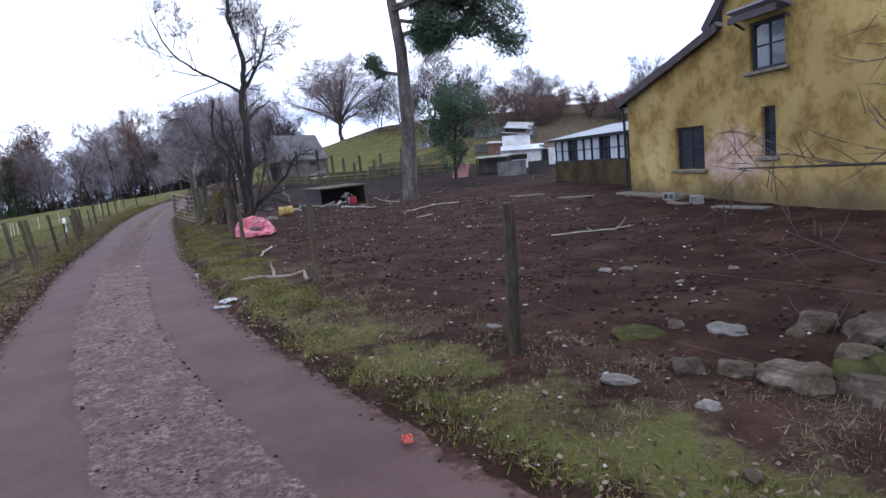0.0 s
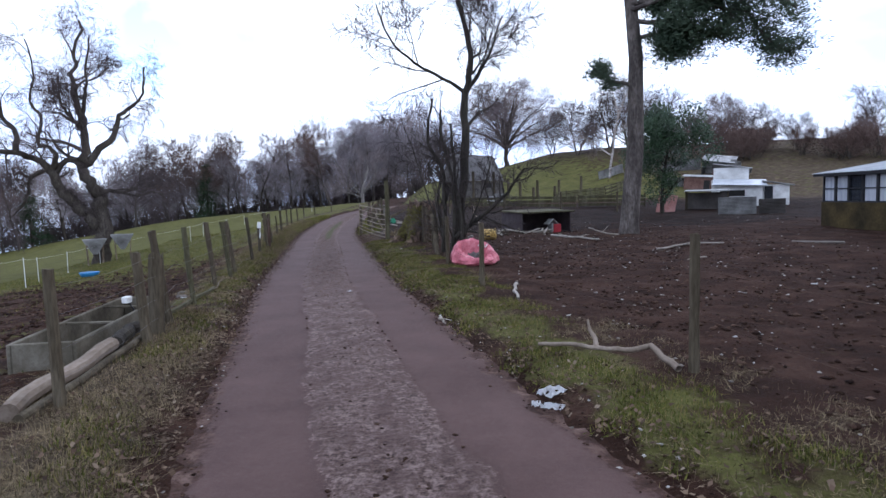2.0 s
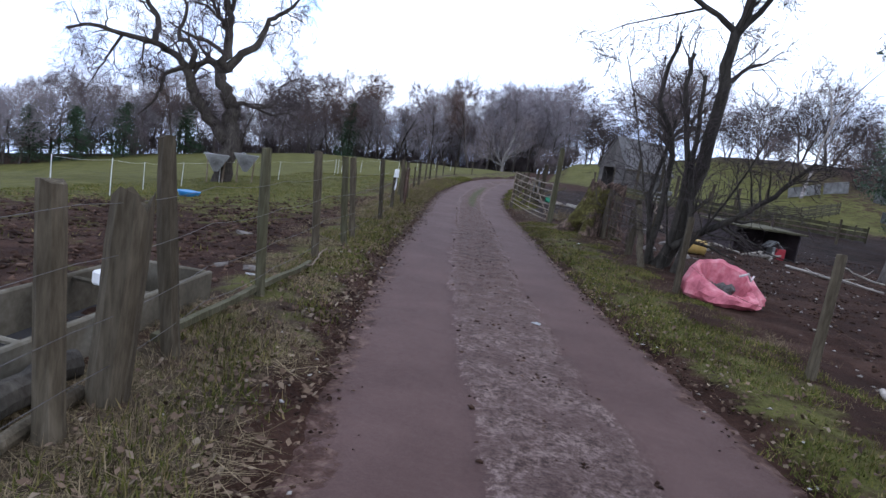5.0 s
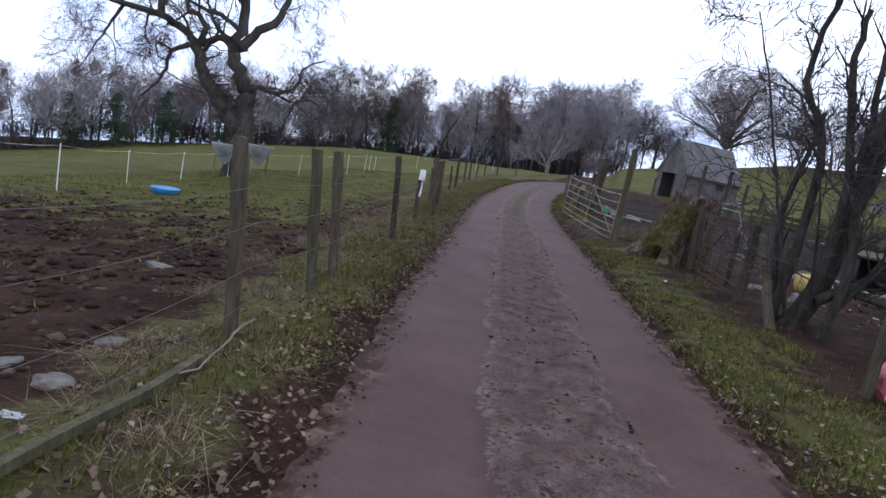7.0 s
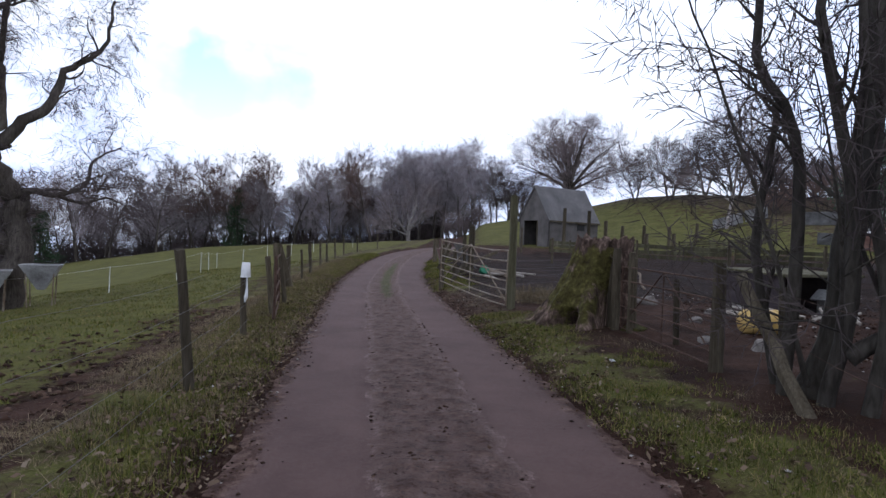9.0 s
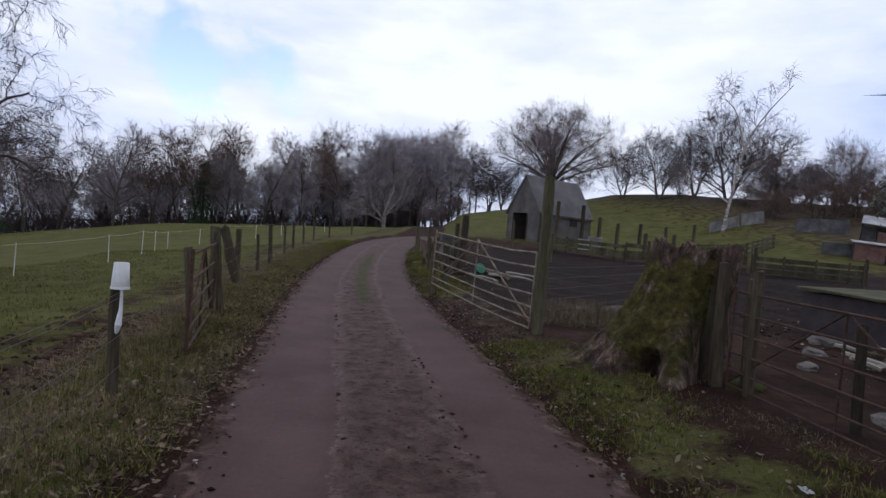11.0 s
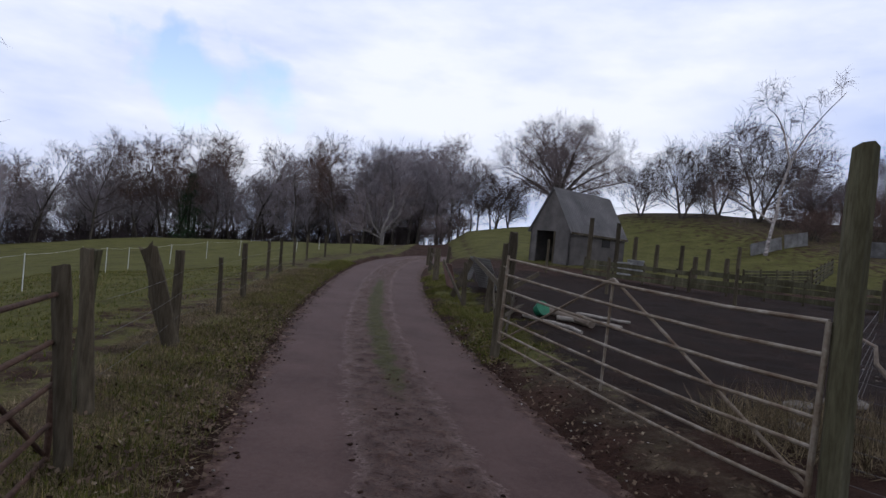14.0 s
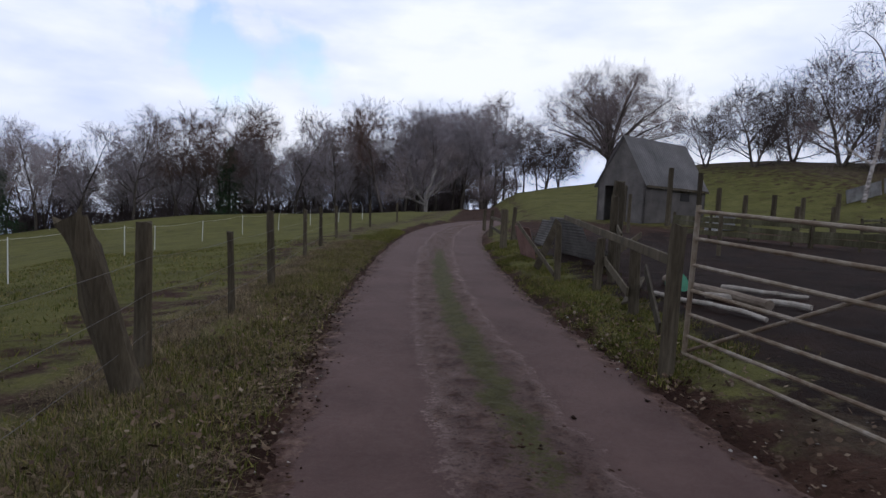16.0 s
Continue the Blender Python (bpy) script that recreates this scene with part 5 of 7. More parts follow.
OAK = [(8, 0.22, 60, 1.7, 0.34, 0.05, 5), (7, 0.2, 50, 1.0, 0.34, 0.0, 4), (6, 0.2, 45, 0.65, 0.25, -0.12, 3), (5, 0.2, 40, 0.5, 0.2, -0.35, 2)]
OAK_TOP = [(10, 0.5, 55, 2.8, 0.28, 0.06, 6), (8, 0.2, 50, 1.7, 0.3, 0.02, 4), (7, 0.2, 45, 0.9, 0.25, -0.08, 3), (5, 0.2, 40, 0.55, 0.2, -0.25, 2)]
oz = gz(-13.1, 29.78)
shaped_tree("twisted_tree", "large bare twisted twin-stemmed tree in the pasture", 5, [
    ([(-13.1, 29.78, oz - 0.4), (-13.07, 29.79, 0.5), (-13.05, 29.8, 1.9), (-13.22, 29.7, 2.65), (-13.69, 29.36, 3.43), (-13.45, 29.53, 4.1), (-13.51, 29.49, 5.6), (-13.57, 29.2, 7.0), (-13.7, 29.4, 8.4), (-13.5, 29.8, 10.6)], 0.46, 0.05, 2),
    ([(-13.4, 29.55, 3.9), (-12.94, 29.88, 4.6), (-12.43, 30.4, 5.35), (-12.27, 30.6, 6.25), (-11.8, 31.0, 6.75), (-11.36, 31.2, 7.4), (-11.3, 31.4, 8.7)], 0.2, 0.035, 1),
    ([(-13.2, 29.7, 0.9), (-13.75, 29.3, 1.75), (-14.3, 28.94, 2.5), (-14.59, 28.73, 3.3), (-14.74, 28.63, 3.7), (-15.15, 28.2, 4.1), (-15.6, 27.8, 4.32), (-16.56, 27.2, 4.4), (-17.4, 26.6, 4.5), (-18.2, 26.2, 4.2)], 0.29, 0.05, 1),
    ([(-14.66, 28.69, 3.6), (-14.34, 28.9, 3.8), (-14.0, 29.15, 4.04), (-13.6, 29.41, 3.75)], 0.12, 0.13, 0),
    ([(-15.6, 27.8, 4.33), (-15.53, 27.9, 5.15), (-15.9, 27.6, 5.9), (-15.94, 27.3, 6.75), (-16.4, 27.1, 7.8), (-16.3, 26.6, 9.0)], 0.14, 0.035, 1),
    ([(-14.63, 28.71, 3.6), (-14.34, 28.6, 4.1), (-14.5, 28.4, 4.6), (-14.85, 28.2, 4.75), (-14.65, 28.3, 5.85), (-14.95, 28.1, 6.6), (-14.8, 28.2, 8.0), (-15.2, 28.4, 9.4)], 0.13, 0.03, 1),
    ([(-14.75, 28.62, 3.6), (-15.33, 28.3, 3.2), (-15.46, 28.2, 2.55), (-15.7, 28.1, 1.95), (-16.15, 27.9, 1.4)], 0.11, 0.025, 1),
    ([(-13.13, 29.76, 2.4), (-12.73, 30.0, 2.6), (-12.26, 30.3, 2.5), (-11.66, 30.7, 2.85), (-11.53, 30.9, 3.6), (-10.9, 31.3, 4.1)], 0.13, 0.025, 1),
    ([(-12.26, 30.3, 2.5), (-11.7, 30.7, 2.3), (-11.1, 31.0, 2.5), (-10.6, 31.3, 2.2)], 0.06, 0.02, 1),
    ([(-13.5, 29.49, 5.4), (-14.0, 29.3, 6.1), (-14.3, 29.3, 6.75), (-14.5, 29.5, 8.0)], 0.12, 0.03, 1),
    ([(-13.5, 29.48, 6.1), (-13.1, 29.2, 7.0), (-12.9, 29.0, 8.2), (-12.5, 28.8, 9.6)], 0.11, 0.03, 1),
    ([(-16.56, 27.2, 4.4), (-16.9, 27.1, 3.75), (-17.2, 26.9, 3.0), (-17.6, 26.6, 1.95)], 0.07, 0.015, 1),
], [OAK, OAK_TOP], M_BARK, M_TWIG_UNDER, brush=(0.0, 2.7))

# ---- dead hedge tree beside the lane ----
DEAD = [(10, 0.3, 48, 2.0, 0.14, 0.05, 4), (8, 0.2, 42, 1.1, 0.16, 0.03, 3), (7, 0.2, 40, 0.6, 0.15, 0.0, 2), (4, 0.2, 40, 0.35, 0.15, 0.0, 1)]
STUB = [(9, 0.3, 40, 0.9, 0.14, 0.08, 3), (6, 0.2, 42, 0.6, 0.16, 0.03, 2), (4, 0.2, 40, 0.35, 0.15, 0.0, 1)]
BRUSH = [(18, 0.1, 55, 1.3, 0.14, 0.03, 4), (7, 0.2, 45, 0.6, 0.15, 0.02, 3), (4, 0.2, 40, 0.3, 0.15, 0.0, 2)]
hedge_tree = shaped_tree("hedge_tree", "gnarled bare multi-stemmed hedge tree beside the lane", 9, [
    ([(3.25, 19.3, -0.2), (3.65, 19.3, 1.1), (3.88, 19.3, 3.5), (3.94, 19.28, 4.93), (4.1, 19.3, 6.1), (3.8, 19.4, 7.6), (3.9, 19.6, 9.2)], 0.18, 0.045, 1),
    ([(3.94, 19.28, 4.9), (3.5, 19.33, 5.25), (2.4, 19.4, 5.9), (1.7, 19.4, 6.6), (1.3, 19.3, 7.6)], 0.075, 0.02, 1),
    ([(3.94, 19.28, 5.0), (4.6, 19.5, 6.0), (5.1, 19.7, 7.3)], 0.08, 0.02, 1),
    ([(3.13, 19.3, -0.1), (3.2, 19.3, 2.4), (2.75, 19.3, 3.5), (2.9, 19.38, 4.8)], 0.075, 0.035, 2),
    ([(3.35, 19.0, -0.1), (3.5, 18.9, 1.8), (3.15, 18.9, 3.5), (3.15, 18.9, 4.4)], 0.085, 0.035, 2),
    ([(3.6, 18.7, -0.1), (3.7, 18.7, 1.1), (3.5, 18.75, 2.5), (3.42, 18.8, 4.0)], 0.08, 0.035, 2),
    ([(3.3, 19.6, -0.1), (3.0, 19.7, 1.6), (3.2, 19.8, 3.2)], 0.07, 0.03, 2),
    ([(3.5, 18.9, 0.6), (4.2, 18.6, 1.2), (5.0, 18.5, 1.9), (5.5, 18.2, 2.6)], 0.09, 0.03, 3),
    ([(3.2, 19.0, 0.3), (2.7, 18.9, 1.8), (2.3, 19.1, 3.2), (1.9, 19.2, 4.3)], 0.03, 0.008, 3),
    ([(3.4, 18.8, 0.6), (3.0, 18.3, 2.0), (2.6, 18.0, 3.0)], 0.025, 0.006, 3),
    ([(3.7, 18.8, 0.5), (4.3, 18.2, 2.0), (4.6, 17.8, 3.2)], 0.035, 0.008, 3),
], [DEAD, STUB, BRUSH], M_BARK_DARK, M_TWIG_DARK, finest=0.0062)
hedge_tree.location = (0.15, -0.4, 0.0)

# ---- pine in the yard ----


def build_pine():
    x, y = 11.0, 25.2
    g0 = gz(x, y)
    root = thing("pine_tree", "tall pine with a bare flaking trunk and dark needle clumps", "tree")
    G = Limbs(31)
    trunk = [Vector(p) for p in ((x, y, g0 - 0.3), (x + 0.02, y, g0 + 0.5), (x + 0.22, y - 0.1, 3.6), (x + 0.25, y - 0.1, 7.2), (x + 0.05, y, 9.6), (x - 0.1, y, 12.5), (x + 0.1, y, 15.5))]
    rad = [0.46, 0.37, 0.33, 0.28, 0.24, 0.17, 0.06]
    G.tube(trunk, rad, 12, False)
    needles_v, needles_f = [], []

    def clump(c, size, n):
        for _ in range(n):
            o = Vector((G.r.gauss(0, 1), G.r.gauss(0, 1), G.r.gauss(0, 0.55))) * size * 0.5
            d = Vector((G.r.gauss(0, 1), G.r.gauss(0, 1), G.r.gauss(0.3, 0.8))).normalized() * G.r.uniform(0.16, 0.3)
            s = d.orthogonal().normalized() * 0.028
            k = len(needles_v)
            needles_v.extend([c + o - s, c + o + s, c + o + d])
            needles_f.append((k, k + 1, k + 2))

    limbs = [((11.2, 25.0, 6.05), (10.4, 25.2, 6.3), (9.8, 25.3, 6.75)), ((11.1, 25.0, 9.3), (13.0, 24.3, 9.2), (14.9, 23.6, 8.4), (16.2, 22.9, 6.8)), ((11.1, 25.1, 8.6), (12.6, 24.4, 8.5), (14.2, 23.9, 7.6)), ((11.0, 25.1, 10.2), (13.2, 24.4, 10.6), (15.8, 23.3, 9.6)), ((11.1, 25.0, 9.0), (12.6, 24.0, 9.6), (14.6, 22.8, 9.4), (16.0, 22.2, 8.2)), ((11.1, 25.0, 9.9), (13.4, 24.9, 9.9), (15.2, 24.2, 8.9)), ((11.1, 25.1, 7.9), (12.0, 24.7, 8.0), (12.9, 24.4, 7.6)), ((11.0, 25.1, 11.5), (12.8, 25.8, 12.4), (14.6, 25.4, 12.0)), ((11.0, 25.1, 11.0), (9.6, 24.6, 12.2), (8.8, 24.2, 12.6)), ((11.0, 25.1, 13.0), (11.8, 24.0, 14.2), (12.8, 23.2, 14.4)), ((11.0, 25.1, 13.5), (10.2, 26.3, 14.8), (9.8, 27.0, 15.2)), ((11.0, 25.2, 9.8), (12.4, 26.4, 10.2), (13.6, 27.2, 9.8))]
    for k, ctl in enumerate(limbs):
        P = [Vector(p) for p in ctl]
        pts = []
        for a, b in zip(P, P[1:]):
            pts += [a.lerp(b, t / 3) + Vector((G.r.gauss(0, 0.06), G.r.gauss(0, 0.06), G.r.gauss(0, 0.05))) for t in range(3)]
        pts.append(P[-1])
        n = len(pts)
        G.tube(pts, [0.09 * (1 - 0.8 * j / n) + 0.012 for j in range(n)], 6, False)
        dirs = [(pts[min(j + 1, n - 1)] - pts[max(j - 1, 0)]).normalized() for j in range(n)]
        for j in range(34 if k else 7):
            t = (0.3 if k else 0.4) + 0.7 * G.r.random()
            p, d, r = G.along((pts, dirs, [0.03] * n), t)
            sub = G.limb(p, G.off(d, radians(60)), G.r.uniform(0.5, 1.3) if k else 0.45, 0.022, 0.008, 4, 0.2, 0.03, 3)
            for q in sub[0][1:]:
                clump(q, 0.55 if k else 0.4, 46)
    G.finish(root, M_PINE_BARK, M_TWIG_DARK)
    link_mesh("needles", needles_v, needles_f, M_NEEDLE, root, "dark blue-green needle clumps")


build_pine()

# evergreen behind the pine


def leafy_bush(name, label, x, y, height, width, seed, mat, n=5200, size=0.13, cat="tree"):
    r = random.Random(seed)
    root = thing(name, label, cat, Matrix.Translation((x, y, gz(x, y))))
    G = Limbs(seed)
    t = G.limb(Vector((0, 0, -0.3)), Vector((0, 0, 1)), height * 0.9, 0.14, 0.03, 6, 0.05, 0, 6)
    G.spray(t, [(16, 0.12, 60, width * 0.45, 0.12, 0.05, 3)])
    G.finish(root, M_BARK_DARK, M_TWIG_DARK)
    V, F = [], []
    blobs = [(Vector((r.gauss(0, 0.24) * width, r.gauss(0, 0.24) * width, height * r.uniform(0.22, 0.95))), r.uniform(0.3, 0.62) * width * 0.5) for _ in range(22)]
    for k in range(n):
        c, s = blobs[k % len(blobs)]
        taper = 1 - 0.45 * max(0, c.z / height - 0.5)
        p = Vector((c.x * taper, c.y * taper, c.z)) + Vector((r.gauss(0, 1), r.gauss(0, 1), r.gauss(0, 1))).normalized() * s * r.uniform(0.55, 1.05)
        d = Vector((r.gauss(0, 1), r.gauss(0, 1), r.gauss(0, 1))).normalized() * size
        e = d.orthogonal().normalized() * size * 0.5
        i = len(V)
        V.extend([p - e, p + d * 0.5 - e * 0.2, p + e, p - d * 0.6])
        F.append((i, i + 1, i + 2, i + 3))
    link_mesh("leaves", V, F, mat, root)


leafy_bush("evergreen_tree", "dense dark evergreen tree behind the pine", 16.6, 36.6, 6.3, 3.6, 3, M_HOLLY, 17000, 0.11)


def spruce(x, y, height, width, seed):
    """A dark conifer: a straight stem with whorls of drooping, needle-clad boughs."""
    r = random.Random(seed)
    root = thing("spruce_tree", "dark narrow evergreen conifer at the edge of the wood", "tree", at(x, y, r.uniform(0, 360)), "woodland conifers")
    G = Limbs(seed, 0.015)
    G.tube([Vector((0, 0, -0.4)), Vector((0.05, 0, height * 0.5)), Vector((0, 0, height))], [0.2, 0.12, 0.02], 7, False)
    V, F = [], []
    for k in range(90):
        f = (k + r.random()) / 90
        reach, a = width * 0.5 * (1.04 - f) ** 0.75 * r.uniform(0.6, 1.15), r.uniform(0, 6.283)
        p = Vector((0, 0, height * (0.08 + 0.9 * f)))
        tip = p + Vector((math.cos(a) * reach, math.sin(a) * reach, -0.25 * reach + 0.1))
        G.tube([p, p.lerp(tip, 0.6) + Vector((0, 0, 0.08)), tip], [0.04, 0.025, 0.01], 4, False)
        for _ in range(34):
            c = p.lerp(tip, r.uniform(0.15, 1.0)) + Vector((r.gauss(0, 0.3), r.gauss(0, 0.3), r.gauss(-0.12, 0.2)))
            d = Vector((r.gauss(0, 1), r.gauss(0, 1), r.gauss(-0.3, 0.7))).normalized() * 0.36
            e = d.orthogonal().normalized() * 0.05
            i = len(V)
            V.extend([c - e, c + e, c + d])
            F.append((i, i + 1, i + 2))
    G.finish(root, M_BARK_DARK, M_TWIG_DARK)
    link_mesh("needles", V, F, M_HOLLY, root, "dark green needled boughs")


for x, y, height, width, seed in ((-36.5, 106.5, 10.5, 6.5, 301), (-62.0, 84.0, 8.0, 8.0, 303), (-66.5, 80.0, 7.6, 8.5, 304), (-70.5, 76.5, 8.0, 8.0, 305), (-57.0, 91.0, 7.6, 7.6, 306)):
    spruce(x, y, height, width, seed)

# ---- birch, round tree, hill trees, pale tree ----
BIRCH = [(7, 0.2, 45, 2.4, 0.14, 0.06, 4), (7, 0.2, 42, 1.4, 0.16, -0.05, 4), (7, 0.2, 40, 1.0, 0.15, -0.25, 3)]
bz = gz(21.4, 64.9)
shaped_tree("birch_tree", "leaning white-barked bare birch on the bank", 14, [
    ([(21.4, 65.0, bz - 0.3), (21.85, 64.8, 6.6), (22.3, 64.5, 10.0), (23.4, 63.9, 12.7), (24.9, 63.1, 15.0)], 0.15, 0.025, 1),
    ([(22.3, 64.5, 10.0), (21.6, 64.9, 12.9), (20.8, 65.3, 14.0)], 0.09, 0.02, 1),
    ([(21.66, 64.87, 5.8), (20.0, 65.7, 7.2), (18.8, 66.2, 8.1)], 0.09, 0.02, 1),
], [BIRCH], M_BIRCH, M_TWIG, finest=0.011)
ROUND = [(10, 0.3, 46, 3.8, 0.13, 0.05, 4), (8, 0.2, 42, 2.5, 0.14, 0.03, 2), (5, 0.2, 40, 1.5, 0.14, 0.0, 1), (3, 0.2, 40, 1.0, 0.14, 0.0, 1)]
bx, by = 17.3, 123.0
rz_ = gz(bx, by)
rt = random.Random(6)
round_limbs = [([(bx, by, rz_ - 0.4), (bx, by, rz_ + 2.6), (bx + 0.1, by, rz_ + 7.0), (bx - 0.1, by, rz_ + 12.0)], 0.6, 0.07, 1)]
for k in range(21):
    turn, rise = 2 * math.pi * k / 7 + 0.3 * (k // 7), radians((14, 40, 66)[k // 7] + rt.uniform(-9, 9))
    reach = rt.uniform(10.6, 12.4)
    u, v, w = math.cos(turn) * math.cos(rise), math.sin(turn) * math.cos(rise), math.sin(rise)
    z0 = rz_ + rt.uniform(3.0, 4.6)
    round_limbs.append(([(bx, by, z0), (bx + u * reach * 0.42, by + v * reach * 0.42, z0 + w * reach * 0.55 + 0.4), (bx + u * reach, by + v * reach, z0 + w * reach * 0.98 + 0.8)], 0.26, 0.05, 1))
shaped_tree("broad_tree", "broad round-crowned bare tree on the hill crest", 41, round_limbs, [ROUND], M_BARK, M_TWIG, sides=6, finest=0.0145)
DENSE = [(13, 0.1, 55, 4.4, 0.12, 0.06, 4), (8, 0.2, 45, 2.1, 0.15, 0.03, 2), (6, 0.2, 42, 1.2, 0.15, 0.02, 1), (3, 0.2, 40, 0.8, 0.15, 0.0, 1)]
hill_kinds = [bare_tree("hill_tree", "bare bushy tree on the hillside", 50 + k, 6.0, 0.16, DENSE, at(28.5, 80.5), group="hillside trees", leaders=2, twig=M_TWIG_DARK if k == 0 else M_TWIG_UNDER if k == 1 else M_TWIG, finest=0.0135) for k in range(3)]
hill_kinds[0].matrix_world = at(28.4, 80.5, 0, 1.3)
hill_kinds[1].matrix_world = at(35.3, 76.7, 40, 0.6)
hill_kinds[2].matrix_world = at(32.7, 78.3, 80, 1.0)
for k, (x, y, s) in enumerate([(22.2, 83.1, 0.65), (24.5, 82.5, 0.7), (38.5, 74.6, 0.55), (41.4, 72.4, 0.6), (31.3, 77.5, 0.95), (39.0, 77.3, 0.95), (44.8, 70.6, 0.5), (47.5, 69.2, 0.45), (50.0, 67.7, 0.5), (55.4, 73.0, 0.75), (46.2, 78.8, 0.5), (53, 70.5, 0.5), (20.0, 88.0, 0.7), (36.6, 80.5, 1.0), (42.0, 84.0, 0.9), (28.0, 88.0, 0.9), (58.0, 66.0, 0.6), (62.0, 61.0, 0.6), (5.0, 97.0, 0.75), (1.0, 94.0, 0.6), (-2.0, 92.0, 0.5), (7.0, 100.0, 0.7)]):
    copy_thing(hill_kinds[k % 3], at(x, y, 47 * k, s * (1.18 if k in (0, 1, 4) else 0.9)))
# brown scrub on the slope behind the sheds
SCRUB = [(9, 0.05, 45, 1.5, 0.12, 0.08, 3), (6, 0.2, 42, 0.9, 0.15, 0.05, 1), (5, 0.2, 40, 0.5, 0.15, 0.02, 1)]
scrub = bare_tree("scrub_bush", "brown leafless scrub bush on the slope", 61, 2.2, 0.05, SCRUB, at(28, 70), group="slope scrub", leaders=4, twig=M_TWIG_RED, finest=0.011)
sr = random.Random(17)
for k in range(34):
    f = k / 33
    copy_thing(scrub, at(29 + 34 * f + sr.uniform(-3, 3), 72 - 15 * f + sr.uniform(-4, 7), sr.uniform(0, 360), sr.uniform(0.8, 1.6)))
M_PALE = rough_mat("pale_bark", [(0.3, (0.14, 0.125, 0.115)), (0.7, (0.32, 0.29, 0.265))], 2.5, 14, (0.6, 0.58, 0.55), 0.6, 0.9, 0.4, 0.02, (1, 1, 0.4))
PALE = [(8, 0.2, 48, 3.5, 0.14, 0.06, 4), (7, 0.2, 42, 1.9, 0.16, 0.04, 3), (6, 0.2, 40, 1.5, 0.15, 0.0, 2)]
tx, ty = -9.6, 106.0
pz = gz(tx, ty)
shaped_tree("pale_tree", "pale grey bare tree with low spreading limbs", 77, [
    ([(tx, ty, pz - 0.3), (tx, ty, pz + 2.3), (tx + 0.6, ty, pz + 4.4), (tx + 1.0, ty + 0.3, pz + 6.3), (tx + 0.7, ty, pz + 7.8)], 0.3, 0.06, 1),
    ([(tx, ty, pz + 1.3), (tx - 1.7, ty - 0.3, pz + 3.4), (tx - 2.3, ty - 0.6, pz + 5.7)], 0.17, 0.05, 1),
    ([(tx, ty, pz + 1.1), (tx - 2.3, ty - 0.6, pz + 2.0), (tx - 4.2, ty - 1.2, pz + 2.5)], 0.14, 0.05, 1),
    ([(tx + 0.2, ty, pz + 2.3), (tx + 1.9, ty - 0.3, pz + 4.6), (tx + 2.7, ty - 0.6, pz + 6.8)], 0.15, 0.05, 1),
], [PALE], M_PALE, M_TWIG, finest=0.018)

# thorn bush leaning over the tumbled wall
bare_tree("thorn_bush", "bare thorny hedge bush beside the tumbled wall", 83, 4.8, 0.07, [(16, 0.15, 60, 2.4, 0.16, 0.03, 4), (8, 0.2, 48, 1.2, 0.18, 0.0, 3), (5, 0.2, 45, 0.6, 0.18, 0.0, 2)], at(11.6, -1.6), leaders=3, bark=M_BARK_DARK, twig=M_TWIG_DARK)

# ---- fences in the yard and beyond the gate ----
for x, y, h, r, ln in ((-0.72, 30.75, 1.35, 0.075, 0.02), (-0.38, 33.3, 0.95, 0.07, -0.03), (0.12, 37.0, 1.75, 0.12, 0.02), (-0.95, 36.6, 1.05, 0.06, -0.04), (-0.5, 35.3, 0.85, 0.07, 0.05), (-1.7, 43.7, 1.15, 0.11, 0.0), (-2.0, 49.0, 1.0, 0.08, 0.04), (-2.2, 55.0, 1.0, 0.08, 0.0), (-1.3, 46.3, 1.1, 0.07, 0.05), (-0.1, 36.0, 1.5, 0.07, -0.02)):
    fence_post(x, y, h, r, lean=ln, label="dark weathered post in the broken yard fence", jag=0.04)


def plank(label, a, b, w=0.12, t=0.03, mat=None, cat="plank", tilt=0.0):
    a, b = Vector(a), Vector(b)
    ob = part("plank", boxed(((b - a).length, t, w), Matrix.Translation(((b - a).length / 2, 0, 0)), 0.005), mat or M_POST)
    ob.matrix_world = between(a, b) @ pose(0, 0, 0, tilt, 0, 0)
    return tagged(ob, label, cat)


plank("grey rail nailed across broken fence posts", g3(-0.68, 30.9, 1.0), g3(-0.75, 37.6, 1.12), 0.1)
plank("short rail nailed behind a thick fence post", g3(-0.3, 34.6, 0.92), g3(0.1, 37.0, 1.0), 0.1)
plank("grey board slanting up to the yard fence", g3(-0.25, 36.9, 0.12), g3(1.3, 39.6, 0.6), 0.14)
plank("split rail hanging from the yard fence", g3(-0.55, 33.0, 0.35), g3(-0.3, 36.5, 0.55))
plank("dark board fallen against the yard fence", g3(-0.45, 31.9, 0.12), g3(-0.1, 33.9, 0.5), 0.15)
plank("pale board lying by the yard fence", g3(-0.4, 33.6, 0.1), g3(0.3, 35.6, 0.12), 0.16, tilt=70)
plank("leaning grey board in the fence gap", g3(-1.2, 38.2, 0.05), g3(-0.75, 38.6, 1.0), 0.2)
plank("slanting rail beside the lane fence", g3(-1.0, 36.8, 0.1), g3(-1.5, 40.5, 0.9), 0.1)
plank("rail of the lane-side fence", g3(-1.7, 43.7, 0.8), g3(-2.0, 49.0, 0.75), 0.1)
plank("lower rail of the lane-side fence", g3(-1.7, 43.7, 0.4), g3(-2.0, 49.0, 0.4), 0.1)
M_RUSTSHEET = rough_mat("brown_sheet", [(0.3, (0.10, 0.05, 0.04)), (0.7, (0.2, 0.12, 0.10))], 2, 20, (0.6, 0.55, 0.5), 0.6, 0.8, 0.3, 0.004)
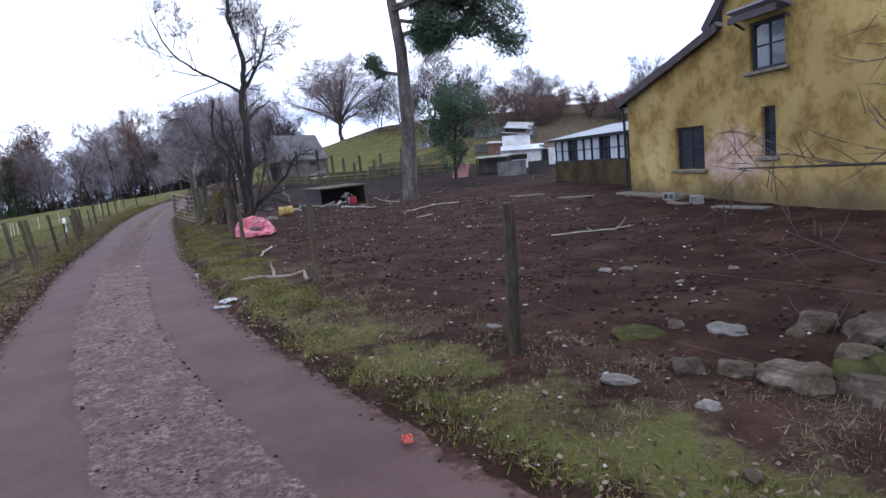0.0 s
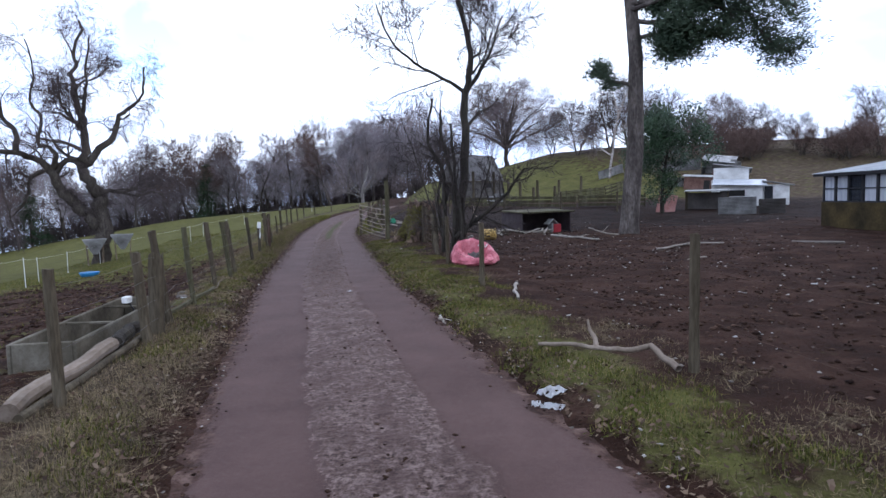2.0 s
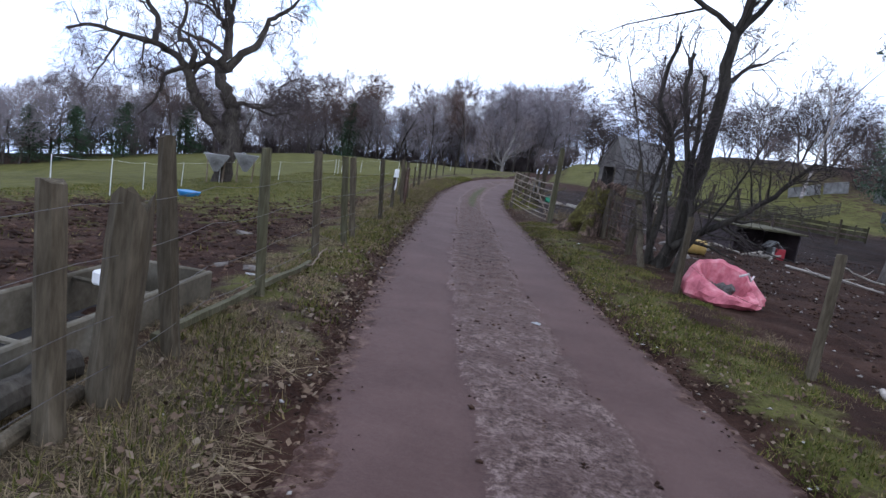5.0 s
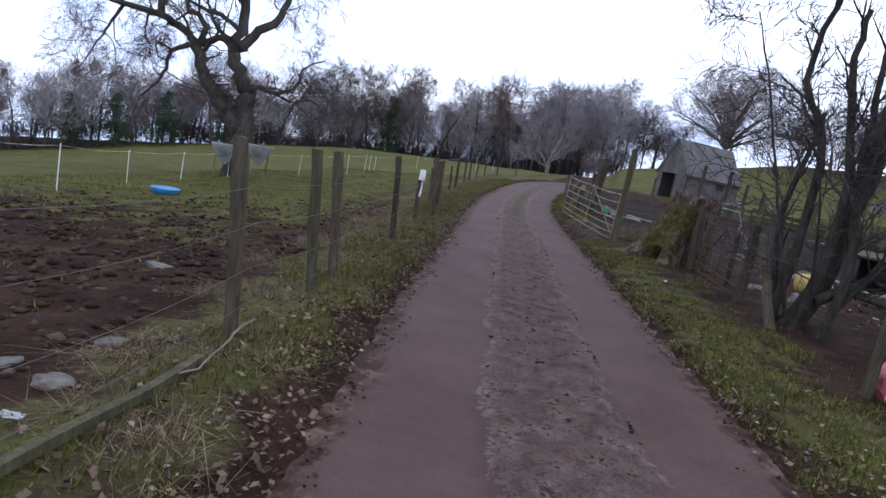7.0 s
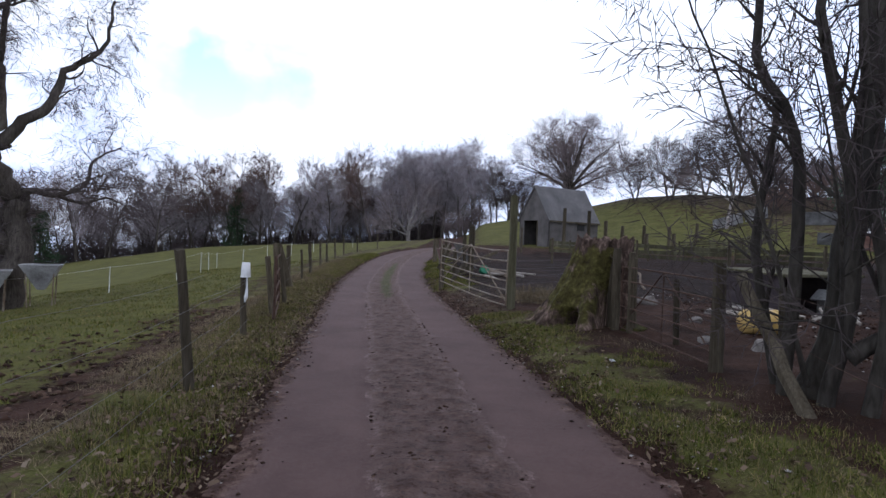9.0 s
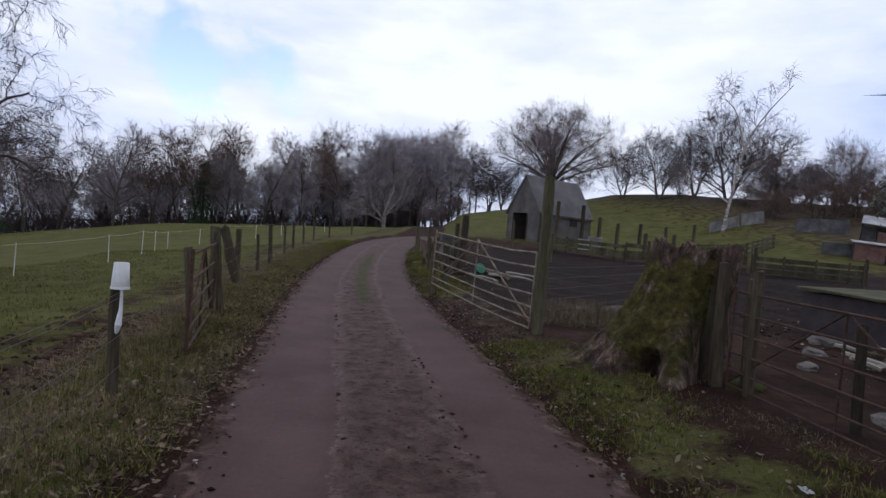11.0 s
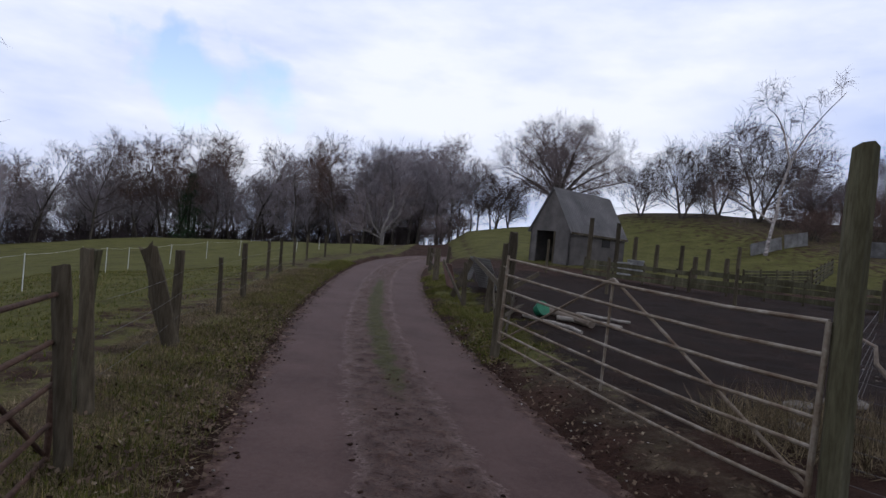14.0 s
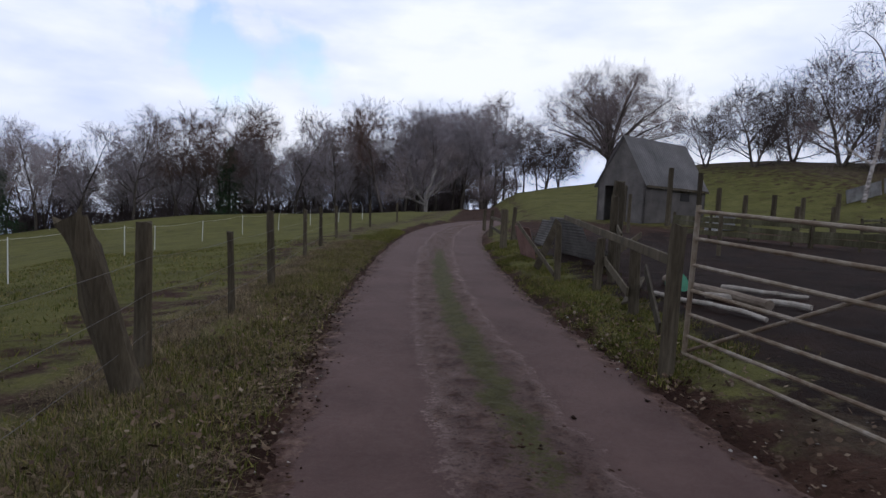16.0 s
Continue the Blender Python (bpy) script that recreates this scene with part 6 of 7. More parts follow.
sheet = tagged(part("metal_sheet", boxed((1.5, 0.02, 0.8), Matrix.Translation((0.75, 0, 0.4)), 0.004), M_RUSTSHEET), "brown rusty sheet leaning on the fence", "metal sheet")
sheet.matrix_world = ground_line(-1.3, 41.5, -1.0, 39.8) @ pose(0, 0, 0, 16, 0, 0)
M_OLDSHEET = rough_mat("dull_sheet", [(0.3, (0.12, 0.112, 0.105)), (0.7, (0.25, 0.238, 0.225))], 2, 18, (0.6, 0.58, 0.55), 0.6, 0.75, 0.3, 0.004)
for label, x0, y0, x1, y1, h, tilt in (("dull grey iron sheet leaning in the broken fence", -0.3, 40.9, 0.2, 39.3, 1.05, 24), ("bent grey iron sheet propped on fence rails", -0.75, 44.2, -0.5, 42.9, 0.8, -18), ("dull grey iron sheet fallen in the fence gap", 0.15, 38.9, 0.4, 37.6, 0.7, 38)):
    corrugated("iron_sheet", label, math.hypot(x1 - x0, y1 - y0), h, ground_line(x0, y0, x1, y1, -0.02) @ pose(0, 0, 0, tilt, 0, 0), M_OLDSHEET, upright=False)
M_GREEN = rough_mat("green_plastic", [(0.3, (0.01, 0.10, 0.055)), (0.7, (0.02, 0.19, 0.10))], 3, 20, (0.7, 0.7, 0.7), 0.5, 0.45, 0.1, 0.002)
tub = thing("plastic_tub", "green plastic tub lying in the yard", "tub", Matrix.Translation(g3(0.55, 34.8, 0.1)) @ pose(0, 0, 0, 62, 0, 30) @ Matrix.Scale(0.65, 4))
part("body", tube(bmesh.new(), [(0, 0, 0), (0, 0, 0.15), (0, 0, 0.3)], [0.19, 0.22, 0.24], 18), M_GREEN, tub, smooth=True)
part("rim", tube(bmesh.new(), [(0, 0, 0.28), (0, 0, 0.31)], 0.255, 18), M_GREEN, tub)
log("cut_log", "pale debarked log lying in the yard", g3(0.75, 35.6, 0.08), g3(1.35, 33.3, 0.08), 0.075, 0.07, M_LOG, seed=11)
log("cut_log", "pale branch piled with logs", g3(0.9, 34.2, 0.06), g3(1.9, 33.4, 0.05), 0.05, 0.04, M_STICK, seed=12)
log("cut_log", "forked pale branch in the yard mud", g3(1.5, 35.2, 0.05), g3(2.4, 34.4, 0.05), 0.04, 0.03, M_STICK, seed=13)
log("cut_log", "thin branch under the log heap", g3(0.2, 34.6, 0.05), g3(1.0, 32.6, 0.05), 0.035, 0.03, M_STICK, seed=14)
log("leaning_branch", "bleached branch propped on the yard fence", g3(5.3, 31.0, 0.0), (4.9, 31.8, gz(5, 31.5) + 1.15), 0.038, 0.022, M_LOG, 8, 0.05, seed=15, cat="branch")

# stout posts along the yard before the shed
for x, y, h in ((6.4, 54.6, 2.7), (8.4, 56.4, 2.6), (9.9, 57.8, 1.9), (10.9, 57.0, 1.6), (12.6, 57.6, 1.6), (15.0, 59.5, 1.5), (17.4, 60.5, 1.5), (11.5, 53.0, 1.3), (13.5, 53.8, 1.3), (4.0, 42.0, 1.2), (7.6, 40.6, 1.2), (11.0, 39.0, 1.2), (14.2, 37.6, 1.2), (3.0, 48.0, 1.4)):
    fence_post(x, y, h, 0.13 if y > 52 else 0.06, lean=0.01 * math.sin(x * 3), label="dark stout timber post in the farmyard", group="yard posts", jag=0.03)


def pallet_fence(label, x0, y0, x1, y1, n=6, h=0.85, mat=None):
    """A fence panel of level boards on uprights."""
    m = ground_line(x0, y0, x1, y1)
    ln = math.hypot(x1 - x0, y1 - y0)
    root = thing("board_fence", label, "fence", m, "yard fence panels")
    for k in range(n):
        part("board", boxed((ln, 0.025, h / n * 0.72), Matrix.Translation((ln / 2, 0.012 * (k % 2), 0.06 + h * (k + 0.5) / n)) @ pose(0, 0, 0, 0, 0.8 * math.sin(k * 3 + x0), 0), 0.004), mat or M_POST_GREEN, root)
    for k in range(int(ln / 1.3) + 2):
        part("upright", boxed((0.08, 0.07, h + 0.22), Matrix.Translation((min(k * 1.3, ln), 0.06, (h + 0.1) / 2 - 0.05)), 0.005), M_POST, root)


pallet_fence("grey board fence across the yard", 12.9, 50.6, 17.7, 53.2)
pallet_fence("grey board fence across the yard", 17.9, 53.4, 22.4, 58.8, 6, 0.9)
pallet_fence("grey board fence behind the shelter", 8.0, 45.0, 13.0, 43.6, 3, 0.8)
pallet_fence("grey board fence behind the shelter", 13.2, 43.5, 17.6, 42.6, 3, 0.8)
pallet_fence("weathered boards round the hen run", 4.6, 48.0, 8.0, 45.2, 3, 0.7)
for x0, y0, x1, y1, h in ((20.4, 64.9, 23.6, 66.6, 1.0), (23.8, 66.8, 26.4, 68.2, 1.1), (27.0, 64.6, 30.6, 63.6, 1.15), (30.7, 60.8, 33.0, 60.0, 1.2), (24.5, 57.0, 27.0, 56.0, 0.9)):
    corrugated("iron_sheet", "grey corrugated iron sheet fencing the pens", math.hypot(x1 - x0, y1 - y0), h, ground_line(x0, y0, x1, y1, -0.03), upright=False)
pen = thing("iron_pen", "corrugated iron pen with a bright sheet roof", "pen", ground_line(29.2, 60.4, 31.7, 58.7))
part("back_panel", boxed((2.9, 0.05, 1.7), Matrix.Translation((1.45, 1.5, 0.85))), M_CORR, pen)
part("side_panel", boxed((0.05, 1.5, 1.6), Matrix.Translation((0.03, 0.75, 0.8))), M_DARK, pen)
part("roof", boxed((3.0, 1.8, 0.05), Matrix.Translation((1.45, 0.6, 1.75)) @ pose(0, 0, 0, 22, 3, 0)), M_CORR, pen)
part("side_panel", boxed((0.5, 0.05, 1.7), Matrix.Translation((2.8, 0.02, 0.85))), M_CORR, pen)
part("front_panel", boxed((1.7, 0.05, 1.0), Matrix.Translation((1.9, 0, 0.5))), M_RUSTSHEET, pen)
rust_hut = thing("rusty_hut", "low brown rusty sheet hut among the pens", "hut", ground_line(25.3, 55.0, 27.6, 53.8))
part("front_panel", boxed((2.5, 0.05, 1.2), Matrix.Translation((1.25, 0, 0.6))), M_RUSTSHEET, rust_hut)
part("side_panel", boxed((0.05, 1.4, 1.2), Matrix.Translation((0.03, 0.7, 0.6))), M_DARK, rust_hut)
part("roof", boxed((2.8, 1.8, 0.05), Matrix.Translation((1.25, 0.7, 1.28)) @ pose(0, 0, 0, 6, 0, 0)), M_CORR, rust_hut)
part("door", boxed((0.5, 0.04, 0.9), Matrix.Translation((1.9, -0.05, 0.45)), 0.01), M_DARK, rust_hut)
panel = tagged(part("brick_red_panel", boxed((1.3, 0.06, 1.3), Matrix.Translation((0.65, 0, 0.65)), 0.01), M_PINK), "brick-red board panel standing in the pens", "board")
panel.matrix_world = ground_line(28.2, 54.0, 29.4, 53.2)
for x, y, s in ((8.5, 53.2, 0.7), (7.7, 52.4, 0.6)):
    c = thing("crate", "pale grey plastic crate in the yard", "crate", Matrix.Translation(g3(x, y, 0.0)))
    part("body", boxed((s, s * 0.7, s), Matrix.Translation((0, 0, s / 2)), 0.02), M_CORR, c)
    part("rim", boxed((s + 0.04, s * 0.7 + 0.04, 0.06), Matrix.Translation((0, 0, s + 0.01)), 0.01), M_CORR, c)

# wooden debris before the shelter
dr = random.Random(44)
for k in range(16):
    x, y = dr.uniform(5.2, 7.4), dr.uniform(24.2, 26.0)
    a = dr.uniform(0, 3.14)
    ln = dr.uniform(0.3, 1.1)
    log("scrap_wood", "grey broken timber scattered by the shelter", g3(x, y, 0.05), g3(x + ln * math.cos(a), y + ln * math.sin(a), 0.06 + dr.uniform(0, 0.2)), 0.035, 0.03, M_STICK if k % 3 else M_POST, 5, 0.01, seed=k, cat="timber")


def branch(label, pts, r0, r1, mat, seed=0, fork=2):
    root = Limbs(seed)
    P = [Vector(p) for p in pts]
    fine = []
    for a, b in zip(P, P[1:]):
        fine += [a.lerp(b, t / 4) + Vector((root.r.gauss(0, 0.018), root.r.gauss(0, 0.018), root.r.gauss(0, 0.008))) for t in range(4)]
    fine.append(P[-1])
    n = len(fine)
    root.tube(fine, [r0 + (r1 - r0) * k / (n - 1) for k in range(n)], 7, False)
    for k in range(fork):
        p = fine[int(n * (0.4 + 0.25 * k))]
        root.limb(p, Vector((root.r.uniform(-1, 1), root.r.uniform(-1, 1), 0.25)).normalized(), 0.35, r1, r1 * 0.4, 3, 0.15, 0, 5)
    ob = link_mesh("fallen_branch", root.wood[0], root.wood[1], mat, smooth=True)
    return tagged(ob, label, "branch")


branch("long pale branch lying in the yard", [g3(7.4, 23.2, 0.05), g3(7.9, 21.8, 0.07), g3(8.5, 20.4, 0.05)], 0.045, 0.025, M_STICK, 1)
branch("white stick lying in the mud", [g3(4.55, 11.8, 0.04), g3(4.5, 11.0, 0.05), g3(4.38, 9.95, 0.03)], 0.03, 0.025, M_STICK, 2, 0)
branch("knobbly grey branch on the verge", [g3(4.2, 6.85, 0.05), g3(4.6, 6.55, 0.09), g3(4.95, 6.4, 0.06), g3(5.25, 6.3, 0.12), g3(5.3, 5.68, 0.05)], 0.022, 0.034, M_LOG, 3, 1)
branch("small forked twig at the road edge", [g3(3.1, 9.15, 0.04), g3(3.1, 8.9, 0.05), g3(3.18, 8.68, 0.03)], 0.018, 0.01, M_STICK, 4, 1)
branch("crooked stick lying across the yard", [g3(9.2, 17.0, 0.04), g3(10.4, 17.6, 0.05), g3(11.2, 17.3, 0.04)], 0.03, 0.02, M_STICK, 5)
branch("bleached stick near the pine", [g3(9.0, 14.5, 0.03), g3(9.6, 14.8, 0.05)], 0.022, 0.018, M_STICK, 6, 0)
branch("thin bent stick near the wall footing", [g3(10.5, 7.6, 0.03), g3(11.6, 7.2, 0.04), g3(12.3, 7.3, 0.04)], 0.018, 0.012, M_STICK, 7)
branch("grey branch beside the pine", [g3(10.2, 24.0, 0.04), g3(9.6, 23.6, 0.1), g3(9.0, 23.9, 0.3)], 0.03, 0.015, M_STICK, 8)
branch("bare branch in the trampled paddock", [g3(-1.25, 11.9, 0.06), g3(-1.35, 12.4, 0.05), g3(-1.42, 12.85, 0.12)], 0.007, 0.009, M_LOG, 9, 0)

# ---- stones of the tumbled wall, and pale slabs ----
M_STONE = rough_mat("mossy_stone", [(0.3, (0.032, 0.026, 0.012)), (0.48, (0.07, 0.052, 0.036)), (0.7, (0.185, 0.15, 0.122))], 3.5, 26, (0.55, 0.55, 0.5), 0.6, 0.9, 0.6, 0.02, random=0.3)
M_SLAB = rough_mat("pale_stone", [(0.3, (0.085, 0.072, 0.062)), (0.7, (0.2, 0.178, 0.158))], 4, 26, (0.6, 0.6, 0.58), 0.6, 0.85, 0.5, 0.01, random=0.2)
M_MOSS = rough_mat("moss", [(0.3, (0.02, 0.018, 0.006)), (0.7, (0.07, 0.066, 0.018))], 6, 40, (0.5, 0.5, 0.4), 0.7, 0.95, 0.8, 0.02)


def stone(x, y, s, flat, mat, label, seed, cat="stone", group="loose stones"):
    r = random.Random(seed)
    bm = bmesh.new()
    bmesh.ops.create_icosphere(bm, subdivisions=3, radius=1.0)
    off = Vector((r.uniform(0, 50), r.uniform(0, 50), 0))
    for v in bm.verts:
        q = v.co.copy()
        v.co = Vector((q.x * s, q.y * s * 0.75, q.z * s * flat)) * (1 + 0.4 * noise.noise(q * 1.3 + off) + 0.13 * noise.noise(q * 4.0 + off))
        v.co.z = min(v.co.z, s * flat * 0.62)
    ob = part("stone", bm, mat)
    ob.matrix_world = Matrix.Translation(g3(x, y, s * flat * 0.06)) @ pose(0, 0, 0, r.uniform(-12, 12), r.uniform(-12, 12), r.uniform(0, 180))
    return tagged(ob, label, cat, group)


for k, (x, y, s, f) in enumerate([(8.0, -0.39, 0.26, 0.8), (8.28, -0.6, 0.3, 0.7), (8.5, -0.98, 0.42, 0.75), (9.64, -0.04, 0.4, 0.7), (9.31, -0.12, 0.2, 0.6), (9.19, -0.83, 0.36, 0.8), (9.77, -0.54, 0.5, 0.8), (8.73, -1.33, 0.36, 0.8), (8.65, 0.66, 0.18, 0.6), (10.4, -0.9, 0.5, 0.8), (9.4, -1.9, 0.5, 0.8), (7.3, -1.9, 0.12, 0.6)]):
    stone(x, y, s * 0.58, f * 1.1, M_STONE, "rough mossy field stone from a tumbled wall", 100 + k, group="wall stones")
for k, (x, y, s, f) in enumerate([(7.4, -0.42, 0.15, 0.4), (7.67, -1.09, 0.08, 0.5), (8.93, 0.29, 0.19, 0.4), (7.1, 1.6, 0.09, 0.4), (9.7, 3.9, 0.12, 0.25), (10.05, 3.9, 0.1, 0.25), (8.75, 6.95, 0.07, 0.4), (11.2, 2.95, 0.09, 0.4), (10.0, 2.5, 0.08, 0.4), (12.5, 4.5, 0.1, 0.3), (5.9, 26.4, 0.3, 0.5), (4.2, 27.0, 0.3, 0.6), (5.1, 25.4, 0.2, 0.5), (4.4, 24.4, 0.16, 0.5), (2.3, 28.2, 0.22, 0.6), (3.0, 28.6, 0.26, 0.5), (1.9, 27.6, 0.15, 0.5), (3.7, 21.9, 0.2, 0.6), (4.4, 21.5, 0.28, 0.6), (-3.3, 14.2, 0.13, 0.4), (-2.0, 12.2, 0.09, 0.5), (-1.75, 11.6, 0.1, 0.6), (-2.2, 11.7, 0.08, 0.5)]):
    stone(x, y, s, f, M_SLAB, "pale broken stone lying in mud", 200 + k)
for k, (x, y, s) in enumerate([(8.2, 0.62, 0.22), (9.0, -1.15, 0.34), (9.3, -1.3, 0.45), (9.9, -1.0, 0.55), (10.6, -1.6, 0.5), (2.9, 23.0, 0.25)]):
    stone(x, y, s, 0.35, M_MOSS, "cushion of green moss over a stone", 300 + k, "moss", "moss cushions")

# concrete blocks and slabs at the foot of the house
M_BLOCK = rough_mat("grey_block", [(0.3, (0.15, 0.14, 0.13)), (0.7, (0.28, 0.265, 0.25))], 4, 30, (0.6, 0.6, 0.6), 0.6, 0.9, 0.5, 0.006)


def block(x, y, turn):
    bm = wall_with_holes([(0, 0), (0.44, 0), (0.44, 0.215), (0, 0.215)], [(0.04, 0.2, 0.04, 0.175), (0.24, 0.4, 0.04, 0.175)], 0.2, 0.0)
    ob = part("concrete_block", bm, M_BLOCK)
    ob.matrix_world = Matrix.Translation(g3(x, y, 0.0)) @ Matrix.Rotation(radians(turn), 4, "Z")
    tagged(ob, "hollow grey concrete block by the house wall", "concrete block", "concrete blocks")


block(15.6, 10.6, 8)
block(15.5, 9.5, -14)
for x, y, l_, w_, t_ in ((15.6, 8.0, 1.5, 0.3, 10), (15.3, 10.0, 0.9, 0.2, -6), (14.4, 14.2, 1.2, 0.3, 50), (14.0, 17.5, 1.3, 0.25, 60)):
    ob = tagged(part("paving_slab", boxed((w_, l_, 0.05), Matrix.Translation((0, 0, 0.025)), 0.008), M_SLAB), "pale slab lying in the muddy yard", "slab")
    ob.matrix_world = Matrix.Translation(g3(x, y, 0.0)) @ Matrix.Rotation(radians(t_), 4, "Z")

# ---- litter ----
M_LITTER = plain_mat("white_litter", (0.62, 0.62, 0.62), 0.6)
M_ORANGE = plain_mat("orange_litter", (0.6, 0.10, 0.07), 0.5)


def scrap(name, label, x, y, size, mat, seed):
    r = random.Random(seed)
    bm = bmesh.new()
    n = 7
    grid = [[bm.verts.new((size * (i / n - 0.5), size * 0.6 * (j / n - 0.5), 0.03 + 0.35 * size * abs(noise.noise(Vector((i * 0.6, j * 0.6, seed)))))) for i in range(n + 1)] for j in range(n + 1)]
    for j in range(n):
        for i in range(n):
            if (i + j * 3 + seed) % 11:
                bm.faces.new((grid[j][i], grid[j][i + 1], grid[j + 1][i + 1], grid[j + 1][i]))
    bmesh.ops.solidify(bm, geom=bm.faces[:], thickness=0.004)
    ob = part(name, bm, mat)
    ob.matrix_world = Matrix.Translation(g3(x, y, 0.0)) @ Matrix.Rotation(r.uniform(0, 6), 4, "Z")
    tagged(ob, label, "litter")


scrap("plastic_litter", "crumpled white plastic litter on the verge", 4.07, 5.4, 0.26, M_LITTER, 1)
scrap("plastic_litter", "torn white plastic scrap at the road edge", 4.02, 5.1, 0.18, M_LITTER, 2)
scrap("plastic_litter", "torn white plastic scrap at the road edge", 3.9, 5.22, 0.13, M_LITTER, 3)
scrap("orange_wrapper", "small crumpled orange wrapper at the road edge", 5.73, -0.48, 0.13, M_ORANGE, 4)
for k, (x, y) in enumerate([(-1.55, 11.2), (1.35, 12.0), (5.6, 21.5), (1.9, 20.2), (13.0, 12.0), (9.5, 10.4)]):
    scrap("plastic_litter", "small pale scrap of litter on the ground", x, y, 0.1, M_LITTER, 10 + k)

# ---- pasture things ----
M_BLUE = rough_mat("blue_plastic", [(0.3, (0.02, 0.14, 0.33)), (0.7, (0.04, 0.24, 0.48))], 3, 20, (0.7, 0.7, 0.7), 0.5, 0.4, 0.1, 0.002)
tub2 = thing("water_tub", "round shallow blue plastic tub in the pasture", "tub", Matrix.Translation(g3(-8.6, 20.6, 0.0)) @ Matrix.Scale(0.8, 4))
part("body", tube(bmesh.new(), [(0, 0, 0), (0, 0, 0.12), (0, 0, 0.16)], [0.3, 0.36, 0.36], 22), M_BLUE, tub2, smooth=True)
part("rim", tube(bmesh.new(), [(0, 0, 0.15), (0, 0, 0.18)], 0.38, 22), M_BLUE, tub2)


def hay_feeder(x, y, turn):
    root = thing("hay_feeder", "grey sheet-metal wedge feeder on legs under the tree", "feeder", Matrix.Translation(g3(x, y, 0.0)) @ Matrix.Rotation(radians(turn), 4, "Z"), "feeders")
    bm = bmesh.new()
    top = [bm.verts.new(v) for v in ((-0.48, -0.32, 1.2), (0.48, -0.32, 1.2), (0.48, 0.32, 1.2), (-0.48, 0.32, 1.2))]
    low = [bm.verts.new(v) for v in ((-0.08, -0.08, 0.5), (0.08, -0.08, 0.5), (0.08, 0.08, 0.5), (-0.08, 0.08, 0.5))]
    for k in range(4):
        bm.faces.new((top[k], top[(k + 1) % 4], low[(k + 1) % 4], low[k]))
    bm.faces.new(low)
    bmesh.ops.recalc_face_normals(bm, faces=bm.faces)
    bmesh.ops.solidify(bm, geom=bm.faces[:], thickness=0.015)
    part("hopper", bm, M_CORR, root)
    for sx in (-1, 1):
        for sy in (-1, 1):
            part("leg", bar((sx * 0.3, sy * 0.2, 0.0), (sx * 0.34, sy * 0.24, 1.15), 0.02, 6), M_STEEL, root)


hay_feeder(-12.9, 28.7, 35)
hay_feeder(-11.9, 29.3, 25)
M_TAPE = plain_mat("white_tape", (0.62, 0.62, 0.6), 0.5)
stakes = [(-8.9, 16.3), (-9.4, 18.6), (-12.0, 23.2), (-12.9, 26.5), (-12.8, 28.9), (-12.2, 33.0), (-11.6, 36.6), (-12.0, 39.6), (-13.2, 43.2), (-14.6, 47.5), (-14.4, 51.0), (-14.0, 54.5), (-13.4, 58.0), (-12.6, 61.5), (-11.6, 64.5), (-10.6, 67.5)]
for x, y in stakes:
    ob = tagged(part("fence_stake", post_mesh(0.92, 0.011, 6, int(y), 0.03 * math.sin(y), 0.0), M_TAPE), "thin white plastic electric-fence stake", "fence stake", "electric fence stakes")
    ob.matrix_world = Matrix.Translation(g3(x, y))
for (xa, ya), (xb, yb) in zip(stakes, stakes[1:]):
    wire("fence_tape", "white electric-fence tape between stakes", sag(g3(xa, ya, 0.88), g3(xb, yb, 0.88), 4), 0.003, M_TAPE)

# bucket on the short post, with twine
bk = thing("bucket", "white plastic bucket upturned on a fence post", "bucket", Matrix.Translation(g3(-3.0, 21.1, 0.84)) @ Matrix.Diagonal((0.58, 0.58, 0.85, 1)))
part("body", tube(bmesh.new(), [(0, 0, 0), (0, 0, 0.1), (0, 0, 0.24)], [0.115, 0.108, 0.095], 18), M_WHITE, bk, smooth=True)
part("rim", tube(bmesh.new(), [(0, 0, 0.0), (0, 0, 0.02)], 0.122, 18), M_WHITE, bk)
part("rag", tube(bmesh.new(), [(0.05, -0.05, 0.0), (0.06, -0.06, -0.18), (0.05, -0.08, -0.32), (0.02, -0.06, -0.4)], [0.015, 0.025, 0.045, 0.02], 7), M_LITTER, bk, "knotted pale rag tied to the post")
# field gate on the pasture side
metal_gate("pasture_gate", "brown tubular gate in the pasture fence", 3.05, 1.0, 5, between((-3.05, 22.55, 0.16), (-3.9, 25.45, 0.14)), M_RUST, 0.016)
fence_post(-5.02, 29.8, 1.15, 0.065, lean=-0.02)
fence_post(-4.38, 26.5, 1.25, 0.05, mat=M_POST_GREEN, lean=0.06)
# drinker on its side behind the stout post
pump = thing("trough_valve", "small white and grey ball valve box on the trough", "valve", Matrix.Translation((-1.5, 9.1, 0.38)))
part("box", boxed((0.1, 0.14, 0.1), Matrix.Translation((0, 0, 0.05)), 0.015), M_WHITE, pump)
part("pipe", tube(bmesh.new(), [(0.0, 0.02, 0.02), (0.06, 0.06, -0.1), (0.05, 0.1, -0.3)], 0.012, 6), M_BLACK, pump)

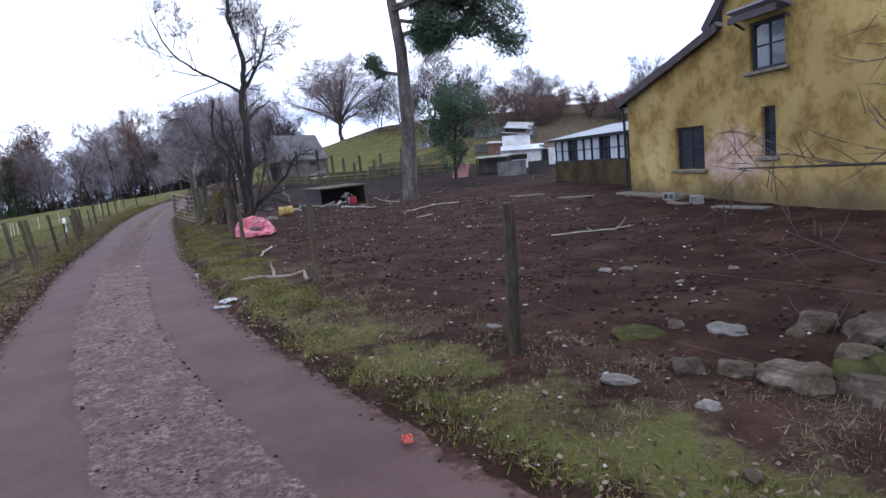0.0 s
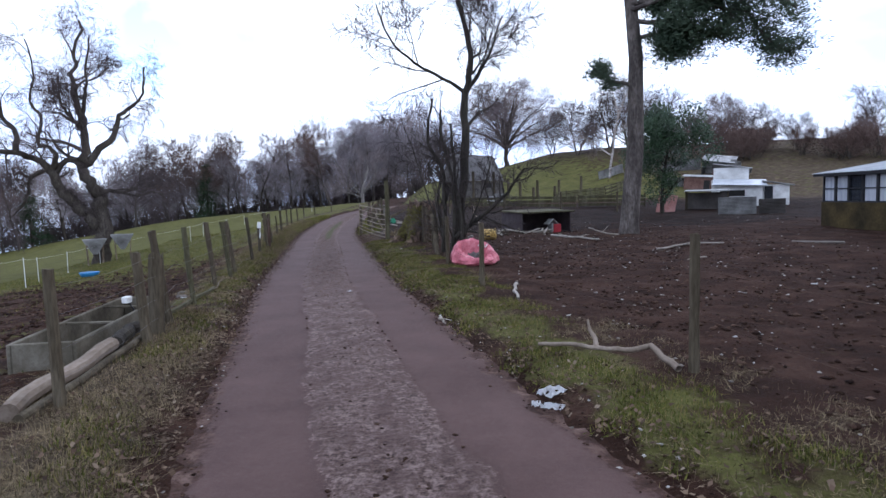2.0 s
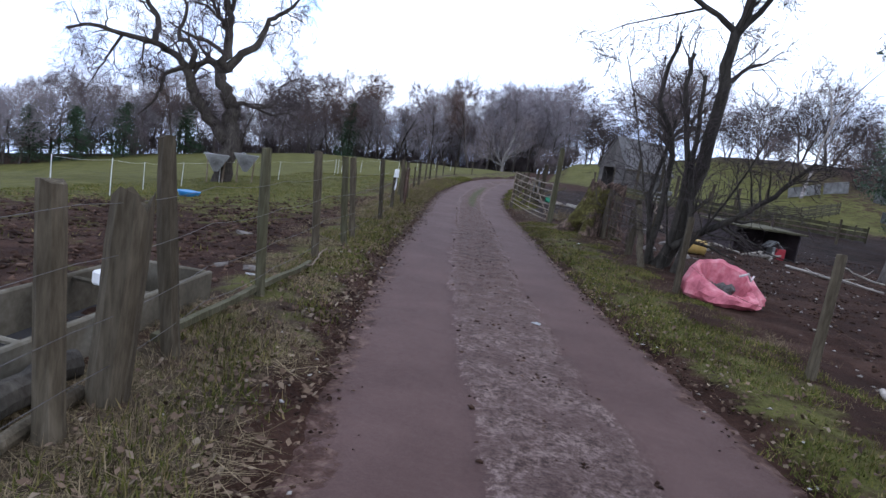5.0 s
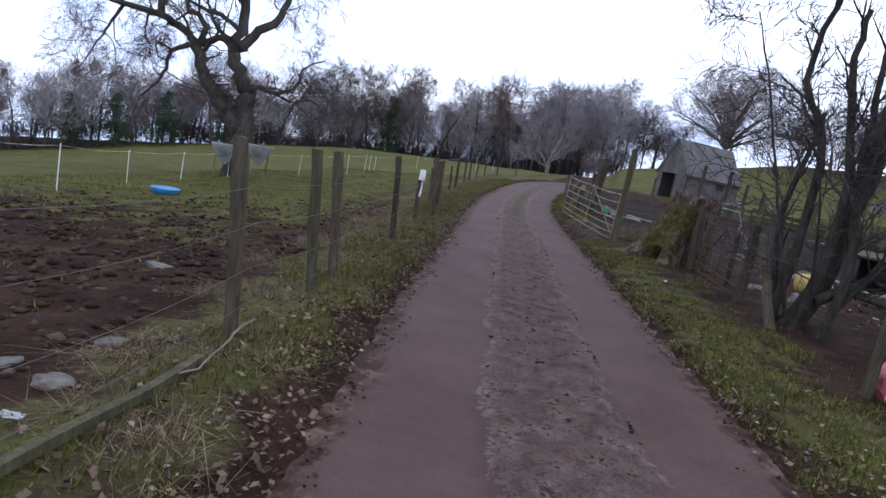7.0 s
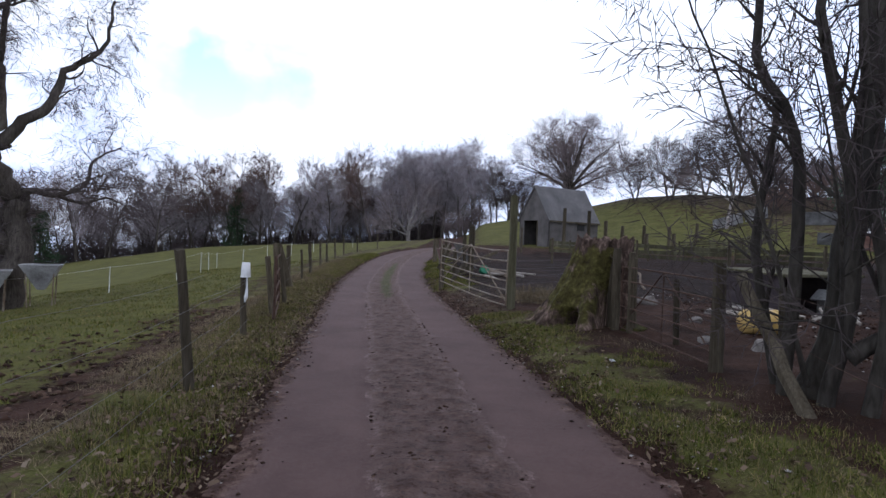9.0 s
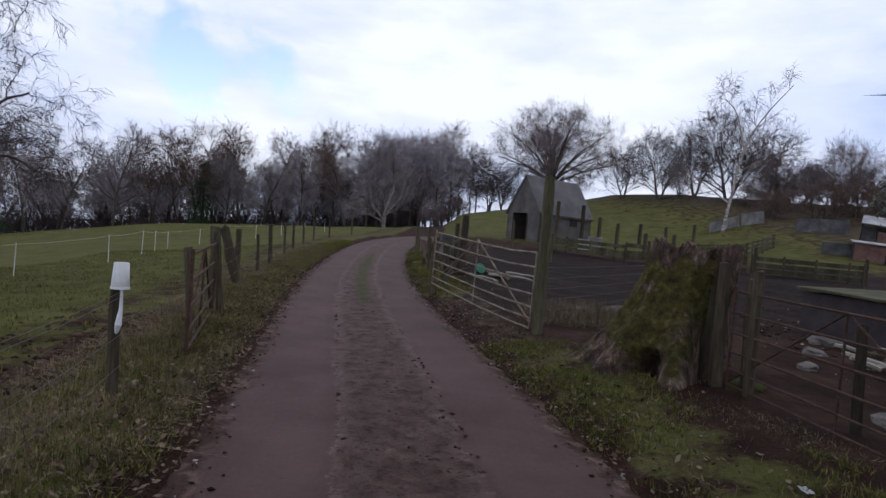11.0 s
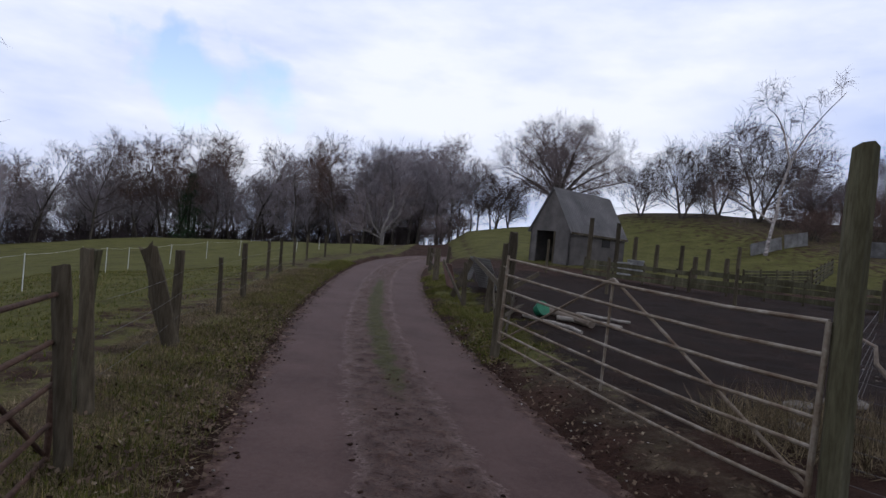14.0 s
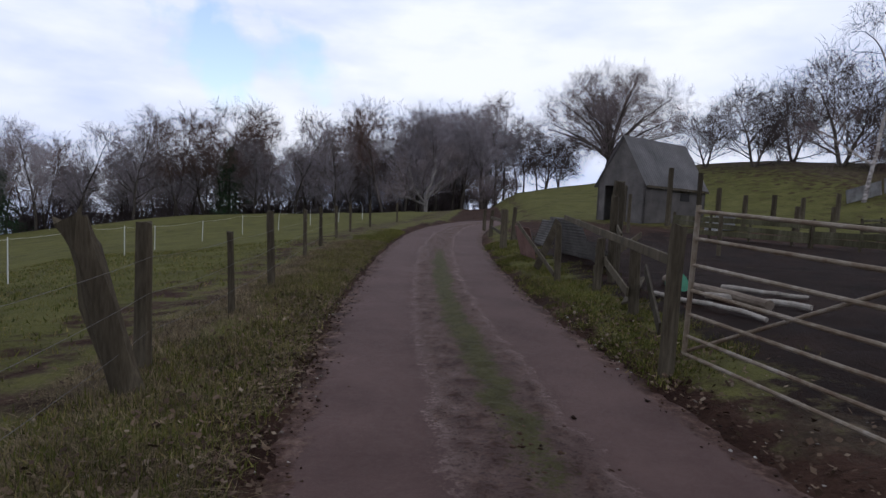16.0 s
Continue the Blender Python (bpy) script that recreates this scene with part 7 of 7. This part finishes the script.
# ---- wires ----
lp = [(-0.2, 5.35), (-0.55, 7.72), (-0.92, 9.3), (-1.12, 10.7), (-1.5, 12.75), (-1.78, 15.1), (-2.34, 18.15), (-3.0, 21.1)]
for z in (1.05, 0.8, 0.5, 0.25):
    for (xa, ya), (xb, yb) in zip(lp, lp[1:]):
        wire("fence_wire", "thin slack wire of the pasture fence", sag(g3(xa + 0.05, ya, min(z, 0.84 if (xb == -3.0) else z)), g3(xb + 0.05, yb, min(z, 0.84 if xb == -3.0 else z)), 6, 0.03))
lp2 = [(-4.2, 26.45), (-5.02, 29.8), (-5.25, 32.1), (-5.65, 34.6), (-6.4, 39.0), (-6.95, 42.5), (-7.3, 45.9)]
for z in (0.88, 0.6, 0.3):
    for (xa, ya), (xb, yb) in zip(lp2, lp2[1:]):
        wire("fence_wire", "thin slack wire of the pasture fence", sag(g3(xa + 0.04, ya, z), g3(xb + 0.04, yb, z), 5, 0.03))
rp = [(9.5, -6.5), (6.95, 0.62), (5.47, 5.75), (3.93, 11.7), (3.35, 15.6), (3.33, 18.95)]
for z in (0.98, 0.55):
    for (xa, ya), (xb, yb) in zip(rp, rp[1:]):
        wire("fence_wire", "rusty slack wire of the yard fence", sag(g3(xa, ya, z), g3(xb, yb, z), 8, 0.07 if z > 0.9 else 0.16), 0.003, M_RUST)
for k in range(9):
    z = 0.1 + 0.11 * k
    wire("fence_wire", "wire mesh strand beside the tall gate post", sag(g3(1.06, 25.7, z), g3(1.9, 24.6, z), 4, 0.02), 0.0022)
for k in range(6):
    z = 0.15 + 0.17 * k
    wire("fence_wire", "wire netting strand behind the gate", sag(g3(1.1, 25.9, z), g3(5.2, 31.2, z), 6, 0.03), 0.0025)

# ---- grass, straw, leaves and clods ----


def island_mat(name, stops, rough=0.9):
    m, n, l, p = node_mat(name)
    geo = n.new("ShaderNodeNewGeometry")
    r = n.new("ShaderNodeValToRGB")
    e = r.color_ramp.elements
    while len(e) < len(stops):
        e.new(0.5)
    for k, (pos, c) in enumerate(stops):
        e[k].position, e[k].color = pos, (*c, 1)
    l.new(geo.outputs["Random Per Island"], r.inputs["Fac"])
    big, f = noise_ramp(n, l, geo.outputs["Position"], 1.7, [(0.35, (0.6, 0.6, 0.6)), (0.65, (1.15, 1.15, 1.1))])
    l.new(mixed(n, l, 0.8, r.outputs["Color"], big, "MULTIPLY"), p.inputs["Base Color"])
    p.inputs["Roughness"].default_value = rough
    p.inputs["Specular IOR Level"].default_value = 0.08
    return m


M_BLADE = island_mat("grass_blade", [(0.0, (0.04, 0.047, 0.009)), (0.4, (0.082, 0.093, 0.02)), (0.75, (0.138, 0.131, 0.034)), (1.0, (0.25, 0.185, 0.09))])
M_STRAW = island_mat("dead_grass", [(0.0, (0.042, 0.029, 0.018)), (0.4, (0.135, 0.1, 0.06)), (0.85, (0.28, 0.215, 0.135)), (1.0, (0.09, 0.082, 0.032))])
M_LEAF = island_mat("dead_leaf", [(0.0, (0.035, 0.022, 0.016)), (0.5, (0.10, 0.065, 0.045)), (0.85, (0.15, 0.105, 0.072)), (1.0, (0.21, 0.165, 0.12))])
M_CLOD = island_mat("mud_clod", [(0.0, (0.017, 0.0095, 0.007)), (0.6, (0.046, 0.0255, 0.0175)), (1.0, (0.1, 0.062, 0.045))])
M_CHIP = island_mat("pale_chip", [(0.0, (0.12, 0.10, 0.085)), (0.6, (0.27, 0.245, 0.22)), (1.0, (0.45, 0.43, 0.41))])
grng = np.random.default_rng(77)


def fast_mesh(name, V, F, mat, label, category):
    me = bpy.data.meshes.new(name)
    k = F.shape[1]
    me.vertices.add(len(V))
    me.vertices.foreach_set("co", V.astype(np.float32).ravel())
    me.loops.add(F.size)
    me.loops.foreach_set("vertex_index", F.astype(np.int32).ravel())
    me.polygons.add(len(F))
    me.polygons.foreach_set("loop_start", np.arange(0, F.size, k, dtype=np.int32))
    me.polygons.foreach_set("loop_total", np.full(len(F), k, dtype=np.int32))
    me.materials.append(mat)
    me.update(calc_edges=True)
    me.validate()
    return tagged(new(name, me), label, category, kind="stuff")


def on_lane(d, y):
    """Points at a distance d across from the lane's middle."""
    X = xc(y)
    s = (xc(y + 0.1) - xc(y - 0.1)) / 0.2
    n = np.hypot(1, s)
    return X + d / n, y - d * s / n


def patchy(x, y, scale, seed):
    return np.array([noise.noise(Vector((a * scale, b * scale, seed))) for a, b in zip(x, y)])


def tufts(name, label, d, y, keep, lo, hi, width, spread, mat, per=5, clump=0.05):
    d, y = d[keep], y[keep]
    x, y = on_lane(d, y)
    x, y = np.repeat(x, per), np.repeat(y, per)
    x = x + grng.normal(0, clump, len(x))
    y = y + grng.normal(0, clump, len(y))
    z = ground_z(x, y) - 0.01
    n = len(x)
    a, h = grng.uniform(0, 2 * np.pi, n), grng.uniform(lo, hi, n)
    tilt = grng.normal(0, spread, n)
    b = grng.uniform(0, 2 * np.pi, n)
    w = width * grng.uniform(0.6, 1.4, n)
    px, py = np.cos(a) * w, np.sin(a) * w
    lx, ly = np.cos(b) * np.abs(tilt) * h, np.sin(b) * np.abs(tilt) * h
    base = np.stack([x, y, z], -1)
    v0 = base + np.stack([-px, -py, 0 * px], -1)
    v1 = base + np.stack([px, py, 0 * px], -1)
    v3 = base + np.stack([lx, ly, h * np.clip(1.0 - 0.35 * np.abs(tilt), 0.25, 1)], -1)
    V = np.stack([v0, v1, v3], 1).reshape(-1, 3)
    F = np.arange(3 * n).reshape(-1, 3)
    fast_mesh(name, V, F, mat, label, "grass")


n = 34000
dd, yy = grng.uniform(1.5, 3.3, n), grng.uniform(-3.5, 46, n)
px, py = on_lane(dd, yy)
pn = patchy(px, py, 0.9, 2.0) + 0.5 * patchy(px, py, 3.1, 5.0)
gate_gap = (yy > 24.8) & (yy < 30.2) & (dd > 1.2)
tufts("verge_grass", "short green grass of the verge", dd, yy, (pn + 0.36 - 0.5 * np.clip((9 - yy) / 8, 0, 1) * (dd > 1.75) - 0.55 * np.abs(dd - 2.05) > grng.uniform(-0.1, 0.3, n)) & ~gate_gap, 0.025, 0.085, 0.0055, 0.9, M_BLADE, 7)
n = 30000
dd, yy = -grng.uniform(1.62, 3.0, n), grng.uniform(-2, 50, n)
px, py = on_lane(dd, yy)
pn = patchy(px, py, 0.9, 8.0) + 0.5 * patchy(px, py, 3.1, 9.0) + 0.6 * np.clip((yy - 9) / 12, -0.8, 1) - 0.2
tufts("verge_grass", "green grass along the pasture verge", dd, yy, pn + 0.42 - 1.0 * np.abs(dd + 1.95) > grng.uniform(-0.1, 0.35, n), 0.03, 0.10, 0.005, 0.7, M_BLADE, 6)
n = 46000
dd, yy = -grng.uniform(1.7, 3.2, n), grng.uniform(-2, 44, n)
px, py = on_lane(dd, yy)
pn = patchy(px, py, 1.1, 12.0) - 0.38 * np.clip((yy - 8) / 3.5, 0, 1) + 0.62 * np.clip((yy - 16) / 6, 0, 1)
tufts("dead_grass", "matted straw-coloured dead grass on the verge", dd, yy, pn + 0.5 - 0.35 * np.abs(dd + 2.4) > grng.uniform(-0.1, 0.4, n), 0.04, 0.12, 0.0032, 2.6, M_STRAW, 7, 0.07)
n = 15000
dd, yy = grng.uniform(1.7, 3.6, n), grng.uniform(-3.5, 30, n)
px, py = on_lane(dd, yy)
pn = patchy(px, py, 1.1, 15.0)
tufts("dead_grass", "dry bents among the verge grass", dd, yy, (pn + 0.05 + 0.45 * np.clip((10 - yy) / 8, 0, 1) > grng.uniform(-0.1, 0.4, n)) & (yy < 24.6), 0.03, 0.085, 0.003, 2.2, M_STRAW, 6, 0.08)
n = 22000
dd, yy = -grng.uniform(3.0, 13, n), grng.uniform(6, 46, n)
px, py = on_lane(dd, yy)
gk, _ = cover(px, py)
tufts("pasture_grass", "short grazed grass of the pasture", dd, yy, gk + 0.4 * patchy(px, py, 0.6, 21.0) > grng.uniform(0.15, 0.9, n), 0.03, 0.09, 0.008, 0.8, M_BLADE, 4, 0.07)
n = 1500
dd, yy = grng.uniform(2.6, 4.8, n), grng.uniform(25.4, 28.2, n)
tufts("dead_brush", "tangle of dead stalks by the gate post", dd, yy, np.hypot(dd - 3.75, yy - 26.7) < 0.95, 0.15, 0.5, 0.004, 1.2, M_STRAW, 4, 0.08)
n = 1500
dd, yy = grng.uniform(-0.28, 0.32, n), grng.uniform(27, 45, n)
tufts("lane_grass", "thin grass on the crown of the lane", dd, yy, np.abs(dd) < 0.3, 0.015, 0.045, 0.006, 0.9, M_BLADE, 6, 0.06)


def scatter(name, label, x, y, lo, hi, mat, flat, category, sink=0.3):
    """Low lumps: squashed, uneven octahedra lying on the ground."""
    n = len(x)
    s = grng.uniform(lo, hi, n) * grng.uniform(0.6, 1.0, n)
    a = grng.uniform(0, 2 * np.pi, n)
    ca, sa = np.cos(a), np.sin(a)
    z = ground_z(x, y)
    dirs = np.array([(1, 0, 0), (0, 1, 0), (-1, 0, 0), (0, -1, 0), (0, 0, 1), (0, 0, -1)], float)
    P = dirs[None] * s[:, None, None] * grng.uniform(0.6, 1.25, (n, 6, 1)) + grng.normal(0, 0.16, (n, 6, 3)) * s[:, None, None]
    P[..., 2] *= flat
    X = P[..., 0] * ca[:, None] - P[..., 1] * sa[:, None] + x[:, None]
    Y = P[..., 0] * sa[:, None] + P[..., 1] * ca[:, None] + y[:, None]
    Z = P[..., 2] + (z + s * flat * sink)[:, None]
    V = np.stack([X, Y, Z], -1).reshape(-1, 3)
    f = np.array([(0, 1, 4), (1, 2, 4), (2, 3, 4), (3, 0, 4), (1, 0, 5), (2, 1, 5), (3, 2, 5), (0, 3, 5)])
    F = (f[None] + 6 * np.arange(n)[:, None, None]).reshape(-1, 3)
    fast_mesh(name, V, F, mat, label, category)


# churned paddock beside the lane
n = 11000
dd, yy = -np.abs(grng.normal(3.0, 2.6, n)) - 2.9, grng.uniform(4, 26, n)
px, py = on_lane(dd, yy)
keep = (grng.uniform(0, 1, n) < 1.2 - cover(px, py)[0] * 1.4)
scatter("mud_clods", "trodden clods of brown mud in the paddock", px[keep], py[keep], 0.02, 0.075, M_CLOD, 0.5, "mud")
# the yard
n = 9000
px, py = 5.0 + np.abs(grng.normal(0, 5.5, n)), grng.uniform(-1, 30, n)
keep = px - xc(py) > 3.2
scatter("mud_clods", "small clods and dung over the muddy yard", px[keep], py[keep], 0.015, 0.06, M_CLOD, 0.55, "mud")
n = 1500
px, py = 4.5 + np.abs(grng.normal(0, 6, n)), grng.uniform(-1, 32, n)
keep = px - xc(py) > 3.0
scatter("stone_chips", "pale chips and wood scraps strewn over the yard", px[keep], py[keep], 0.012, 0.05, M_CHIP, 0.4, "chips")
# lane crown and edges
n = 12000
dd, yy = grng.normal(-0.02, 0.24, n), grng.uniform(-3, 30, n)
px, py = on_lane(np.clip(dd, -0.5, 0.5), yy)
keep = patchy(px, py, 2.2, 31.0) + 0.15 > grng.uniform(-0.2, 0.5, n)
scatter("lane_clods", "dark crumbs of mud on the lane crown", px[keep], py[keep], 0.008, 0.034, M_CLOD, 0.5, "mud", 1.1)
n = 5000
dd, yy = np.where(grng.uniform(0, 1, n) < 0.5, 1, -1) * grng.normal(1.5, 0.12, n), grng.uniform(-3.5, 40, n)
px, py = on_lane(dd, yy)
scatter("verge_crumbs", "crumbs of soil and grit along the lane edges", px, py, 0.006, 0.026, M_CLOD, 0.5, "soil", 0.6)
n = 700
dd, yy = np.where(grng.uniform(0, 1, n) < 0.55, 1, -1) * (1.35 + np.abs(grng.normal(0, 0.45, n))), grng.uniform(-3.5, 34, n)
px, py = on_lane(dd, yy)
scatter("stone_chips", "small pale stones along the lane edges", px, py, 0.008, 0.028, M_CHIP, 0.5, "chips", 0.7)
# leaves
n = 15000
dd, yy = np.where(grng.uniform(0, 1, n) < 0.34, 1, -1) * (1.45 + np.abs(grng.normal(0, 0.6, n))), grng.uniform(-3.5, 34, n)
px, py = on_lane(dd, yy)
s = grng.uniform(0.012, 0.03, n)
a = grng.uniform(0, 2 * np.pi, n)
z = ground_z(px, py) + grng.uniform(0.015, 0.05, n)
u = np.stack([np.cos(a) * s, np.sin(a) * s, grng.normal(0, 0.35, n) * s], -1)
v = np.stack([-np.sin(a) * s * 0.6, np.cos(a) * s * 0.6, grng.normal(0, 0.35, n) * s], -1)
c = np.stack([px, py, z], -1)
fast_mesh("dead_leaves", np.stack([c - u, c - v, c + u, c + v], 1).reshape(-1, 3), np.arange(4 * n).reshape(-1, 4), M_LEAF, "brown dead leaves scattered along the verges", "leaves")
